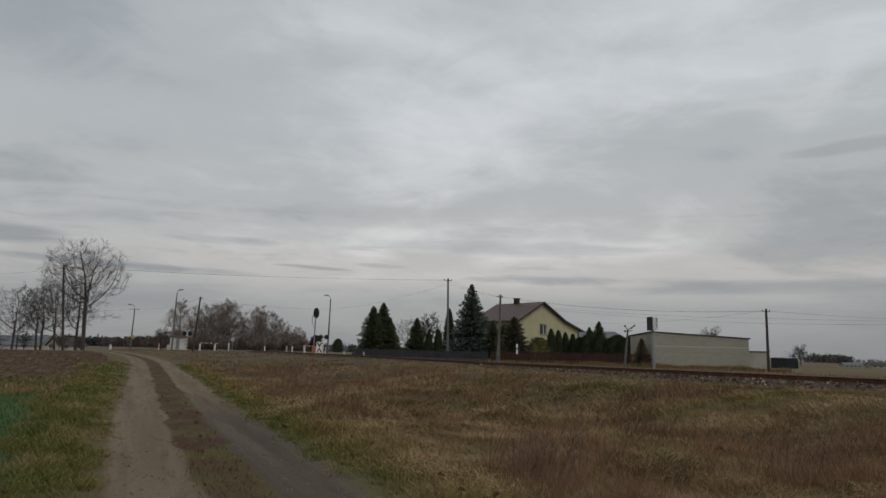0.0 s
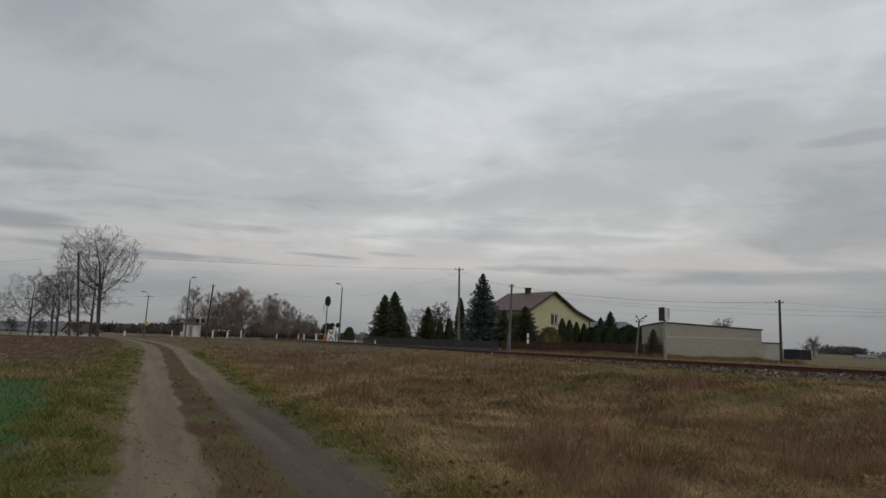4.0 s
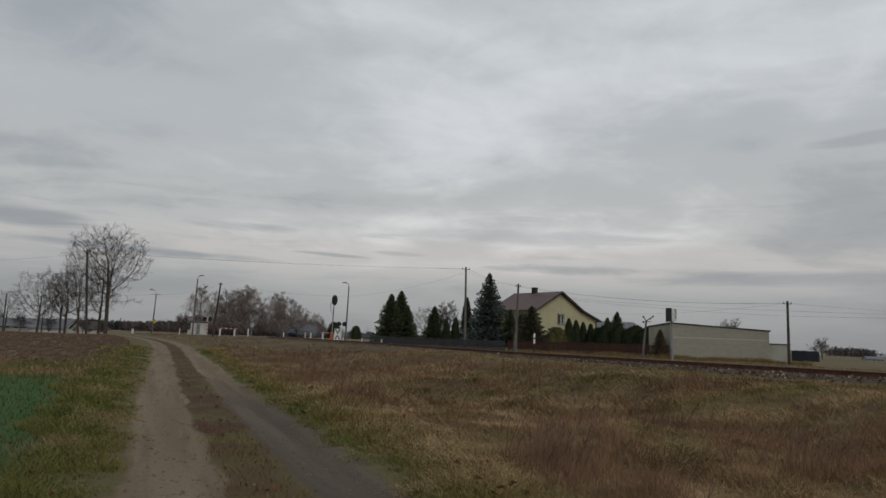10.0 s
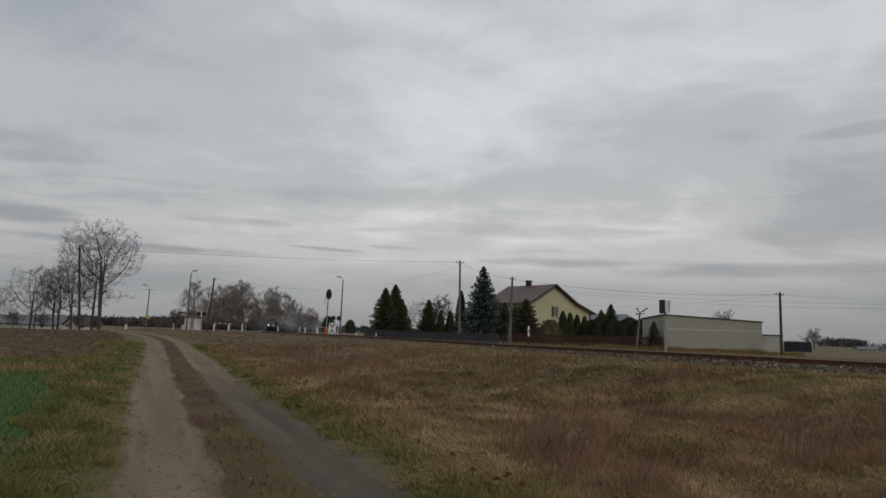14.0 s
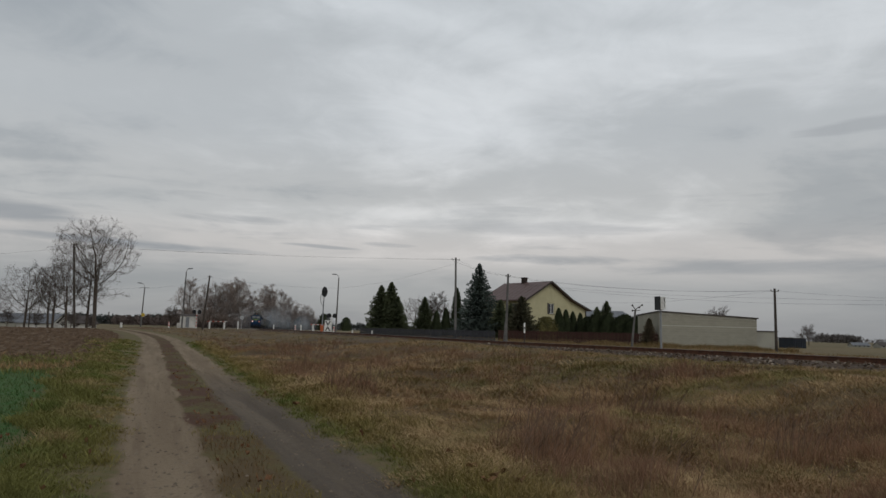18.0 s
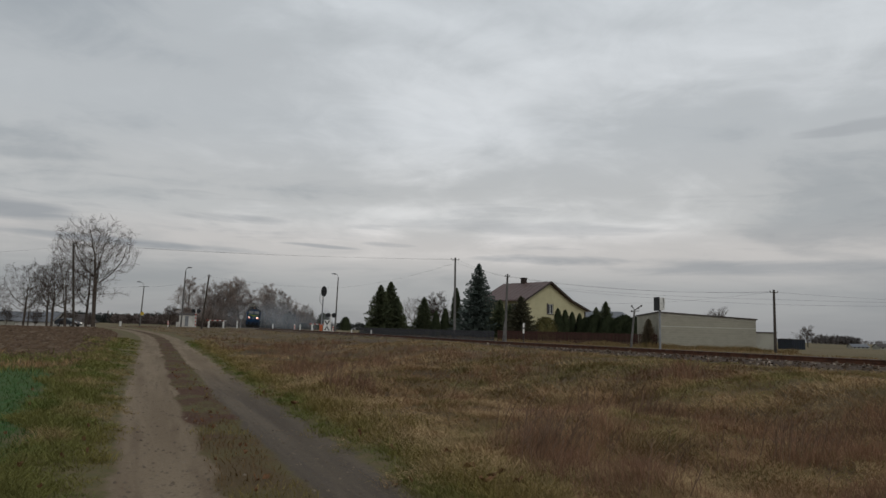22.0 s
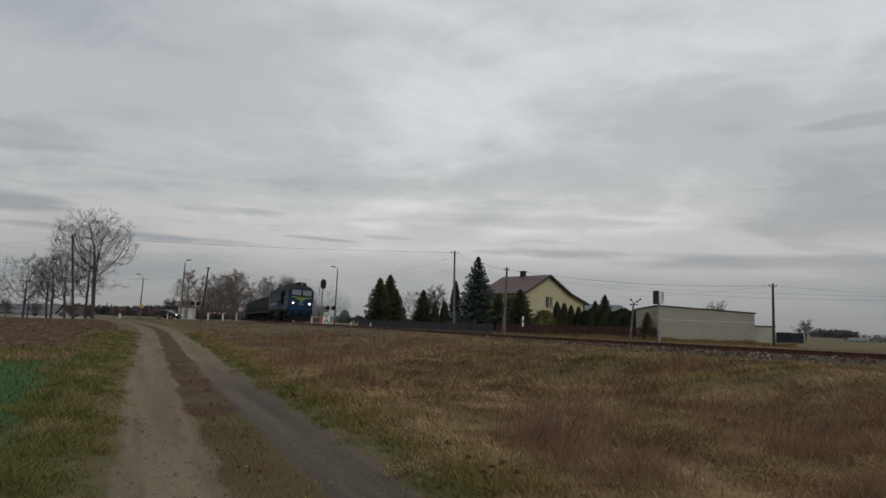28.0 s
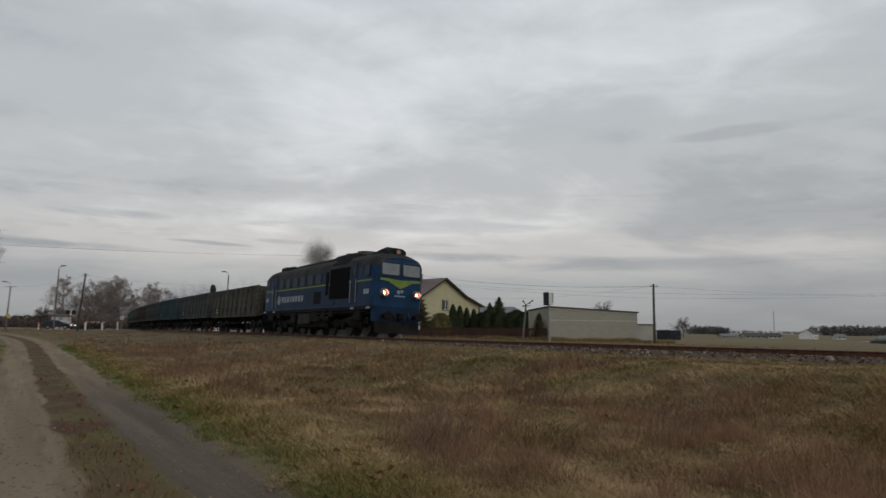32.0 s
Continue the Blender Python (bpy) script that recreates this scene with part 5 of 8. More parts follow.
M_TARP = mat("pale_green_tarpaulin", (0.20, 0.225, 0.205), (0.12, 0.135, 0.125), 3.0, 0.8)
tx, ty = 54.3, 60.0
tz = gz(tx, ty) - 0.12
tr = thing("covered_trailer", "low trailer under a pale green domed tarpaulin in the field", "trailer", Matrix.Translation((tx, ty, tz)) @ Matrix.Rotation(radians(-30), 4, "Z"))
part("bed", Geo().box(-1.3, 1.3, -0.7, 0.7, 0.15, 0.42, 0.03), M_BLACK, tr)
part("tarpaulin", Geo().loft([[(x, 0.68 * k * math.cos(math.pi * i / 8), 0.42 + h * math.sin(math.pi * i / 8)) for i in range(9)] for x, k, h in ((-0.9, 0.5, 0.2), (-0.7, 0.9, 0.42), (0.0, 1.0, 0.52), (0.8, 0.95, 0.45), (1.1, 0.55, 0.2))]), M_TARP, tr, "pale green domed cover", smooth=True)
for sd in (-1, 1):
    part("wheel", Geo().tube((0.1, sd * 0.72, 0.2), (0.1, sd * 0.86, 0.2), 0.24, 0.24, 14), M_BLACK, tr)
part("drawbar", Geo().tube((-1.3, 0, 0.3), (-2.3, 0, 0.25), 0.04, 0.04, 6), M_STEEL, tr)

# ---- poles, lamps, signals ----


def pole(name, label, category, x, y, top, r0, r1, material, lean=(0, 0), group=""):
    zb = gz(x, y)
    p = thing(name, label, category, Matrix.Translation((x, y, zb)), group)
    g = Geo()
    h = top - zb
    g.loft([[(lean[0] * f + (r0 + (r1 - r0) * f) * math.cos(2 * math.pi * i / 10), lean[1] * f + (r0 + (r1 - r0) * f) * math.sin(2 * math.pi * i / 10), h * f - (0.4 if f == 0 else 0)) for i in range(10)] for f in (0, 0.2, 0.4, 0.6, 0.8, 1.0)])
    part("shaft", g, material, p, smooth=False)
    return p, h


def crossarm(p, h, lean, w, ang, n=2, z=-0.25):
    g = Geo()
    c, s = math.cos(ang), math.sin(ang)
    g.tube((lean[0] - c * w, lean[1] - s * w, h + z), (lean[0] + c * w, lean[1] + s * w, h + z), 0.05, 0.05, 6)
    arm = part("crossarm", g, M_STEEL, p)
    for k in range(n):
        q = -w + 2 * w * k / max(1, n - 1)
        g = Geo()
        g.tube((lean[0] + c * q, lean[1] + s * q, h + z), (lean[0] + c * q, lean[1] + s * q, h + z + 0.16), 0.05, 0.035, 8)
        part("insulator", g, M_TRIM, arm)


pole_a, ha = pole("utility_pole", "tall grey concrete utility pole beyond the track", "utility pole", 2.35, 80, 10.32, 0.16, 0.10, M_CONC_D, (-0.14, 0), "overhead line poles")
crossarm(pole_a, ha, (-0.14, 0), 0.45, 0.3, 2)
pole_b, hb = pole("utility_pole", "leaning concrete utility pole with splayed foot", "utility pole", 7.4, 72, 7.85, 0.15, 0.10, M_CONC_D, (0.18, 0), "overhead line poles")
crossarm(pole_b, hb, (0.18, 0), 0.3, 0.6, 2)
g = Geo()
g.tube((-0.05, -0.1, -0.3), (0.0, 0, 2.2), 0.26, 0.13, 8)
part("foot", g, M_CONC_D, pole_b)
pole_c, hc = pole("utility_pole", "dark utility pole beside the shed annex", "utility pole", 31.9, 64, 6.40, 0.14, 0.10, M_WOODPOLE, (0.02, 0), "overhead line poles")
crossarm(pole_c, hc, (0.02, 0), 0.4, 0.2, 3)
pole_d, hd = pole("utility_pole", "tall dark utility pole before the bare trees", "utility pole", -47.01, 90, 11.95, 0.16, 0.11, M_WOODPOLE, (-1.03, 0), "overhead line poles")
crossarm(pole_d, hd, (-1.03, 0), 0.3, 0.3, 2)
pole_e, he = pole("utility_pole", "black leaning wooden pole near the crossing", "utility pole", -33.8, 100, 8.95, 0.15, 0.11, M_WOODPOLE, (0.6, 0), "overhead line poles")
crossarm(pole_e, he, (0.6, 0), 0.25, 0.3, 2)
pole_f, hf = pole("trackside_stub", "short pole with a forked insulator bracket", "utility pole", 17.2, 60, 3.95, 0.11, 0.08, M_CONC_D, (0.35, 0))
g = Geo()
g.path([(0.35, 0, hf), (0.1, 0, hf + 0.35)], 0.035)
g.path([(0.35, 0, hf), (0.7, 0, hf + 0.25), (0.95, 0, hf + 0.4)], 0.035)
g.path([(0.1, 0, hf - 0.1), (0.75, 0, hf - 0.05)], 0.035)
for q in ((0.1, 0.35), (0.95, 0.4), (0.7, 0.2), (0.1, -0.1)):
    g.ball((q[0], 0, hf + q[1]), 0.09, None, None, 8, 5)
part("bracket", g, M_TRIM, pole_f)


for x, y, top in ((-84.5, 128.5, 7.3), (-82.6, 128.0, 7.6)):
    pole("utility_pole", "short dark pole at the village edge", "utility pole", x, y, top, 0.13, 0.1, M_WOODPOLE, (0, 0), "overhead line poles")


def street_lamp(x, y, top, arm, label, sign=False):
    p, h = pole("street_lamp", label, "street lamp", x, y, top, 0.15, 0.08, M_CONC_D, (0.25 if sign else 0.15, 0), "street lamps")
    lx = 0.25 if sign else 0.15
    g = Geo()
    g.path([(lx, 0, h), (lx + arm[0] * 0.2, 0, h + arm[1] * 0.85), (lx + arm[0], 0, h + arm[1])], 0.045)
    a = part("arm", g, M_STEEL, p)
    g = Geo()
    g.box(lx + arm[0] - 0.35, lx + arm[0] + 0.35, -0.14, 0.14, h + arm[1] - 0.02, h + arm[1] + 0.14, 0.05)
    part("lamp_head", g, M_GREYP, a, "grey lamp head")
    if sign:
        g = Geo()
        g.disc((lx * 0.3 + 0.30, -0.2, 2.6), 0.34, (0, 1, 0), 0.04)
        part("road_sign", g, M_YELLOW, p, "small yellow warning sign")
        g = Geo()
        g.box(lx - 0.9, lx + 0.9, -0.05, 0.05, h - 0.12, h - 0.02)
        part("crossarm", g, M_STEEL, p)
    return p


street_lamp(-54.7, 128, 8.5, (-1.0, 0.75), "concrete street lamp with angled arm beside the lane", True)
street_lamp(-41.2, 112, 10.35, (0.65, 0.5), "tall street lamp at the railway crossing")
street_lamp(-16.2, 112, 10.0, (-0.75, 0.5), "tall street lamp beyond the track")


def main_signal():
    x, y = -13.2, 80.0
    zb = 0.85
    s = thing("railway_signal", "railway colour-light signal with black oval head on white mast", "railway signal", Matrix.Translation((x, y, zb)))
    g = Geo()
    g.tube((0, 0, -0.3), (0.1, 0, 4.6), 0.075, 0.065, 10)
    part("mast", g, M_GREYP, s, "pale grey mast")
    g = Geo()
    g.box(-0.17, 0.17, -0.17, 0.17, -0.3, 1.15, 0.04)
    part("relay_box", g, M_ORANGE, s, "orange-red relay box")
    g = Geo()
    g.path([(0.02, 0, 3.4), (-0.28, 0, 3.9), (-0.28, 0, 4.6), (-0.1, 0, 5.0)], 0.04)
    part("cable_loop", g, M_STEEL, s)
    g = Geo()
    n = 18
    rings = []
    for yy, k in ((-0.03, 1.0), (0.03, 1.0)):
        rings.append([(0.15 + 0.34 * k * math.cos(2 * math.pi * i / n), yy, 5.05 + 0.62 * k * math.sin(2 * math.pi * i / n)) for i in range(n)])
    g.loft(rings)
    hd_ = part("backing_board", g, M_BLACK, s, "black oval backing board")
    g = Geo()
    g.box(0.0, 0.3, 0.03, 0.3, 4.55, 5.55, 0.04)
    part("lamp_case", g, M_BLACK, hd_)
    for zz in (4.8, 5.25):
        g = Geo()
        g.tube((0.15, -0.02, zz), (0.15, -0.25, zz - 0.02), 0.12, 0.13, 12, cap=False)
        part("hood", g, M_BLACK, hd_)
        g = Geo()
        g.disc((0.15, -0.035, zz), 0.1, (0, 1, 0), 0.01)
        part("lens", g, M_PANE, hd_)
    g = Geo()
    g.box(-0.06, 0.12, -0.06, -0.02, 4.1, 4.45)
    part("mast_plate", g, M_WHITE, s)


main_signal()


def chevron_board():
    x, y = -12.2, 78.0
    b = thing("trackside_board", "white trackside board with two black chevrons", "railway sign", Matrix.Translation((x, y, 0.85)))
    g = Geo()
    g.tube((0, 0.04, -0.3), (0, 0.04, 0.6), 0.04, 0.04, 8)
    part("post", g, M_STEEL, b)
    g = Geo()
    g.box(-0.36, 0.36, -0.02, 0.02, 0.48, 1.72, 0.015)
    bd = part("board", g, M_WHITE, b)
    for z0, d in ((1.12, 1), (1.06, -1)):
        g = Geo()
        w = 0.16
        zt = z0 + d * 0.52
        g.add([(-0.33, -0.026, zt), (-0.33 + w, -0.026, zt), (0, -0.026, z0 + d * 0.20), (0.33 - w, -0.026, zt), (0.33, -0.026, zt), (0, -0.026, z0)], [(0, 1, 2, 5), (5, 2, 3, 4)] if d < 0 else [(5, 2, 1, 0), (4, 3, 2, 5)])
        part("chevron", g, M_BLACK, bd)


chevron_board()


def crossing_light(x, y, h, lit, label):
    zb = gz(x, y)
    c = thing("crossing_light", label, "crossing light", Matrix.Translation((x, y, zb)), "level crossing lights")
    g = Geo()
    g.tube((0, 0, -0.3), (0, 0, h), 0.06, 0.06, 8)
    part("post", g, M_WHITE, c)
    for k in range(4):
        if not lit:
            break
        g = Geo()
        g.tube((0, 0, 0.25 + k * 0.55), (0, 0, 0.5 + k * 0.55), 0.075, 0.075, 8)
        part("red_band", g, M_RED, c)
    g = Geo()
    g.tube((-0.5, 0, h - 0.25), (0.5, 0, h - 0.25), 0.035, 0.035, 6)
    arm = part("arm", g, M_BLACK, c)
    for q in (-0.42, 0.42):
        g = Geo()
        g.disc((q, -0.02, h - 0.22), 0.34, (0, 1, 0), 0.05)
        d = part("lamp_disc", g, M_BLACK, arm)
        g = Geo()
        g.tube((q, 0.02, h - 0.22), (q, 0.2, h - 0.22), 0.15, 0.12, 10)
        part("lamp_case", g, M_BLACK, d)
        g = Geo()
        g.tube((q, -0.03, h - 0.22), (q, -0.22, h - 0.2), 0.13, 0.14, 10, cap=False)
        part("hood", g, M_BLACK, d)
    return c


crossing_light(-38.9, 112.0, 2.85, True, "twin-lamp level crossing signal on red-white post")
crossing_light(-15.1, 100.0, 2.75, False, "twin-lamp level crossing signal seen from behind")


def crossing_cabin():
    x, y = -43.2, 120.5
    zb = gz(x, y)
    c = thing("crossing_cabin", "small white crossing control cabin with dark roof", "cabin", Matrix.Translation((x, y, zb)))
    g = Geo()
    g.box(-1.2, 1.2, -0.9, 0.9, -0.3, 2.05, 0.03)
    b = part("body", g, M_WHITEW, c)
    g = Geo()
    g.loft([[(-1.35, -1.05, 2.05), (1.35, -1.05, 2.05), (1.35, 1.05, 2.05), (-1.35, 1.05, 2.05)], [(-1.35, -0.2, 2.4), (1.35, -0.2, 2.4), (1.35, 0.2, 2.4), (-1.35, 0.2, 2.4)]])
    part("roof", g, M_TRIM, c)
    g = Geo()
    g.box(-0.15, 0.45, -0.94, -0.88, 0.1, 1.85)
    d = part("door", g, M_GREYP, c)
    g = Geo()
    g.box(0.34, 0.38, -0.97, -0.93, 0.9, 1.05)
    part("handle", g, M_BLACK, d)
    g = Geo()
    g.box(-1.9, -1.4, -0.3, 0.3, -0.3, 0.8, 0.03)
    part("cable_cabinet", g, M_WHITEW, c)


crossing_cabin()


def guard_rail(x0, x1, y, label):
    """Short road guard rail: two white posts and a banded bar."""
    zb = gz((x0 + x1) / 2, y)
    r = thing("guard_rail", label, "guard rail", Matrix.Translation((x0, y, zb)), "crossing guard rails")
    L = x1 - x0
    for q in (0, L):
        g = Geo()
        g.box(q - 0.12, q + 0.12, -0.1, 0.1, -0.3, 1.1, 0.03)
        part("post", g, M_WHITE, r)
    n = 8
    for k in range(n):
        g = Geo()
        g.tube((-0.4 + (L + 0.8) * k / n, 0, 1.2), (-0.4 + (L + 0.8) * (k + 1) / n, 0, 1.2), 0.045, 0.045, 8)
        part("bar_band", g, M_WHITE if k % 2 else M_RED, r)


guard_rail(-35.4, -33.1, 108, "white-posted guard rail with red-white bar")
guard_rail(-18.5, -16.7, 104, "white-posted guard rail beyond the track")


def marker_post(x, y, h, label, w=0.14, bands=False, z=None):
    zb = gz(x, y) if z is None else z
    p = thing("marker_post", label, "marker post", Matrix.Translation((x, y, zb)), "trackside marker posts")
    g = Geo()
    w *= 0.72
    g.box(-w, w, -w * 0.7, w * 0.7, -0.4, h, 0.03)
    part("shaft", g, M_WHITE, p)
    if bands:
        for k in range(2):
            g = Geo()
            g.box(-w - 0.006, w + 0.006, -w * 0.7 - 0.006, w * 0.7 + 0.006, h * 0.35 + k * 0.35, h * 0.35 + k * 0.35 + 0.16)
            part("red_band", g, M_RED, p)


marker_post(-30.97, 108, 1.15, "white concrete post at the crossing", 0.13)
marker_post(-26.3, 112, 0.95, "white post at the crossing edge", 0.11)
marker_post(-21.56, 106, 1.1, "red-banded white post at the crossing", 0.12, True)
marker_post(-20.7, 106, 1.1, "white post at the crossing", 0.14)
marker_post(-14.0, 95, 1.0, "red-banded white post near the signal", 0.11, True)
marker_post(-43.3, 112, 0.95, "red-banded white post beside the lane", 0.13, True)
marker_post(-51.0, 112, 0.75, "whitewashed stone beside the lane", 0.22)
for s_, lat_ in ((-56.4, 3.2), (-45.4, 3.2), (-37.3, 3.2), (-30.6, 3.2)):
    p_, _ = on_track(s_, lat_)
    marker_post(p_.x, p_.y, 0.72, "low white marker post beside the rails", 0.07, False, 0.85)
p_, _ = on_track(-9.0, 4.2)
mk = thing("marker_post", "slim dark stake with a white banded top beyond the rails", "marker post", Matrix.Translation((5.85, 45, 0.80)), "trackside marker posts")
part("stake", Geo().tube((0, 0, -0.3), (0, 0, 1.5), 0.028, 0.026, 8), M_BLACK, mk)
part("white_top", Geo().box(-0.055, 0.055, -0.035, 0.035, 0.84, 1.50, 0.01), M_WHITE, mk, "white painted top")
part("dark_band", Geo().box(-0.12, 0.062, -0.042, 0.042, 1.14, 1.22, 0.01), M_BLACK, mk)
g = Geo()
x_, y_ = -30.5, 108.4
zb_ = gz(x_, y_)
dp = thing("round_sign", "round grey sign seen from behind", "road sign", Matrix.Translation((x_, y_, zb_)))
g.tube((0, 0, -0.3), (0, 0, 1.9), 0.035, 0.035, 8)
part("post", g, M_STEEL, dp)
part("disc", Geo().disc((0, 0, 1.75), 0.33, (0, 1, 0), 0.02), M_STEEL, dp)

# box signal on a post beyond the rails
bx_ = thing("warning_signal", "boxy black and white signal on a slim post beyond the rails", "railway signal", Matrix.Translation((10.88, 33.0, 0.75)) @ Matrix.Rotation(radians(-68), 4, "Z"))
part("post", Geo().tube((0, 0, -0.3), (0, 0, 2.3), 0.055, 0.05, 10), M_GREYP, bx_, "pale grey post")
hd_ = part("housing", Geo().box(-0.19, 0.19, -0.16, 0.16, 2.18, 2.78, 0.02), M_WHITE, bx_, "white signal housing")
part("front_plate", Geo().box(-0.21, 0.21, -0.20, -0.165, 2.14, 2.80, 0.02), M_BLACK, hd_, "black front plate")
part("cable", Geo().path([(0.21, 0.05, 2.3), (0.26, 0.05, 2.5), (0.2, 0.05, 2.75)], 0.012), M_BLACK, hd_)

# ---- overhead wires ----


def wire(a, b, sag, r=0.006):
    a, b = Vector(a), Vector(b)
    pts = []
    for k in range(17):
        f = k / 16
        p = a.lerp(b, f)
        p.z -= sag * 4 * f * (1 - f)
        pts.append(p)
    g = Geo()
    g.loft([[p + Vector((0, r * a, r * b)) for a, b in ((1, 0), (0, 1), (-1, 0), (0, -1))] for p in pts])
    piece("overhead_wire", g, M_BLACK, "thin dark overhead wire between poles", "wire", group="overhead wires")


for dy in (-0.4, 0.4):
    wire((2.0 + dy, 80, 10.1), (7.58 + dy * 0.6, 72, 7.6), 0.25)
    wire((2.0 + dy, 80, 10.1), (-48.1 + dy, 90, 11.8), 0.35, 0.007)
    wire((7.58 + dy, 72, 7.6), (31.8 + dy, 64, 6.2), 0.6)
    wire((31.8 + dy, 64, 5.25 + dy * 0.6), (75, 76.5 + dy, 6.9 + dy * 0.3), 0.25, 0.007)
    wire((7.58 + dy, 72, 6.9), (31.8 + dy, 64, 5.25 + dy * 0.6), 0.3, 0.006)
wire((31.8, 64, 6.2), (90, 82, 7.6), 0.7, 0.006)
wire((31.8, 64, 6.2), (20, 96, 6.2), 0.5)
wire((-48.1, 90, 11.5), (-110, 110, 11.0), 1.0, 0.008)
wire((-54.9, 128, 8.4), (-33.2, 100, 8.7), 0.5, 0.007)
wire((-54.9, 128, 8.4), (-105, 140, 8.3), 0.7, 0.008)
wire((-33.2, 100, 8.7), (-16.1, 112, 8.3), 0.4, 0.007)
wire((-16.1, 112, 8.3), (2.0, 80, 9.6), 0.5, 0.007)

# ---- trees ----


def ribbon_mesh(name, V, F, material, smooth=False):
    me = bpy.data.meshes.new(name)
    V, F = np.asarray(V, np.float32), np.asarray(F, np.int32)
    k = F.shape[1]
    me.vertices.add(len(V))
    me.vertices.foreach_set("co", V.ravel())
    me.loops.add(F.size)
    me.loops.foreach_set("vertex_index", F.ravel())
    me.polygons.add(len(F))
    me.polygons.foreach_set("loop_start", np.arange(0, F.size, k))
    me.update()
    me.validate()
    me.materials.append(material)
    return me


def bare_tree_meshes(seed, height, barkm, twigm, kids=(10, 5, 5, 4), first=0.3, wide=0.38, twig_r=0.012, droop=0.0, upward=0.5):
    """A leafless tree: trunk and limbs in one mesh, fine twigs in another."""
    rng = random.Random(seed)
    limbs, tw = Geo(), Geo()
    last = len(kids)

    def grow(p, d, length, r, lev):
        n = (6, 4, 3, 2, 2)[lev]
        q, dd = Vector(p), Vector(d)
        g = limbs if lev < 2 else tw
        pts = [(q, dd)]
        wob = (0.07, 0.16, 0.22, 0.28, 0.3)[lev]
        for k in range(n):
            pull = upward * 0.22 if lev in (1, 2) else (-droop if lev > 2 else 0.0)
            dd = (dd + Vector((rng.uniform(-wob, wob), rng.uniform(-wob, wob), rng.uniform(-wob, wob) * 0.5 + pull))).normalized()
            nxt = q + dd * (length / n)
            ra, rb = r * (1 - 0.8 * k / n), r * (1 - 0.8 * (k + 1) / n)
            g.tube(q, nxt, max(ra, twig_r), max(rb, twig_r * 0.7), (7, 5, 3, 3, 3)[lev], cap=False)
            q = nxt
            pts.append((q, dd))
        if lev >= last:
            return
        for c in range(kids[lev]):
            f = (first + (1 - first) * (c + rng.random()) / kids[lev]) if lev == 0 else rng.uniform(0.25, 1.0)
            k = min(int(f * n), n - 1)
            base = pts[k][0].lerp(pts[k + 1][0], f * n - k)
            ax = pts[k + 1][1]
            ang = c * 2.4 + rng.uniform(-0.6, 0.6) if lev == 0 else rng.uniform(0, 6.28)
            side = Vector((math.cos(ang), math.sin(ang), 0.0))
            side = (side - ax * side.dot(ax)).normalized()
            open_ = rng.uniform(0.7, 1.15) if lev == 0 else rng.uniform(0.5, 1.0)
            nd = (ax * (0.75 if lev == 0 else 0.9) + side * open_ + Vector((0, 0, 0.10))).normalized()
            if lev == 0:
                ln = height * wide * (1.15 - 0.75 * f) * rng.uniform(0.8, 1.15)
            else:
                ln = length * rng.uniform(0.40, 0.62)
            rr = r * (1 - 0.8 * f) * (0.55 if lev == 0 else 0.6)
            grow(base, nd, ln, max(rr, twig_r), lev + 1)
    grow((0, 0, -0.3), (rng.uniform(-0.04, 0.04), rng.uniform(-0.04, 0.04), 1), height * 0.92, height * 0.020, 0)
    k = height / max(v[2] for v in tw.v)
    for gg in (limbs, tw):
        gg.v = [(x * k, y * k, z * k) for x, y, z in gg.v]
    return limbs.mesh("trunk", barkm), tw.mesh("crown", twigm)


def plant_tree(name, meshes, label, x, y, rz=0.0, sc=1.0, group="", parts=("trunk", "crown"), z=None):
    t = thing(name, label, "tree", Matrix.LocRotScale((x, y, gz(x, y) if z is None else z), Euler((0, 0, rz)), (sc, sc, sc)), group)
    for nm, me in zip(parts, meshes):
        part(nm, me, None, t)
    return t


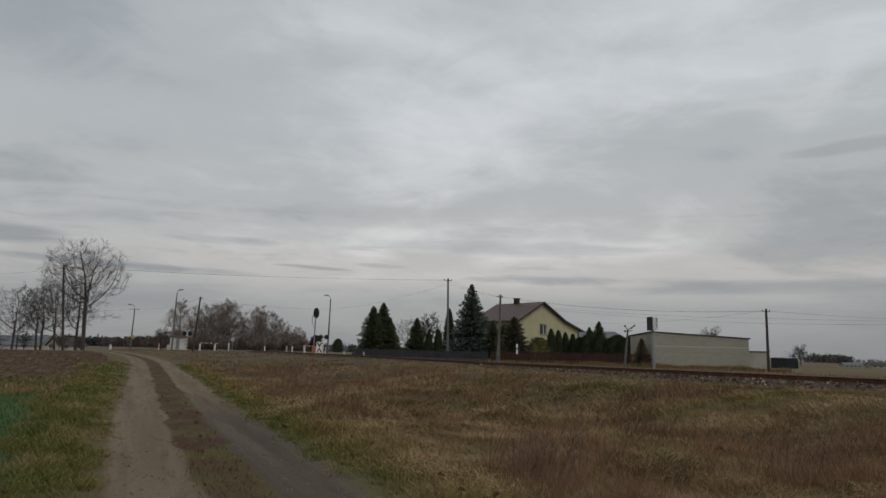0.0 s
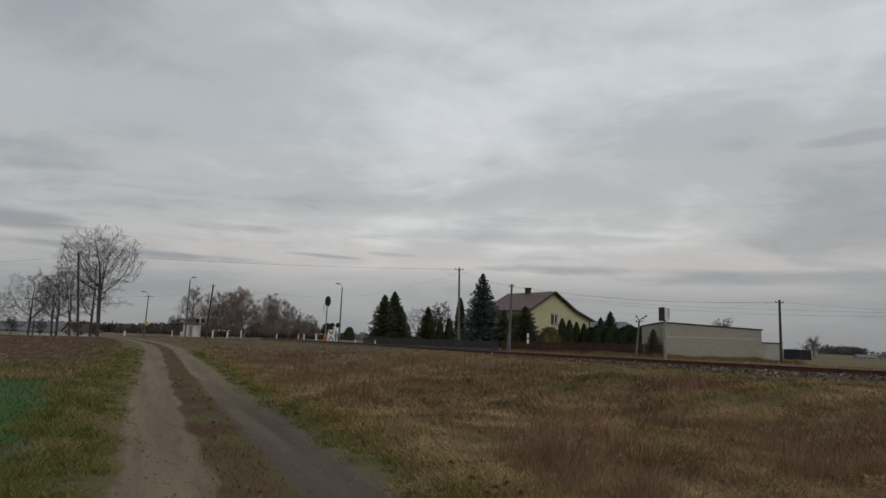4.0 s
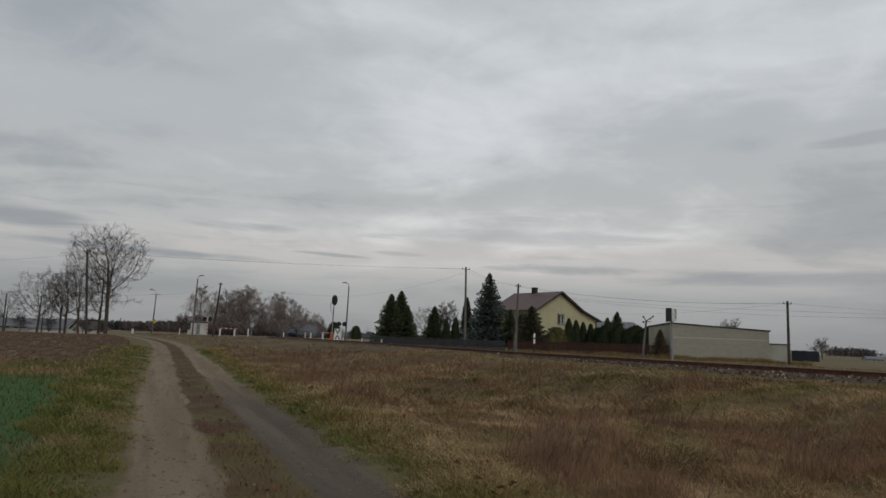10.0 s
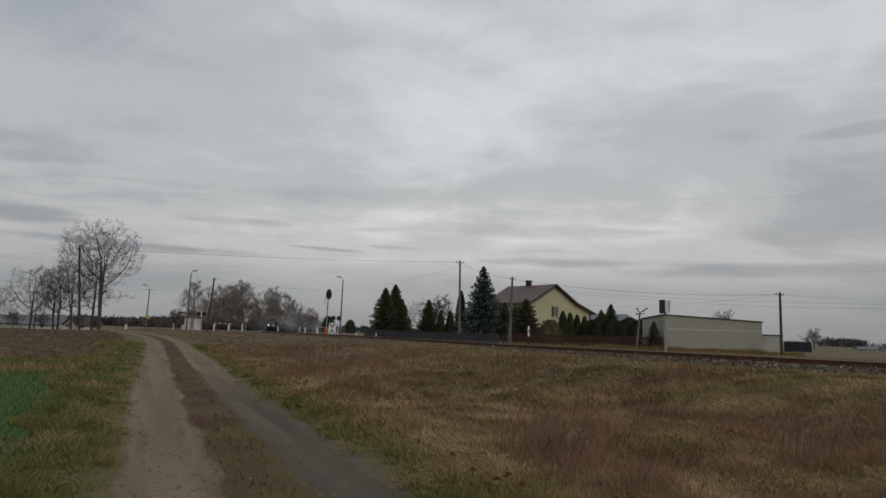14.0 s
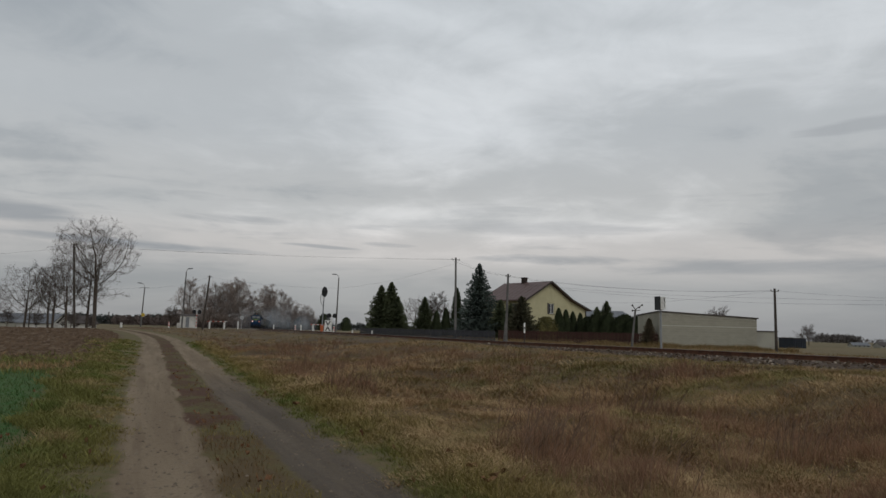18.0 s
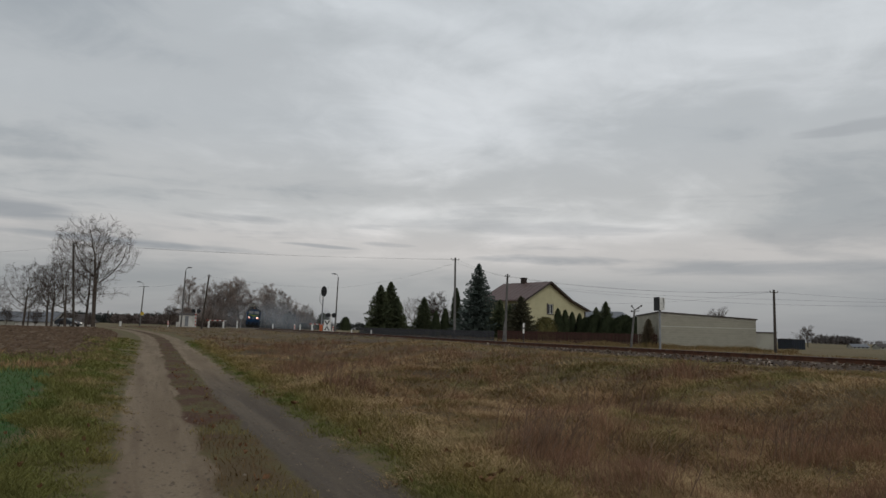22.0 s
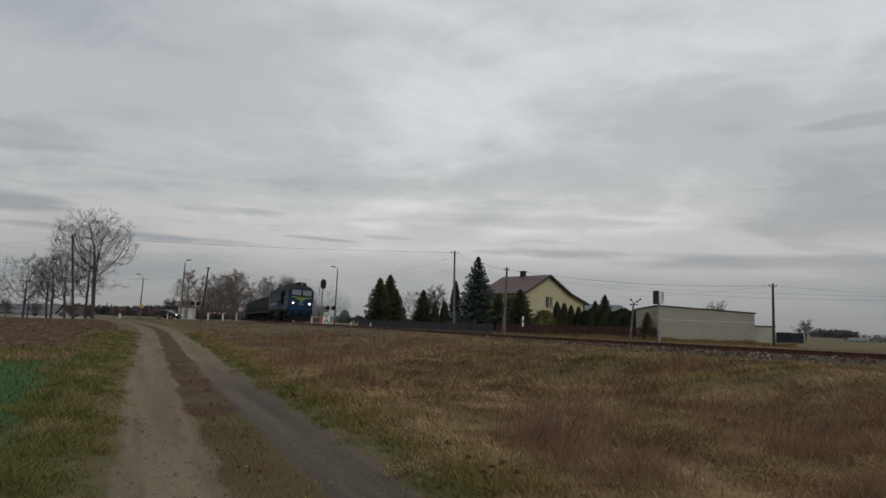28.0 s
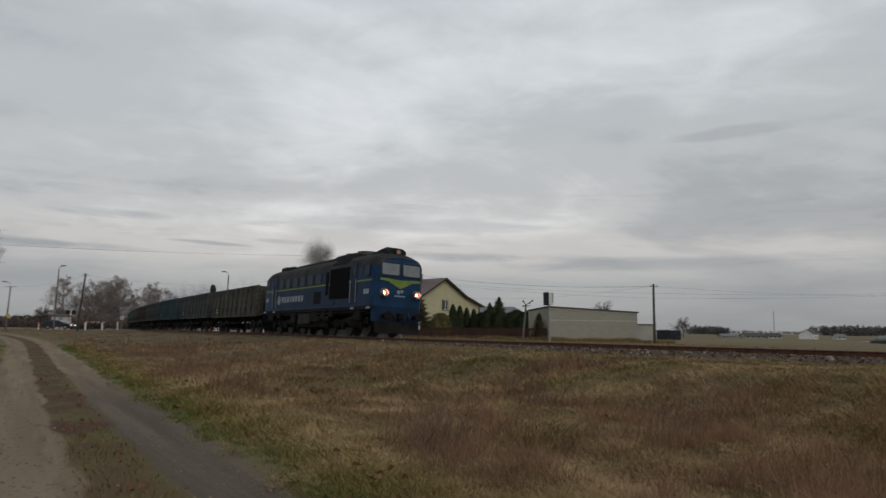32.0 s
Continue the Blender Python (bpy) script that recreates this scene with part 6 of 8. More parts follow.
def crown_tree_meshes(seed, height, mid, half_h, half_w, n=700, twig_r=0.012, lean=0.0, trunk_r=0.017, low=0.3):
    """A leafless broad tree: branches reach step by step for the room inside a rounded crown, then bear fine twigs."""
    rng = np.random.RandomState(seed)
    step = height * 0.026
    P = rng.normal(0, 1, (n, 3))
    P = P / np.linalg.norm(P, axis=1)[:, None] * (rng.rand(n, 1) ** 0.42)
    P = P * np.array([half_w, half_w, half_h]) * height * (1 + 0.16 * np.sin(3 * np.arctan2(P[:, 1], P[:, 0]) + seed))[:, None]
    P[:, 2] += mid * height
    P[:, 0] += lean * mid * height
    k = int(n * 0.03)
    P[:k] = np.stack([rng.normal(0, 0.11, k) * height, rng.normal(0, 0.11, k) * height, rng.uniform(low, mid - 0.2 * half_h, k) * height], 1)
    m = int(height * (mid - half_h * 0.75) / step)
    sway = np.cumsum(rng.normal(0, 0.06, (m + 1, 2)), 0) * step
    N = [np.array([lean * i * step + sway[i, 0], sway[i, 1], -0.3 + i * step]) for i in range(m + 1)]
    par = [-1] + list(range(m))
    for _ in range(70):
        A = np.array(N)
        d = np.linalg.norm(P[:, None, :] - A[None], axis=2)
        near, dist = d.argmin(1), d.min(1)
        live = dist > step * 1.5
        P, near, dist = P[live], near[live], dist[live]
        if not len(P):
            break
        pull = {}
        for j in np.unique(near):
            w_ = P[near == j] - A[j]
            v = (w_ / np.linalg.norm(w_, axis=1)[:, None]).sum(0)
            v = v / (np.linalg.norm(v) + 1e-6) + rng.normal(0, 0.07, 3) + np.array([0, 0, 0.05])
            pull[j] = v / np.linalg.norm(v)
        grown = 0
        for j, v in pull.items():
            q = A[j] + v * step
            if np.linalg.norm(A - q, axis=1).min() > step * 0.45:
                N.append(q)
                par.append(int(j))
                grown += 1
        if not grown:
            break
    kids = [[] for _ in N]
    for i, p in enumerate(par):
        if p >= 0:
            kids[p].append(i)
    R = np.zeros(len(N))
    for i in range(len(N) - 1, -1, -1):
        R[i] = (sum(R[c] ** 2.35 for c in kids[i])) ** (1 / 2.35) if kids[i] else twig_r * 1.1
    R = np.minimum(R * (1 + max(0.0, trunk_r * height / R[0] * 0.95 - 1) * (R / R[0]) ** 0.4), trunk_r * height)
    R[:3] *= np.array((1.35, 1.15, 1.05))
    limbs, tw = Geo(), Geo()
    for i, p in enumerate(par):
        if p < 0:
            continue
        g = limbs if R[i] > twig_r * 2.4 else tw
        g.tube(N[p], N[i], R[p] if R[p] < R[i] * 1.6 else R[i] * 1.15, R[i], 7 if R[i] > 0.09 else 4 if g is limbs else 3, cap=False)
        if R[i] < twig_r * 2.6 and i > m:
            v = N[i] - N[p]
            v = v / np.linalg.norm(v)
            for q in range(3 if kids[i] else 6):
                e = v * 0.8 + rng.normal(0, 0.6, 3) + np.array([0, 0, 0.15])
                e = e / np.linalg.norm(e) * height * 0.055 * rng.uniform(0.6, 1.2)
                b = N[i] + e * 0.5 + rng.normal(0, 0.05, 3) * step
                tw.tube(N[i], b, twig_r * 0.75, twig_r * 0.6, 3, cap=False)
                tw.tube(b, N[i] + e + np.array([0, 0, 0.12 * step]), twig_r * 0.6, twig_r * 0.4, 3, cap=False)
                for h in (0.35, 0.55):
                    tw.tube(b, b + rng.normal(0, 0.38, 3) * step + e * h, twig_r * 0.55, twig_r * 0.4, 3, cap=False)
    return limbs.mesh("trunk", M_BARK), tw.mesh("crown", M_TWIG)


BARE = [crown_tree_meshes(s, 10.0, md, hh, hw, 460, 0.0075, ln) for s, md, hh, hw, ln in ((3, 0.62, 0.36, 0.40, 0.03), (8, 0.62, 0.37, 0.24, -0.02), (21, 0.60, 0.38, 0.31, 0.02))]
BUSHY = bare_tree_meshes(51, 5.0, M_BARK, M_TWIG, (16, 7, 6, 4), 0.10, 0.62, 0.012, 0.0, 0.35)
BIG = crown_tree_meshes(14, 18.4, 0.70, 0.29, 0.345, 1250, 0.0125, -0.07, 0.0175, 0.27)
plant_tree("bare_lime_tree", BIG, "tall leafless tree with a broad open crown by the field", -53.4, 108, 0.0, 0.94, "bare trees by the field")
for k, (x, y, h) in enumerate(((-64.6, 108.5, 10.4), (-60.65, 108, 10.0), (-59.6, 107.5, 11.3), (-57.2, 107, 11.6), (-55.6, 110, 11.8), (-66.5, 113, 6.5), (-72.0, 112, 7.0))):
    plant_tree("bare_tree", BARE[k % 3], "leafless tree with fine upright branches by the field", x, y, k * 1.3, h / 10, "bare trees by the field")
plant_tree("bare_bush", BUSHY, "rounded leafless bush beyond the lane", -80.6, 210, 0.5, 1.55)
plant_tree("bare_fruit_tree", BUSHY, "leafless fruit tree with a domed crown behind the garden fence", 0.6, 95, 2.0, 1.28)
for x, y, sc in ((-63.0, 109, 0.22), (-58.6, 108.5, 0.26), (-56.0, 108, 0.2), (-54.4, 109, 0.2)):
    plant_tree("bare_shrub", BUSHY, "low leafless shrub at the foot of the trees", x, y, x, sc)
for x, y, sc in ((-81.5, 141, 0.75), (-75.5, 143, 0.8), (-70.0, 139, 0.6), (-90.5, 146, 0.9)):
    plant_tree("bare_bush", BUSHY, "dense leafless bush before the village houses", x, y, x, sc)
plant_tree("bare_bush", BUSHY, "leafless domed bush standing over the shed roof", 39.8, 95, 1.2, 1.12)
plant_tree("bare_bush", BUSHY, "leafless bush behind the shed", 65.6, 120, 0.2, 0.80)
plant_tree("bare_fruit_tree", BARE[0], "thin leafless tree between conifers", -3.0, 97, 1.0, 0.55)

BIRCH = [bare_tree_meshes(s, 20.0, M_BIRCHBARK, M_BIRCH, (18, 8, 6, 4), 0.12, 0.34, 0.027, 0.12, 0.5) for s in (5, 17, 29)]
rb = random.Random(77)
for k, (x, y, h) in enumerate(((-97, 270, 19), (-93, 276, 17), (-88, 272, 18), (-85, 278, 18.5), (-82, 270, 17), (-79, 275, 19), (-76.5, 270, 19.5), (-73.5, 277, 15), (-70, 285, 14), (-67.5, 276, 17), (-65, 272, 17.5), (-62.5, 278, 16), (-60, 274, 13), (-57.5, 283, 11), (-54.5, 286, 10.5), (-91, 285, 14), (-84, 287, 13), (-77, 287, 12), (-69, 288, 12), (-52, 288, 9))):
    plant_tree("bare_birch", BIRCH[k % 3], "leafless birch with drooping brown twigs behind the line", x * 1.45, y * 1.45, rb.uniform(0, 6), h * 1.53 / 20, "birch grove")
# scrub at the foot of the grove
scrub = [bare_tree_meshes(s, 5.0, M_BARK, M_BIRCH, (14, 7, 6), 0.05, 0.55, 0.03) for s in (41, 43)]
for k in range(34):
    plant_tree("bare_shrub", scrub[k % 2], "leafless brown shrub at the edge of the grove", -150 + k * 2.4 + rb.uniform(-1, 1), 390 + rb.uniform(-6, 10), rb.uniform(0, 6), rb.uniform(1.5, 2.5), "scrub under the birches")


def conifer_meshes(seed, height, radius, material, whorls=26, droop=0.35, taper=0.62):
    """A spruce: a trunk, and tiers of drooping boughs set with needle sprays."""
    rng = np.random.RandomState(seed)
    V, F = [], []
    for w in range(whorls):
        f = w / (whorls - 1)
        z = height * (0.04 + 0.94 * f)
        R = radius * (1 - f) ** taper * rng.uniform(0.85, 1.12) + 0.10
        nb = int(17 * (1 - f)) + 7
        for b in range(nb):
            a = 2 * math.pi * (b + rng.rand() * 0.7) / nb + w * 0.7
            Rb = R * rng.uniform(0.6, 1.25)
            d = np.array([math.cos(a), math.sin(a), 0])
            sd = np.array([-math.sin(a), math.cos(a), 0])
            steps = max(4, int(Rb / 0.20))
            for k in range(steps):
                q = (k + 0.6) / steps
                c = np.array([0, 0, z]) + d * Rb * q + np.array([0, 0, -droop * Rb * q + 0.22 * Rb * q ** 2.5 + rng.uniform(-0.06, 0.06)])
                ln = (0.16 + 0.34 * (1 - q)) * min(1.0, 0.5 + Rb * 0.5)
                for s2 in (-1, 1):
                    tip = c + sd * s2 * ln * rng.uniform(0.7, 1.2) + d * ln * 0.7 + np.array([0, 0, rng.uniform(-0.16, 0.04)])
                    wv = d * 0.10 + np.array([0, 0, rng.uniform(-0.09, 0.09)])
                    i = len(V)
                    V += [c - wv, c + wv, tip]
                    F.append((i, i + 1, i + 2))
                i = len(V)
                up_ = np.array([0, 0, rng.uniform(0.08, 0.2)])
                V += [c - d * 0.15 - sd * 0.07, c + d * 0.15 + sd * 0.07, c + up_ + d * 0.1]
                F.append((i, i + 1, i + 2))
    i = len(V)
    V += [np.array([0.06, 0, height * 0.95]), np.array([-0.06, 0, height * 0.95]), np.array([0, 0, height * 1.02])]
    F.append((i, i + 1, i + 2))
    g = Geo()
    g.tube((0, 0, -0.3), (0, 0, height * 0.97), radius * 0.06 + 0.05, 0.02, 7)
    return g.mesh("trunk", M_BARK), ribbon_mesh("foliage", V, F, material)


def thuja_meshes(seed, height, radius, material, n=2200, shape=0.6):
    """A dense upright evergreen of small upright sprays."""
    rng = np.random.RandomState(seed)
    V, F = [], []
    for k in range(n):
        f = rng.rand()
        z = height * f
        R = radius * min(1.0, (1 - f) ** shape * 1.15) * (0.75 + 0.25 * min(1, f * 8)) * rng.uniform(0.72, 1.05)
        a = rng.uniform(0, 2 * math.pi)
        R *= 1 + 0.10 * math.sin(3 * a + seed) + 0.07 * math.sin(7 * f * 6 + 2 * a)
        c = np.array([R * math.cos(a), R * math.sin(a), z])
        t = np.array([-math.sin(a), math.cos(a), 0]) * rng.uniform(0.05, 0.12)
        up_ = np.array([math.cos(a) * 0.10, math.sin(a) * 0.10, rng.uniform(0.14, 0.30)])
        i = len(V)
        V += [c - t, c + t, c + up_]
        F.append((i, i + 1, i + 2))
    g = Geo()
    g.loft([[(radius * k * math.cos(2 * math.pi * i / 9), radius * k * math.sin(2 * math.pi * i / 9), height * f) for i in range(9)] for f, k in ((0.0, 0.6), (0.1, 0.75), (0.5, 0.62), (0.8, 0.35), (0.95, 0.08))])
    return g.mesh("inner_foliage", material), ribbon_mesh("leafage", V, F, material)


SPRUCE = [conifer_meshes(s, 7.0, 2.45, M_NEEDLE, 34, 0.28, 0.74) for s in (1, 2)]
BLUE_SPRUCE = conifer_meshes(7, 9.3, 3.25, M_NEEDLE_B, 38, 0.22, 0.85)
TB = ("trunk", "foliage")
BROWN_CONIFER_TALL = conifer_meshes(13, 7.0, 2.7, mat("brown_green_needles", (0.090, 0.084, 0.050), (0.050, 0.048, 0.032), 1.2, 0.85, bump=0), 32, 0.25, 0.55)
plant_tree("spruce", SPRUCE[0], "dense broad dark green spruce behind the garden fence", -6.9, 86, 0.2, 0.89, "garden conifers", TB)
plant_tree("spruce", SPRUCE[1], "tall dark spruce with a thin top", -5.7, 87, 1.2, 0.96, "garden conifers", TB)
plant_tree("spruce", SPRUCE[0], "smaller dark spruce beside its neighbour", -4.85, 86, 2.2, 0.70, "garden conifers", TB)
plant_tree("spruce", SPRUCE[1], "small spruce behind the fence", -1.5, 92, 3.0, 0.74, "garden conifers", TB)
plant_tree("blue_spruce", BLUE_SPRUCE, "tall blue-green spruce beside the house", 5.4, 86, 0, 1.0, "garden conifers", TB)
plant_tree("spruce", SPRUCE[0], "bushy dark spruce before the house", 8.0, 84.5, 4.0, 0.68, "garden conifers", TB)
plant_tree("spruce", BROWN_CONIFER_TALL, "bushy brown-green spruce before the house", 10.1, 80.5, 5.0, 0.72, "garden conifers", TB)
plant_tree("spruce", SPRUCE[0], "bushy dark spruce before the house", 9.0, 82, 1.0, 0.60, "garden conifers", TB)
plant_tree("spruce", SPRUCE[1], "small conifer above the hedge", 22.0, 88, 2.0, 0.72, "garden conifers", TB)
plant_tree("spruce", SPRUCE[0], "small conifer above the hedge", 20.3, 86, 1.0, 0.60, "garden conifers", TB)
plant_tree("spruce", SPRUCE[1], "small brown-green conifer by the shed", 24.6, 78.0, 1.0, 0.48, "garden conifers", TB)
THUJA = [thuja_meshes(s, 3.4, 0.75, M_THUJA) for s in (4, 5)]
TP = ("inner_foliage", "leafage")
for k, (x, y, sc) in enumerate(((0.15, 84, 0.88), (1.3, 86, 0.98), (15.3, 85, 1.08), (16.3, 85.6, 1.04), (17.3, 86.2, 0.98), (18.4, 87, 0.95))):
    plant_tree("thuja", THUJA[k % 2], "column-shaped clipped dark thuja", x, y, k * 1.1, sc, "thujas", TP)
tall_thuja = thuja_meshes(9, 6.2, 0.85, M_THUJA, 2600, 0.5)
plant_tree("tall_thuja", tall_thuja, "tall narrow dark evergreen behind a pole", 2.75, 90, 0, 1.0, "thujas", TP)
SHRUB = [thuja_meshes(s, 2.7, 1.25, M_THUJA, 1700, 0.35) for s in (14, 15)]
for k in range(11):
    f = k / 10
    plant_tree("hedge_shrub", SHRUB[k % 2], "dense dark evergreen hedge shrub", 18.4 + 6.0 * f, 85 - 6.0 * f + (k % 2) * 0.7, k * 1.7, 0.92 + 0.25 * ((k * 7) % 5) / 5, "hedge behind the fence", TP)
BROWN_CONIFER = conifer_meshes(12, 7.0, 2.2, mat("browning_needles", (0.125, 0.098, 0.062), (0.070, 0.058, 0.038), 1.2, 0.85, bump=0), 30, 0.15, 0.6)
plant_tree("cypress", BROWN_CONIFER, "small browning conifer beside the shed wall", 20.75, 66.4, 3.0, 0.40, "garden conifers", TB)
M_AUTUMN = mat("yellowing_shrub", (0.165, 0.145, 0.058), (0.095, 0.092, 0.038), 1.5, 0.85, bump=0)
aut = thuja_meshes(23, 2.6, 1.6, M_AUTUMN, 1500, 0.3)
plant_tree("yellow_shrub", aut, "rounded yellow-green shrub against the house", 13.6, 84, 0, 1.0, "", TP)
plant_tree("yellow_shrub", aut, "rounded yellow-green shrub against the house", 12.6, 82, 1.4, 0.7, "", TP)
for x, y, sc in ((-48.6, 300, 2.1), (-39, 300, 1.7), (-30, 310, 1.2)):
    plant_tree("round_tree", SHRUB[0], "dark rounded tree far beyond the line", x, y, x, sc * 1.2, "", TP)


def far_wood(name, label, x0, x1, y, h, seed, y_jit=25.0, n=900, m=None):
    """A far wood in one mesh: uneven crowns, each a cloud of small sprays round a dense core."""
    rng = np.random.RandomState(seed)
    per = 44
    x, yy = rng.uniform(x0, x1, n), y + rng.uniform(-y_jit, y_jit, n)
    env = 0.7 + 0.45 * vnoise(x, yy, abs(x1 - x0) / 14 + 1, seed)
    hh, r = h * env * rng.uniform(0.7, 1.1, n), h * rng.uniform(0.12, 0.25, n)
    k = np.repeat(np.arange(n), per)
    f = rng.rand(len(k)) ** 0.8
    rad = r[k] * np.sqrt(np.clip(1.15 - f ** 2, 0.02, 1)) * rng.uniform(0.2, 1.1, len(k))
    a = rng.uniform(0, 2 * np.pi, len(k))
    C = np.stack([x[k] + np.cos(a) * rad, yy[k] + np.sin(a) * rad, 0.6 + hh[k] * f], 1)
    e = rng.normal(0, 1, (len(k), 3, 3)) * (r[k] * 0.36)[:, None, None]
    V = (C[:, None, :] + e).reshape(-1, 3)
    V[:, 2] = np.maximum(V[:, 2], 0.2)
    return piece(name, ribbon_mesh(name, V, np.arange(len(V)).reshape(-1, 3), m or M_FOREST), None, label, "woods", kind="stuff")


M_FARB = mat("distant_bare_wood", (0.165, 0.148, 0.140), (0.115, 0.103, 0.098), 0.1, 0.95, bump=0)
far_wood("distant_wood", "low brown thicket behind the birches", -205, -75, 440, 6.5, 8, 10, 420, mat("brown_thicket", (0.125, 0.098, 0.088), (0.085, 0.066, 0.060), 0.1, 0.95, bump=0))
far_wood("distant_forest", "dark pine forest along the horizon", -900, -190, 900, 13.0, 1, 30, 1500)
far_wood("distant_forest", "dark pine forest along the horizon", -230, 40, 920, 9.5, 2, 30, 560)
far_wood("distant_wood", "low brown wood in the distance", 291, 322, 520, 6.0, 3, 12, 160, M_FARB)
far_wood("distant_wood", "low brown wood in the distance", 338, 430, 430, 6.5, 4, 14, 400, M_FARB)
far_wood("distant_wood", "low dark wood on the far horizon", 40, 900, 1100, 5.5, 5, 60, 800, M_FARB)

# ---- grasses ----


def grass_material(name):
    """Blades take their colour from the tint stored with each tuft."""
    m = bpy.data.materials.new(name)
    m.use_nodes = True
    b = m.node_tree.nodes["Principled BSDF"]
    b.inputs["Roughness"].default_value = 0.9
    b.inputs["Specular IOR Level"].default_value = 0.1
    a = m.node_tree.nodes.new("ShaderNodeAttribute")
    a.attribute_name = "tint"
    m.node_tree.links.new(a.outputs["Color"], b.inputs["Base Color"])
    return m


M_GRASS = grass_material("grass_blades")


def blades(name, label, X, Y, H, W, tint, seed, lean=0.5, category="grass", out=None, sag=0.15, way=None):
    """Arching tapering blades rooted at X, Y with heights H, widths W and colours tint; sag drops the tips, way is the lie of the sward."""
    rng = np.random.RandomState(seed)
    n = len(X)
    Z = land(X, Y) - 0.03
    a = rng.uniform(0, 2 * np.pi, n)
    la = rng.uniform(0, 2 * np.pi, n) * 0.35 + 3.4 if way is None else way + rng.normal(0, 0.9, n)
    if out is not None:
        la = np.where(rng.rand(n) < (0.65 if way is None else 0.45), out + rng.normal(0, 0.5, n), la)
    ld = H * lean * rng.uniform(0.3, 1.3, n)
    dx, dy = np.cos(la) * ld, np.sin(la) * ld
    wx, wy = np.cos(a) * W / 2, np.sin(a) * W / 2
    V = np.empty((n, 5, 3))
    for k, (f, fw) in enumerate(((0, 1), (0, -1), (0.5, 0.8), (0.5, -0.8), (1, 0))):
        bend = f ** 1.6
        V[:, k, 0] = X + wx * fw + dx * bend
        V[:, k, 1] = Y + wy * fw + dy * bend
        V[:, k, 2] = Z + H * (f * 1.25 - 0.25 * f * f - sag * f ** 3)
    i = np.arange(n)[:, None] * 5
    T = np.concatenate([i + np.array([[0, 1, 3]]), i + np.array([[0, 3, 2]]), i + np.array([[2, 3, 4]])])
    me = ribbon_mesh(name, V.reshape(-1, 3), T, M_GRASS)
    col = np.ones((n, 5, 4), np.float32)
    col[:, :, :3] = tint[:, None, :]
    ca = me.attributes.new("tint", "FLOAT_COLOR", "POINT")
    ca.data.foreach_set("color", col.ravel())
    return tagged(new(name, me), label, category, kind="stuff")


def scatter(n, seed, y0, y1, power, xr):
    """Places in a fan ahead, thinning with distance."""
    rng = np.random.RandomState(seed)
    Y = y0 * (y1 / y0) ** (rng.rand(n) ** power)
    X = rng.uniform(-1, 1, n) * (Y * xr + 2.5)
    return X, Y, rng


STRAW, RUSSET, OLIVE, GREEN, TAN = (np.array(c) for c in ((0.48, 0.345, 0.182), (0.270, 0.156, 0.096), (0.250, 0.200, 0.080), (0.105, 0.128, 0.042), (0.355, 0.230, 0.122)))


def tufts(C, per, spread, rng):
    """Blade roots round tuft centres: x, y, tuft number and outward direction."""
    n = len(C)
    k = np.repeat(np.arange(n), per)
    a = rng.uniform(0, 2 * np.pi, len(k))
    r = np.abs(rng.normal(0, 1, len(k))) * spread[k]
    return C[k, 0] + np.cos(a) * r, C[k, 1] + np.sin(a) * r, k, a


# where one kind of growth takes over: x, y, half-width, half-depth
STRAW_BEDS = ((0.3, 7.1, 0.8, 0.7), (-1.3, 11.6, 0.9, 2.2), (-0.2, 9.5, 0.9, 1.2), (-3.2, 16.5, 0.7, 2.6), (2.5, 7.0, 0.8, 0.5), (5.2, 7.7, 1.0, 0.6), (8.5, 12.2, 1.8, 0.7))
WEED_BEDS = ((-4.3, 21.5, 1.5, 4.2), (-2.0, 16.4, 0.8, 1.8), (1.1, 23.6, 3.0, 2.0), (5.8, 15.6, 1.2, 0.7), (6.4, 10.1, 1.0, 0.6), (1.4, 8.6, 0.5, 0.8), (3.3, 11.8, 0.9, 0.6), (-6.5, 34.0, 3.0, 7.0), (4.6, 8.6, 0.6, 0.4))
GREEN_BEDS = ((3.4, 17.6, 3.6, 1.4), (6.6, 13.6, 2.6, 0.8), (8.0, 19.0, 3.0, 1.5), (0.3, 13.6, 0.6, 0.7))


def bed(X, Y, beds):
    """How far a place lies within uneven-edged beds, 0 to 1."""
    Xw = X + (vnoise(X, Y, 0.8, 61) - 0.5) * 1.0 + (vnoise(X, Y, 0.3, 64) - 0.5) * 0.4
    Yw = Y + (vnoise(X, Y, 1.0, 62) - 0.5) * 1.4
    best = np.zeros(len(X))
    for x, y, a, b in beds:
        best = np.maximum(best, np.exp(-((Xw - x) / a) ** 2 - ((Yw - y) / b) ** 2))
    return best


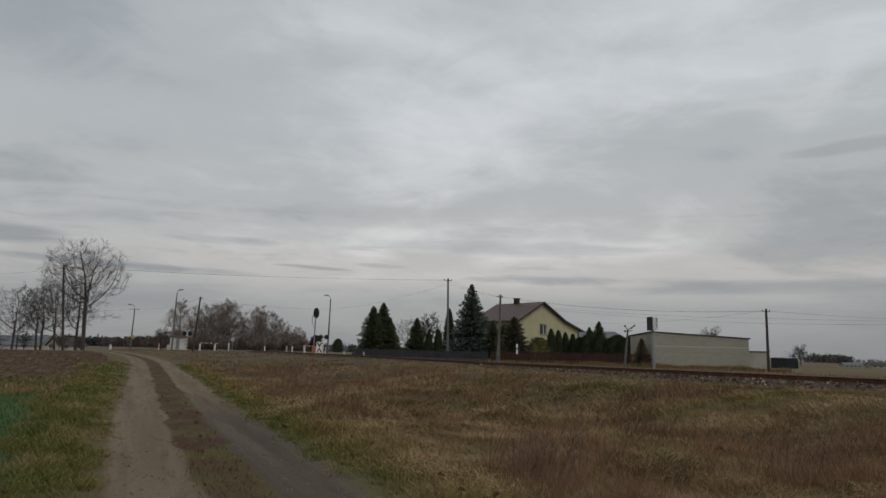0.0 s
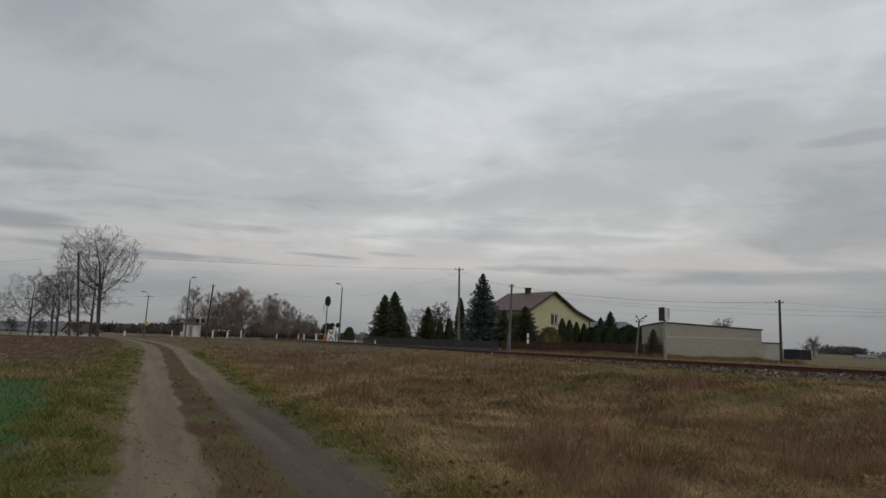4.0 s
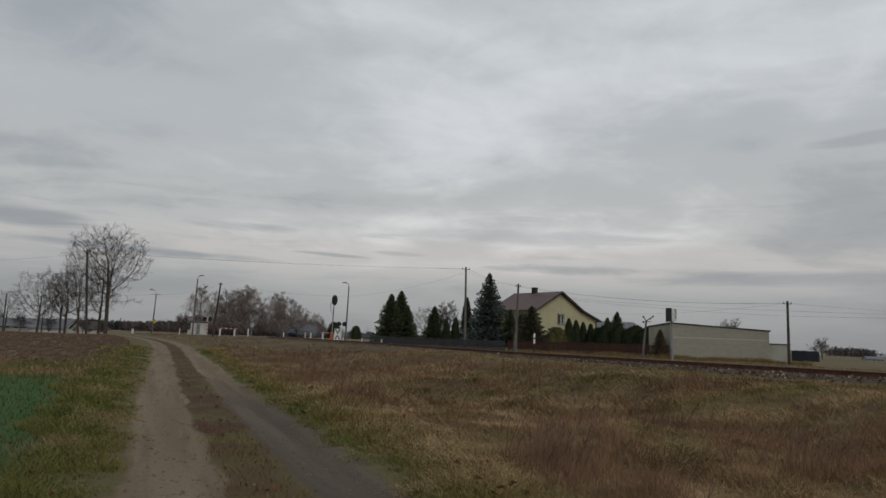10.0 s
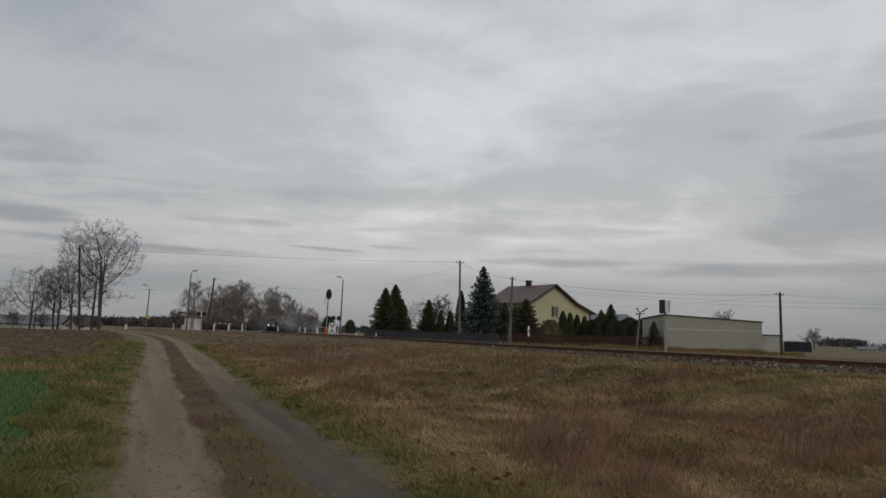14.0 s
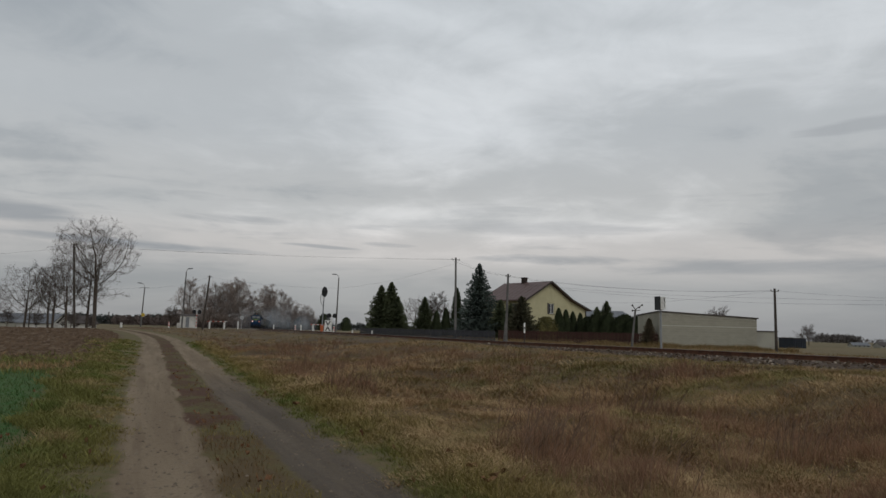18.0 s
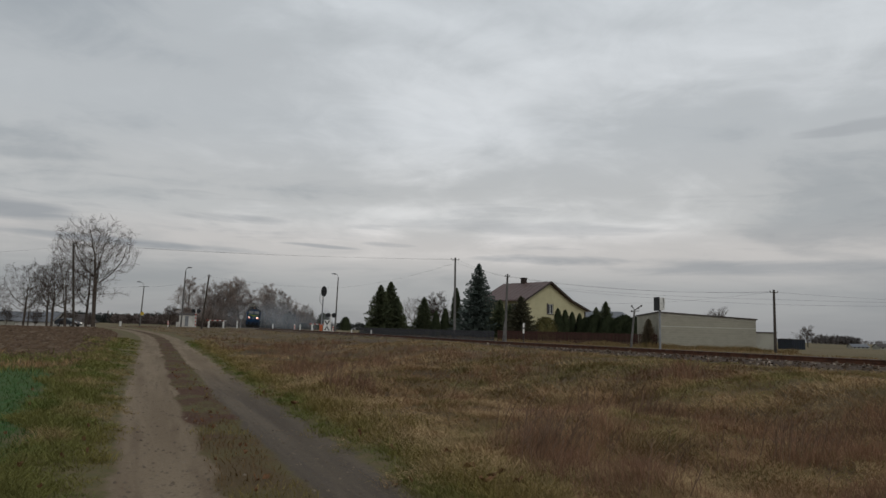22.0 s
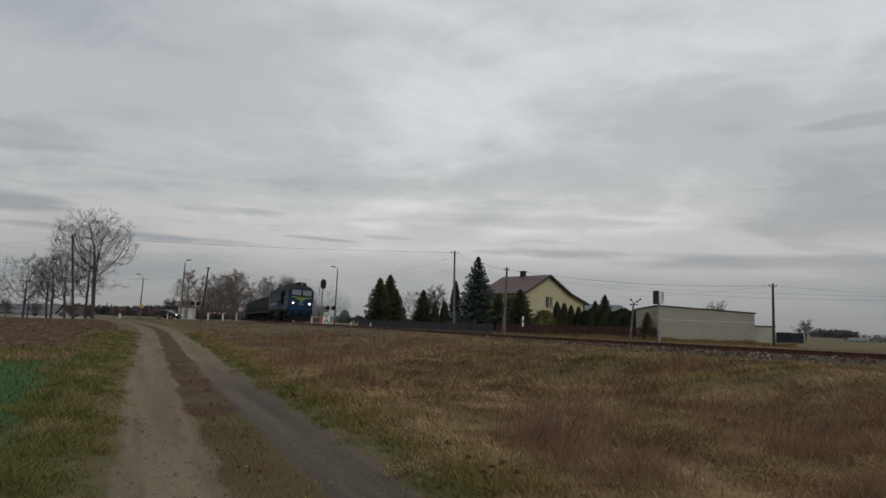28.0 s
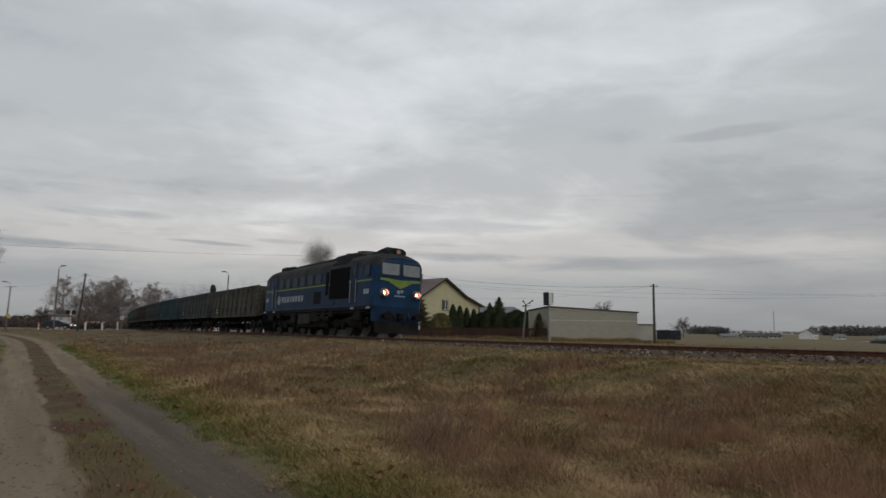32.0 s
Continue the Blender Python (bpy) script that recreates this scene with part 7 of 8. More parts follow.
def meadow_grass(n, per, seed, y0, y1, hs, ws, name, label, shade=1.0):
    """Tufts of four kinds: lodged straw, upright russet weeds, fine olive grass and plain dry grass."""
    X, Y, rng = scatter(n * 2, seed, y0, y1, 1.0, 0.80)
    X = X + 0.05 * Y
    u, lat = road_lat(X, Y), track_lat(X, Y)
    edge = sstep(1.7, 2.5, u + (vnoise(X, Y, 1.2, 31) - 0.5) * 1.2)
    keep = (rng.rand(len(X)) < edge) & ((lat < -2.9) | ((lat < -1.9) & (rng.rand(len(X)) < np.maximum(0.40, sstep(14, 28, Y))))) & (Y < lane_y(X) - 4)
    X, Y, u, lat = X[keep][:n], Y[keep][:n], u[keep][:n], lat[keep][:n]
    n = len(X)
    wide = 1 + Y / 40
    rus = 0.48 * bed(X, Y, WEED_BEDS) + sstep(0.46, 0.64, vnoise(X / wide, Y / wide, 1.5, 21) * 0.6 + vnoise(X, Y, 0.5, 22) * 0.4) * 0.36
    pale = 0.70 * bed(X, Y, STRAW_BEDS) + sstep(0.50, 0.68, vnoise(X / wide, Y / wide, 1.3, 23) * 0.55 + vnoise(X, Y, 0.45, 24) * 0.45) * 0.55
    grn = 0.65 * bed(X, Y, GREEN_BEDS) + sstep(0.50, 0.68, vnoise(X / wide, Y / wide, 1.4, 25) * 0.6 + vnoise(X, Y, 0.5, 26) * 0.4) * 0.5
    grn = grn + sstep(2.5, 1.8, u) * 0.55 + sstep(-7.0, -3.6, lat) * 0.30
    rus = rus * sstep(2.2, 3.4, u) * (1 - 0.7 * sstep(-6, -3.6, lat))
    score = np.stack([np.full(n, 0.46), pale, rus, grn], 1) * rng.uniform(0.1, 1.0, (n, 4))
    kind = score.argmax(1)
    tone = np.stack([TAN, STRAW, RUSSET, OLIVE])[kind]
    alt = np.stack([np.array((0.25, 0.20, 0.095)), TAN, np.array((0.190, 0.108, 0.076)), np.array((0.165, 0.158, 0.062))])[kind]
    f = sstep(0.3, 0.7, vnoise(X, Y, 0.6, 28))[:, None] * rng.uniform(0.2, 0.9, (n, 1))
    c = (tone * (1 - f) + alt * f) * rng.uniform(0.78, 1.2, (n, 1)) * shade
    tall = np.array((0.80, 0.95, 1.25, 0.72))[kind] * (0.45 + 0.95 * vnoise(X, Y, 0.75, 27))
    H = hs * tall * rng.uniform(0.6, 1.35, n) * (0.5 + 0.5 * sstep(1.9, 3.4, u)) * (0.65 + 0.35 * sstep(-3.2, -7, lat))
    spread = (0.05 + 0.09 * rng.rand(n)) * (1 + Y / 25)
    bx, by, k, a = tufts(np.stack([X, Y], 1), per, spread, rng)
    m = len(bx)
    lean = np.array((1.7, 2.3, 0.55, 1.3))[kind][k]
    sag = np.array((0.30, 0.50, 0.02, 0.22))[kind][k]
    way = 3.7 + (vnoise(bx, by, 0.7, 29) - 0.5) * 5.0 + (kind[k] == 2) * rng.uniform(-2.6, 2.6, m)
    return blades(name, label, bx, by, H[k] * rng.uniform(0.5, 1.2, m), ws * np.array((1.0, 1.0, 0.8, 0.9))[kind][k] * rng.uniform(0.6, 1.4, m), c[k] * rng.uniform(0.86, 1.14, (m, 1)), seed + 1, lean, "grass", a, sag, way)


meadow_grass(19000, 19, 101, 4.8, 15.0, 0.215, 0.0056, "meadow_grass", "dry tan and russet meadow tussocks close by", 1.03)
meadow_grass(18000, 11, 103, 14.0, 36.0, 0.24, 0.0115, "meadow_grass", "dry tan and russet meadow tussocks", 0.90)
meadow_grass(9000, 8, 105, 34.0, 110.0, 0.22, 0.030, "meadow_grass", "dry brown meadow grass toward the crossing", 0.76)


def fallen_stems(n, seed):
    """Dry broken stems lying every way over the tussocks."""
    X, Y, rng = scatter(n * 2, seed, 4.8, 26.0, 1.0, 0.8)
    X = X + 0.05 * Y
    u, lat = road_lat(X, Y), track_lat(X, Y)
    keep = (u > 2.0) & (lat < -4.0)
    X, Y = X[keep][:n], Y[keep][:n]
    n = len(X)
    f = rng.rand(n, 1)
    c = (STRAW[None] * 0.95 * f + RUSSET[None] * 0.8 * (1 - f)) * rng.uniform(0.7, 1.2, (n, 1))
    return blades("fallen_stems", "pale broken stems lying over the meadow grass", X, Y, 0.13 * rng.uniform(0.5, 1.3, n), (0.002 + 0.00055 * Y) * rng.uniform(0.7, 1.3, n), c, seed + 1, 1.9, "grass", rng.uniform(0, 6.28, n), 0.35)


fallen_stems(26000, 141)


def far_side_grass(n, seed):
    """Dry grass between the rails and the fences beyond."""
    rng = np.random.RandomState(seed)
    S, lt = rng.uniform(-75, 45, n), 2.6 + 27 * rng.rand(n) ** 1.2
    x, y, th = np.interp(S, TS, TX), np.interp(S, TS, TY), np.interp(S, TS, TT)
    X, Y = x - np.sin(th) * lt, y + np.cos(th) * lt
    keep = ~((X > 21.3) & (X < 34.2) & (Y > 65.7) & (Y < 73.5))
    X, Y = X[keep], Y[keep]
    n = len(X)
    f = sstep(0.2, 0.6, vnoise(X, Y, 5.0, 41))[:, None]
    c = (TAN[None] * 0.85 * f + np.array((0.215, 0.172, 0.082))[None] * (1 - f)) * rng.uniform(0.85, 1.12, (n, 1))
    bx, by, k, a = tufts(np.stack([X, Y], 1), 6, 0.15 + 0.1 * rng.rand(n), rng)
    m = len(bx)
    return blades("lineside_grass", "dry yellowish grass beyond the rails", bx, by, 0.24 * rng.uniform(0.4, 1.3, m), 0.028 * rng.uniform(0.6, 1.5, m), c[k], seed, 0.6, "grass", a)


far_side_grass(9500, 131)


def foot_grass(n, seed):
    """Tall uncut grass along the foot of the shed and the boarded fence."""
    rng = np.random.RandomState(seed)
    t = rng.rand(n)
    X = np.where(t < 0.6, 21.4 + 13.4 * rng.rand(n), 7.2 + 14.2 * rng.rand(n))
    Y = np.where(t < 0.6, 65.8 + 0.06 * (X - 21.4), 77.6 - 0.845 * (X - 7.2)) - 0.15 - 1.6 * rng.rand(n) ** 1.7
    tall = 0.25 + 0.55 * vnoise(X, Y, 1.6, 71)
    f = rng.rand(n, 1)
    c = (TAN[None] * 0.85 * f + OLIVE[None] * 0.8 * (1 - f)) * rng.uniform(0.8, 1.15, (n, 1))
    return blades("foot_grass", "tall uncut dry grass at the foot of shed and fence", X, Y, tall * rng.uniform(0.5, 1.2, n), 0.022 * rng.uniform(0.6, 1.5, n), c, seed + 1, 0.5, "grass", rng.uniform(0, 6.28, n))


foot_grass(9000, 151)


def weeds(n, seed):
    """Tall dead stalks with side twigs standing out of the meadow."""
    rng = random.Random(seed)
    g = Geo()
    for q in range(n):
        b = rng.choice(WEED_BEDS) if q % 3 else None
        y = 5.5 * (40 / 5.5) ** rng.random() if b is None else max(5.5, b[1] + rng.gauss(0, 0.55) * b[3])
        x = rng.uniform(-0.55, 0.85) * y + 1.5 if b is None else b[0] + rng.gauss(0, 0.6) * b[2]
        if float(road_lat(x, y)) < 3.0 or float(track_lat([x], [y])[0]) > -3.5:
            continue
        z = gz(x, y)
        h = rng.uniform(0.3, 0.72) if float(track_lat([x], [y])[0]) < -9 else rng.uniform(0.15, 0.3)
        p = Vector((x, y, z - 0.03))
        d = Vector((rng.uniform(-0.1, 0.55), rng.uniform(-0.3, 0.3), 1)).normalized()
        g.tube(p, p + d * h, 0.004 + y * 0.00018, 0.002 + y * 0.0001, 3, cap=False)
        for k in range(5):
            b = p + d * h * rng.uniform(0.4, 1.0)
            e = (d * 0.6 + Vector((rng.uniform(-1, 1), rng.uniform(-1, 1), 0.3))).normalized()
            g.tube(b, b + e * h * rng.uniform(0.12, 0.3), 0.003 + y * 0.00012, 0.002, 3, cap=False)
    return piece("dead_weed_stalks", g, mat("dead_stalks", (0.19, 0.125, 0.085), (0.12, 0.075, 0.052), 3.0, 0.9, bump=0), "dry brown weed stalks in the meadow", "weeds", kind="stuff")


weeds(620, 5)


def clods(n, seed):
    """Turned clods on the ploughed field."""
    rng = random.Random(seed)
    g = Geo()
    for q in range(n):
        y = 23.5 * (85 / 23.5) ** (rng.random() ** 0.8)
        u = -2.8 - rng.random() ** 1.2 * (y * 0.42 + 3)
        x = float(road_x(y)) + u / 0.917
        z = gz(x, y)
        r = rng.uniform(0.04, 0.11) * (1 + y / 60)
        o = [(x + a * r * rng.uniform(0.6, 1.5), y + b * r * rng.uniform(0.6, 1.4), z + c * r * rng.uniform(0.4, 0.9)) for a, b, c in ((1, 0, 0), (0.4, 1, 0.2), (-1, 0.3, 0), (-0.2, -1, 0), (0.5, 0, 1), (-0.5, 0.1, 0.9))]
        g.add(o, [(0, 1, 4), (1, 5, 4), (1, 2, 5), (2, 3, 5), (3, 4, 5), (3, 0, 4)])
    return piece("soil_clods", g, mat("turned_soil", (0.140, 0.095, 0.062), (0.082, 0.053, 0.036), 1.2, 0.95, 0, 0.5), "rough brown clods of ploughed soil", "soil", kind="stuff")


clods(7000, 15)


def verge_grass(n, seed, y0, y1, name, label, cols, hs, ws, test):
    X, Y, rng = scatter(n * 4, seed, y0, y1, 1.0, 0.75)
    X = X - 0.2 * Y
    u = road_lat(X, Y)
    w_ = test(u, X, Y)
    keep = rng.rand(len(X)) < w_
    X, Y = X[keep][:n], Y[keep][:n]
    n = len(X)
    f = np.clip(vnoise(X, Y, 0.9, 33) * 0.5 + vnoise(X, Y, 2.6, 34) * 0.5, 0, 1)
    f = sstep(0.30, 0.55, f)[:, None]
    c = (cols[0][None] * f + cols[1][None] * (1 - f)) * rng.uniform(0.7, 1.3, (n, 1))
    return blades(name, label, X, Y, hs * rng.uniform(0.4, 1.4, n), ws * (0.5 + Y / 20) * rng.uniform(0.6, 1.4, n), c, seed + 1, 0.7, "grass", rng.uniform(0, 6.28, n))


def verge_tussocks(n, per, seed, y0, y1, ws, label):
    """Tufted olive, green and yellowed grass along both edges of the road."""
    X, Y, rng = scatter(n * 6, seed, y0, y1, 1.0, 0.75)
    X = X - 0.15 * Y
    u = road_lat(X, Y)
    wv = (vnoise(X, Y, 0.8, 51) - 0.5) * 0.5
    w_ = sstep(-1.95 - 0.055 * Y, -1.55 - 0.055 * Y, u + (vnoise(X, Y, 1.5, 57) - 0.5) * 0.9) * sstep(-0.95, -1.3, u + wv) + sstep(1.45, 1.75, u + wv * 0.6) * sstep(3.6, 2.2, u)
    keep = rng.rand(len(X)) < w_
    X, Y, u = X[keep][:n], Y[keep][:n], u[keep][:n]
    n = len(X)
    f1 = sstep(0.50, 0.70, vnoise(X, Y, 1.3, 52) * 0.6 + vnoise(X, Y, 0.45, 53) * 0.4)
    f2 = sstep(0.50, 0.70, vnoise(X, Y, 1.0, 54) * 0.6 + vnoise(X, Y, 0.4, 55) * 0.4)
    green, olive, straw = np.array((0.122, 0.156, 0.042)), np.array((0.212, 0.170, 0.056)), np.array((0.34, 0.25, 0.125))
    by_rut, left = sstep(1.35, 1.6, u) * sstep(2.15, 1.75, u), sstep(-1.0, -1.6, u)
    f1 = np.maximum(f1 * (1 - 0.75 * sstep(1.8, 2.4, u)), np.maximum(by_rut * 0.75, left * 0.6))
    f2 = np.maximum(f2 * (1 - 0.7 * by_rut), 0.7 * sstep(1.9, 2.6, u)) + left * 0.12
    c = olive[None] * (1 - f1[:, None]) + green[None] * f1[:, None]
    f2 = (f2 * (0.4 + 0.6 * rng.rand(n)))[:, None]
    c = (c * (1 - f2) + straw[None] * f2) * rng.uniform(0.75, 1.25, (n, 1))
    edge = 0.45 + 0.55 * sstep(-1.3, -2.1, u) + 0.45 * sstep(1.6, 2.3, u)
    H = 0.17 * edge * (0.5 + 0.9 * vnoise(X, Y, 0.9, 56)) * rng.uniform(0.6, 1.4, n)
    bx, by, k, a = tufts(np.stack([X, Y], 1), per, 0.03 + 0.05 * rng.rand(n), rng)
    m = len(bx)
    return blades("verge_grass", label, bx, by, H[k] * rng.uniform(0.5, 1.2, m), ws * (0.5 + by / 14) * rng.uniform(0.6, 1.4, m), c[k] * rng.uniform(0.8, 1.2, (m, 1)), seed + 1, 0.9, "grass", a)


verge_tussocks(23000, 9, 111, 4.5, 48.0, 0.0075, "tufted yellow-green grass on the road verges")
verge_grass(34000, 113, 4.5, 40.0, "median_grass", "short grass and brown litter between the ruts", (np.array((0.205, 0.165, 0.060)), np.array((0.150, 0.096, 0.048))), 0.09, 0.010,
            lambda u, X, Y: sstep(0.42, 0.28, np.abs(u - 0.27 + (vnoise(X, Y, 0.5, 58) - 0.5) * 0.25)) * (0.12 + 0.88 * np.maximum(sstep(0.45, 0.6, vnoise(X, Y, 1.4, 59)), 0.75 * sstep(12.5, 8.5, Y))) * (1 - 0.6 * sstep(10, 18, Y)))
verge_grass(40000, 115, 4.8, 24.0, "young_crop", "young green winter crop in rows", (np.array((0.058, 0.112, 0.034)), np.array((0.084, 0.108, 0.040))), 0.10, 0.010,
            lambda u, X, Y: sstep(-1.55 - 0.055 * Y, -2.05 - 0.055 * Y, u + (vnoise(X, Y, 1.5, 57) - 0.5) * 0.9) * sstep(22, 19.5, Y) * (0.35 + 0.65 * (np.sin(u * 42) > 0)))
verge_grass(16000, 117, 17.0, 34.0, "field_edge_grass", "tangled dry grass between crop and ploughed soil", (TAN * 0.9, np.array((0.150, 0.165, 0.050))), 0.22, 0.012,
            lambda u, X, Y: sstep(-2.4, -3.2, u) * sstep(17.5, 20, Y) * sstep(28, 24, Y))


# ---- the waiting car ----
M_CARP = mat("dark_car_paint", (0.030, 0.036, 0.046), (0.024, 0.029, 0.037), 2.0, 0.3, 0.2, 0.02)
M_TYRE = mat("tyre_rubber", (0.018, 0.018, 0.018), None, 8.0, 0.9)
M_RIM = mat("alloy_rim", (0.35, 0.35, 0.36), None, 6.0, 0.35, 0.8)
M_CARGL = mat("car_glass", (0.10, 0.125, 0.135), None, 2.0, 0.05, 0, 0)
M_CARL = mat("car_headlight_glow", (1.0, 0.95, 0.85), None, 1.0, 0.2, 0, 0, emit=1.6)
M_TAIL = mat("tail_light", (0.30, 0.02, 0.015), None, 2.0, 0.3)


def build_car():
    c = thing("hatchback_car", "dark blue-grey hatchback waiting at the level crossing", "car")
    prof = [(-2.05, 0.35), (-2.12, 0.75), (-2.02, 1.0), (-1.55, 1.42), (-0.7, 1.50), (0.15, 1.46), (0.98, 1.02), (1.75, 0.86), (2.08, 0.66), (2.10, 0.35)]
    g = Geo()

    def ring(y, k):
        return [(x, y, 0.35 + (z - 0.35) * (k if z > 1.0 else 1)) for x, z in prof]
    g.loft([ring(-0.72, 0.95), ring(-0.86, 0.80), ring(-0.86, 0.62)][::-1] + [ring(0.72, 0.95), ring(0.86, 0.80), ring(0.86, 0.62)])
    part("body", g, M_CARP, c)
    for sd in (-1, 1):
        g = Geo()
        y = sd * 0.855
        g.add([(-1.50, y * 0.985, 1.02), (0.80, y * 0.985, 1.0), (0.15, sd * 0.78, 1.36), (-1.20, sd * 0.78, 1.36)], [(0, 1, 2, 3)])
        part("side_glass", g, M_CARGL, c)
        for wx in (-1.28, 1.28):
            w = part("wheel", Geo().tube((wx, sd * 0.70, 0.31), (wx, sd * 0.89, 0.31), 0.31, 0.31, 18), M_TYRE, c)
            part("rim", Geo().tube((wx, sd * 0.88, 0.31), (wx, sd * 0.90, 0.31), 0.20, 0.19, 14), M_RIM, w)
        part("headlight", Geo().box(1.96, 2.10, sd * 0.62 - 0.16, sd * 0.62 + 0.16, 0.60, 0.74, 0.03), M_CARL, c, "lit headlight")
        part("tail_light", Geo().box(-2.14, -2.02, sd * 0.68 - 0.12, sd * 0.68 + 0.12, 0.78, 1.0, 0.02), M_TAIL, c)
        part("mirror", Geo().box(0.55, 0.70, sd * 0.95 - 0.08, sd * 0.95 + 0.08, 0.98, 1.1, 0.03), M_CARP, c)
    g = Geo()
    g.add([(0.94, -0.70, 1.06), (0.94, 0.70, 1.06), (0.20, 0.64, 1.46), (0.20, -0.64, 1.46)], [(0, 1, 2, 3)])
    part("windscreen", g, M_CARGL, c)
    g = Geo()
    g.add([(-2.0, 0.66, 1.05), (-2.0, -0.66, 1.05), (-1.60, -0.62, 1.41), (-1.60, 0.62, 1.41)], [(0, 1, 2, 3)])
    part("rear_window", g, M_CARGL, c)
    part("front_bumper", Geo().box(1.98, 2.16, -0.80, 0.80, 0.28, 0.52, 0.05), M_CARP, c)
    return c


car = build_car()
CAR_X = ((0, -172.0), (8, -131.0), (16, -92.5), (18, -82.5), (20, -73.2), (22, -64.6), (23, -61.0), (24, -57.6), (25, -53.9), (26, -50.4), (27, -47.2), (28, -44.6), (28.8, -43.0), (29.5, -42.0), (30.2, -41.45), (32, -41.4))


def move_car():
    rows = []
    for t, x in CAR_X:
        y = float(lane_y(x)) - 0.6
        y2 = float(lane_y(x + 3)) - 0.6
        rows.append((t, pose(x, y, gz(x, y) + 0.02, 0, 0, math.degrees(math.atan2(y2 - y, 3.0)))))
    walk(car, rows)


# ---- exhaust smoke: soft drifting puffs ----


def smoke_material(name, color, dens):
    m = bpy.data.materials.new(name)
    m.use_nodes = True
    nt = m.node_tree
    nt.nodes.clear()
    at = nt.nodes.new("ShaderNodeAttribute")
    at.attribute_name = "soft"
    noi = nt.nodes.new("ShaderNodeTexNoise")
    noi.inputs["Scale"].default_value, noi.inputs["Detail"].default_value = 1.3, 4
    tc = nt.nodes.new("ShaderNodeTexCoord")
    nt.links.new(tc.outputs["Object"], noi.inputs["Vector"])
    mp = nt.nodes.new("ShaderNodeMapRange")
    mp.inputs[1].default_value, mp.inputs[2].default_value, mp.inputs[3].default_value, mp.inputs[4].default_value = 0.35, 0.65, 0.4, 1.3
    nt.links.new(noi.outputs["Fac"], mp.inputs[0])
    a = nt.nodes.new("ShaderNodeMath")
    a.operation = "MULTIPLY"
    nt.links.new(at.outputs["Fac"], a.inputs[0])
    nt.links.new(mp.outputs[0], a.inputs[1])
    b = nt.nodes.new("ShaderNodeMath")
    b.operation, b.use_clamp = "MULTIPLY", True
    nt.links.new(a.outputs[0], b.inputs[0])
    b.inputs[1].default_value = dens
    df, tr, mx = nt.nodes.new("ShaderNodeBsdfDiffuse"), nt.nodes.new("ShaderNodeBsdfTransparent"), nt.nodes.new("ShaderNodeMixShader")
    df.inputs[0].default_value = (*color, 1)
    nt.links.new(b.outputs[0], mx.inputs[0])
    nt.links.new(tr.outputs[0], mx.inputs[1])
    tl, half = nt.nodes.new("ShaderNodeBsdfTranslucent"), nt.nodes.new("ShaderNodeMixShader")
    tl.inputs[0].default_value = (*color, 1)
    nt.links.new(df.outputs[0], half.inputs[1])
    nt.links.new(tl.outputs[0], half.inputs[2])
    nt.links.new(half.outputs[0], mx.inputs[2])
    nt.links.new(mx.outputs[0], nt.nodes.new("ShaderNodeOutputMaterial").inputs[0])
    return m


M_SMOKE = smoke_material("dark_exhaust", (0.30, 0.275, 0.24), 0.55)
M_HAZE = smoke_material("hanging_smoke", (0.36, 0.38, 0.41), 0.32)


def puff_mesh(seed, n, spread, size, material):
    """Soft-edged upright flakes of smoke scattered round a centre."""
    rng = np.random.RandomState(seed)
    V, F, S = [], [], []
    for k in range(n):
        c = rng.normal(0, 1, 3) * np.array(spread) * 0.5
        q0 = rng.uniform(-1.6, 0.2)
        nrm = np.array([math.cos(q0), math.sin(q0), rng.uniform(-0.3, 0.3)])
        nrm /= np.linalg.norm(nrm)
        a = np.cross(nrm, (0.0, 0.0, 1.0))
        a /= np.linalg.norm(a)
        b = np.cross(nrm, a)
        r = size * rng.uniform(0.7, 1.3)
        i = len(V)
        V.append(c)
        S.append(1.0)
        for f in (0.33, 0.66, 1.0):
            for j in range(14):
                q = 2 * math.pi * j / 14
                wob = 1 + 0.16 * math.sin(3 * q + k) * f
                V.append(c + (a * math.cos(q) + b * math.sin(q)) * r * f * wob)
                S.append((1 - f * f) ** 2)
        F += [(i, i + 1 + j, i + 1 + (j + 1) % 14) for j in range(14)]
        for h in (0, 1):
            o = i + 1 + 14 * h
            for j in range(14):
                j2 = (j + 1) % 14
                F += [(o + j, o + 14 + j, o + 14 + j2), (o + j, o + 14 + j2, o + j2)]
    me = ribbon_mesh("smoke_puff", V, F, material, True)
    me.attributes.new("soft", "FLOAT", "POINT").data.foreach_set("value", np.array(S, np.float32))
    return me


PLUME = []
for k, (off, lat, z, sp, n, sz) in enumerate(((-9.8, 0.0, 4.72, (0.9, 0.6, 0.3), 2, 0.9), (-10.4, 0.1, 4.9, (1.5, 0.9, 0.4), 4, 1.1), (-11.8, 0.5, 5.0, (1.8, 1.0, 0.4), 2, 1.15))):
    ob = piece("smoke_puff", puff_mesh(60 + k, n, sp, sz, M_SMOKE), None, "small dark puff of diesel exhaust above the roof", "smoke", group="exhaust smoke")
    PLUME.append((ob, off, lat, z))
HAZE = []
for k in range(9):
    ob = piece("smoke_haze", puff_mesh(80 + k, 4, (20, 9, 1.6), 4.6, M_HAZE), None, "thin grey smoke hanging beside the line", "smoke", group="hanging smoke")
    HAZE.append((ob, 16 + 15.0 * k, 5.0 + 3 * (k % 3), 2.2 + 0.7 * (k % 2)))


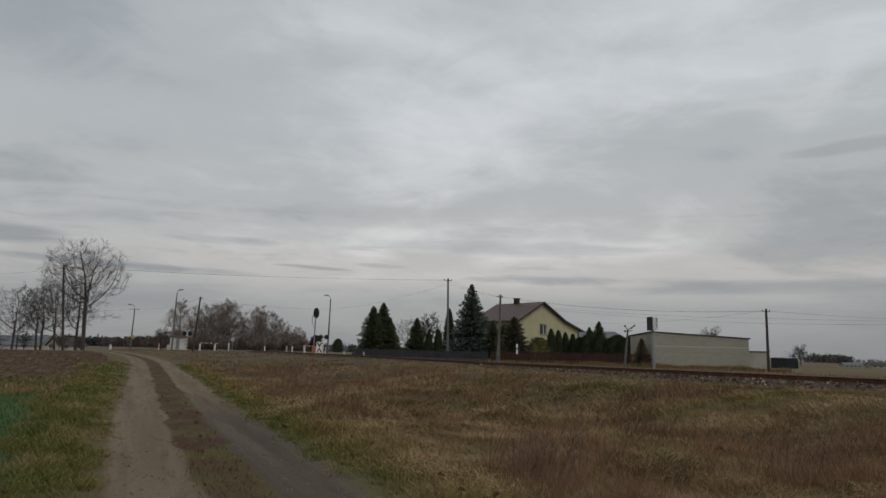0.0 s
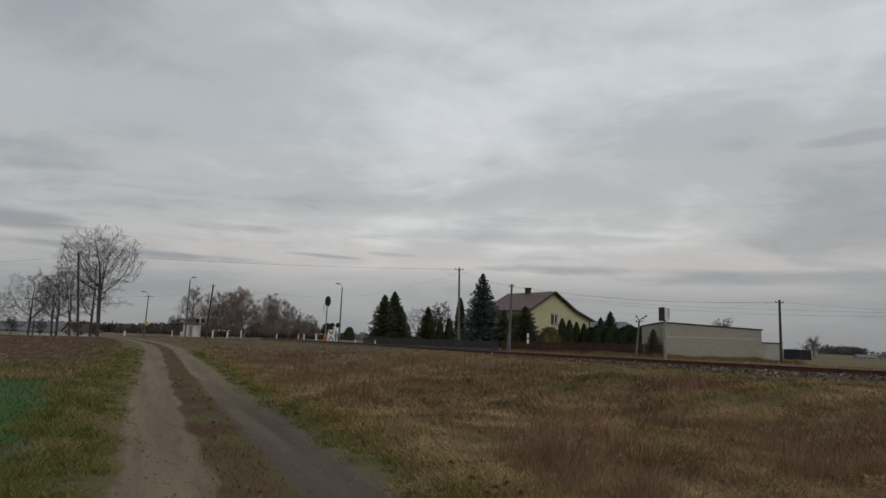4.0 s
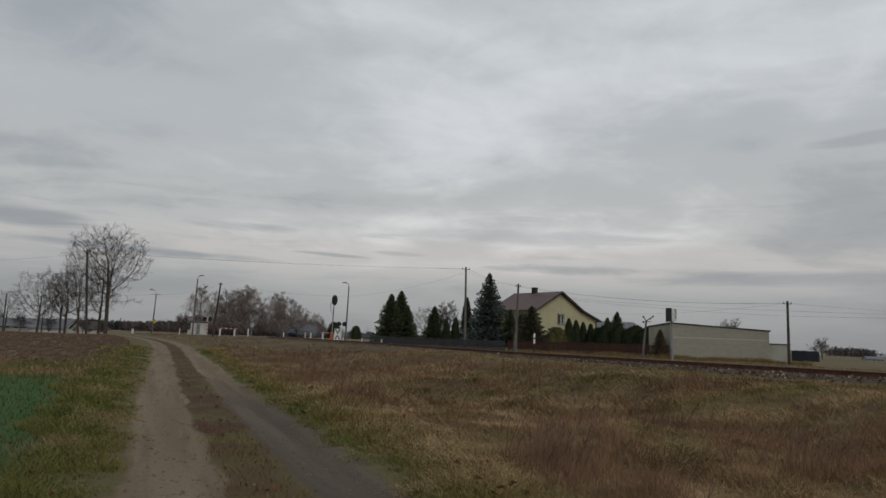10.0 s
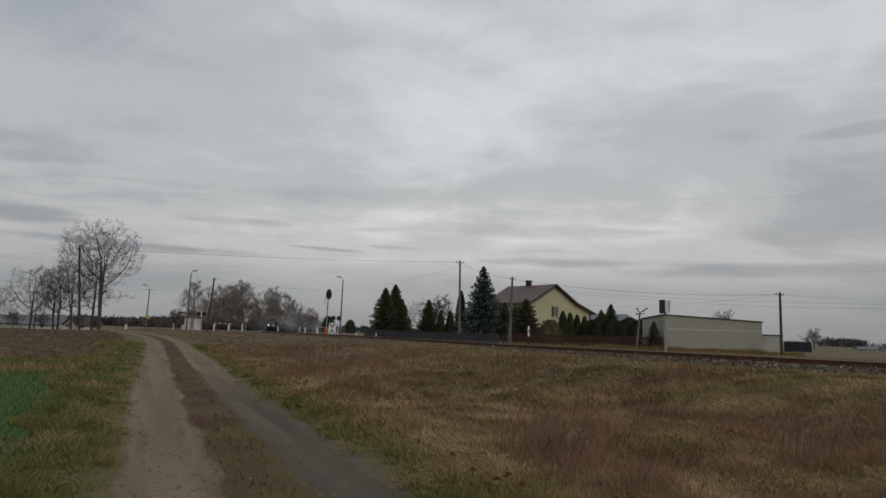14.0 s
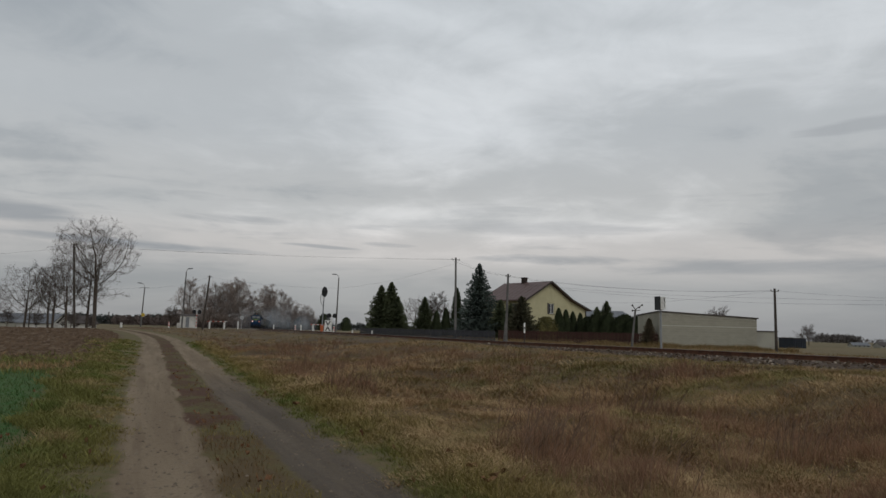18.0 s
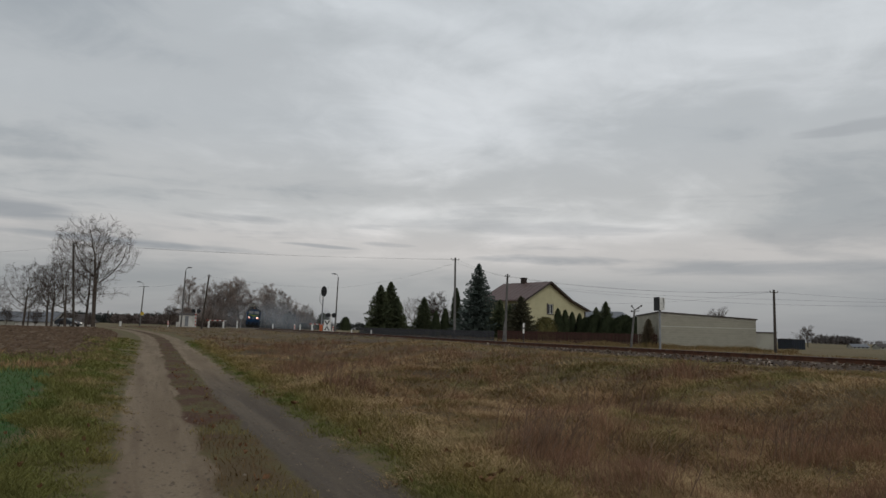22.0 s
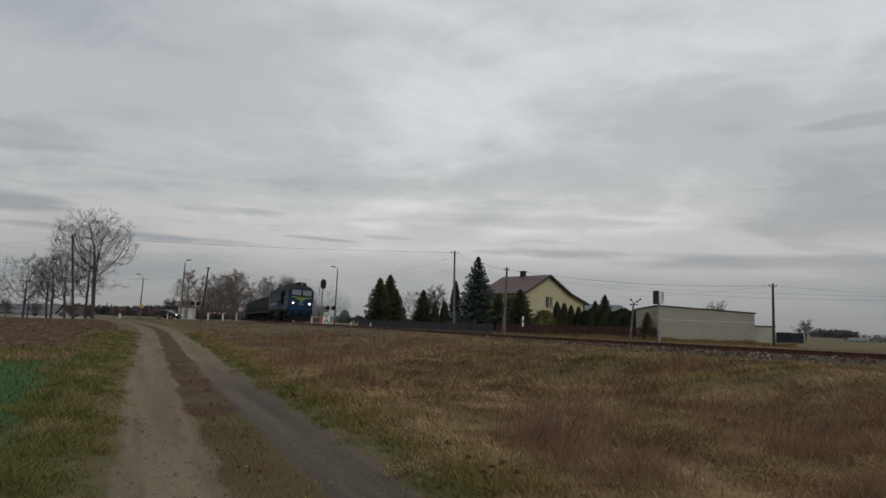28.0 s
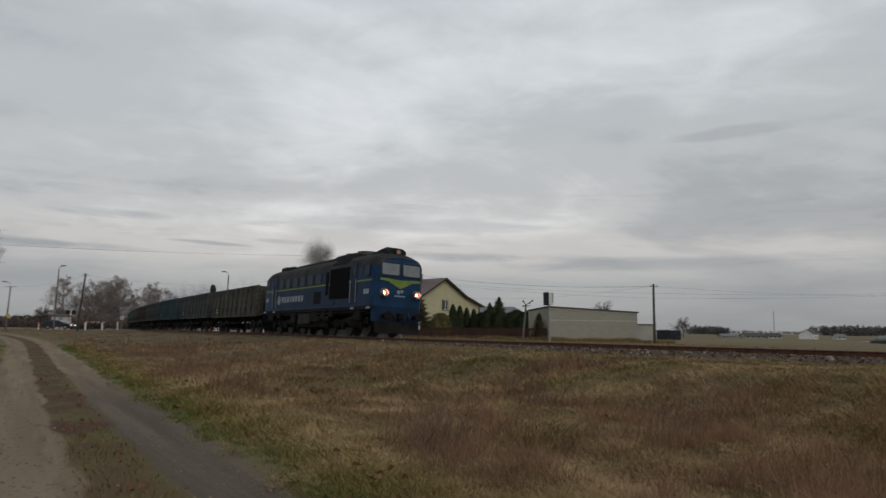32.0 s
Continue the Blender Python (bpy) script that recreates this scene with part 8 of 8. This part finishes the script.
def move_smoke():
    for ob, off, lat, z in PLUME:
        rows = []
        for t in TIMES:
            p, th = on_track(train_s(t) + off, lat, z)
            rows.append((t, Matrix.Translation(p) @ Matrix.Rotation(th, 4, "Z")))
        walk(ob, rows)
    for ob, off, lat, z in HAZE:
        rows = []
        for t in TIMES[::2]:
            late = max(0.0, t - 22.0)
            s = train_s(t) if t < 22 else train_s(22.0) + 40 * (1 - math.exp(-late / 4.0))
            p, th = on_track(s - off, lat + late * 0.9, z + late * 0.22)
            rows.append((t, Matrix.Translation(p) @ Matrix.Rotation(th, 4, "Z")))
        walk(ob, rows)


# ---- fallen leaves and stones by the road ----
M_LEAF = mat("fallen_leaf", (0.19, 0.100, 0.052), (0.11, 0.060, 0.034), 9.0, 0.8)


def leaf_geo(g, x, y, r, seed, lift_=0.03):
    rng = random.Random(seed)
    z = gz(x, y) + lift_
    a = rng.uniform(0, 6.28)
    pts = []
    for j in range(9):
        q = 2 * math.pi * j / 9
        k = r * (1.0 if j % 2 else 0.62) * rng.uniform(0.8, 1.15)
        pts.append((x + math.cos(a + q) * k, y + math.sin(a + q) * k * 0.8, z + rng.uniform(0.0, 0.07)))
    g.add([(x, y, z)] + pts, [(0, 1 + j, 1 + (j + 1) % 9) for j in range(9)])


for k, (x, y, r) in enumerate(((-2.55, 12.9, 0.10), (0.42, 7.45, 0.065), (0.62, 7.0, 0.07), (0.74, 7.15, 0.065), (0.55, 6.85, 0.08), (0.85, 6.8, 0.06), (0.2, 8.1, 0.06), (2.35, 7.0, 0.06), (-3.9, 11.5, 0.07), (4.3, 10.2, 0.07))):
    g = Geo()
    leaf_geo(g, x, y, r, k, 0.07)
    piece("fallen_leaf", g, M_LEAF, "curled brown fallen leaf in the grass", "leaf", group="fallen leaves")
g = Geo()
rl = random.Random(9)
for k in range(90):
    yy = 4.5 * (26 / 4.5) ** rl.random()
    uu = rl.choice((rl.uniform(-0.1, 0.6), rl.uniform(1.6, 2.8), rl.uniform(-2.8, -1.3)))
    leaf_geo(g, float(road_x(yy)) + uu / 0.917, yy, rl.uniform(0.02, 0.045), 100 + k)
piece("leaf_litter", g, M_LEAF, "scattered brown leaf litter along the ruts", "leaves", kind="stuff")
g = Geo()
for k in range(1300):
    yy = 4.5 * (30 / 4.5) ** rl.random()
    uu = rl.choice((-0.6, 1.09)) + rl.gauss(0, 0.33)
    x = float(road_x(yy)) + uu / 0.917
    z = gz(x, yy)
    r = rl.uniform(0.008, 0.028)
    o = [(x + a * r * rl.uniform(0.7, 1.3), yy + b * r * rl.uniform(0.7, 1.3), z + c * r * 0.8) for a, b, c in ((1, 0, 0), (0, 1, 0), (-1, 0, 0), (0, -1, 0), (0, 0, 1))]
    g.add(o, [(0, 1, 4), (1, 2, 4), (2, 3, 4), (3, 0, 4)])
piece("road_pebbles", g, M_STONE, "small grey pebbles pressed into the wheel ruts", "pebbles", kind="stuff")


def motions():
    move_train()
    move_car()
    move_smoke()


motions()
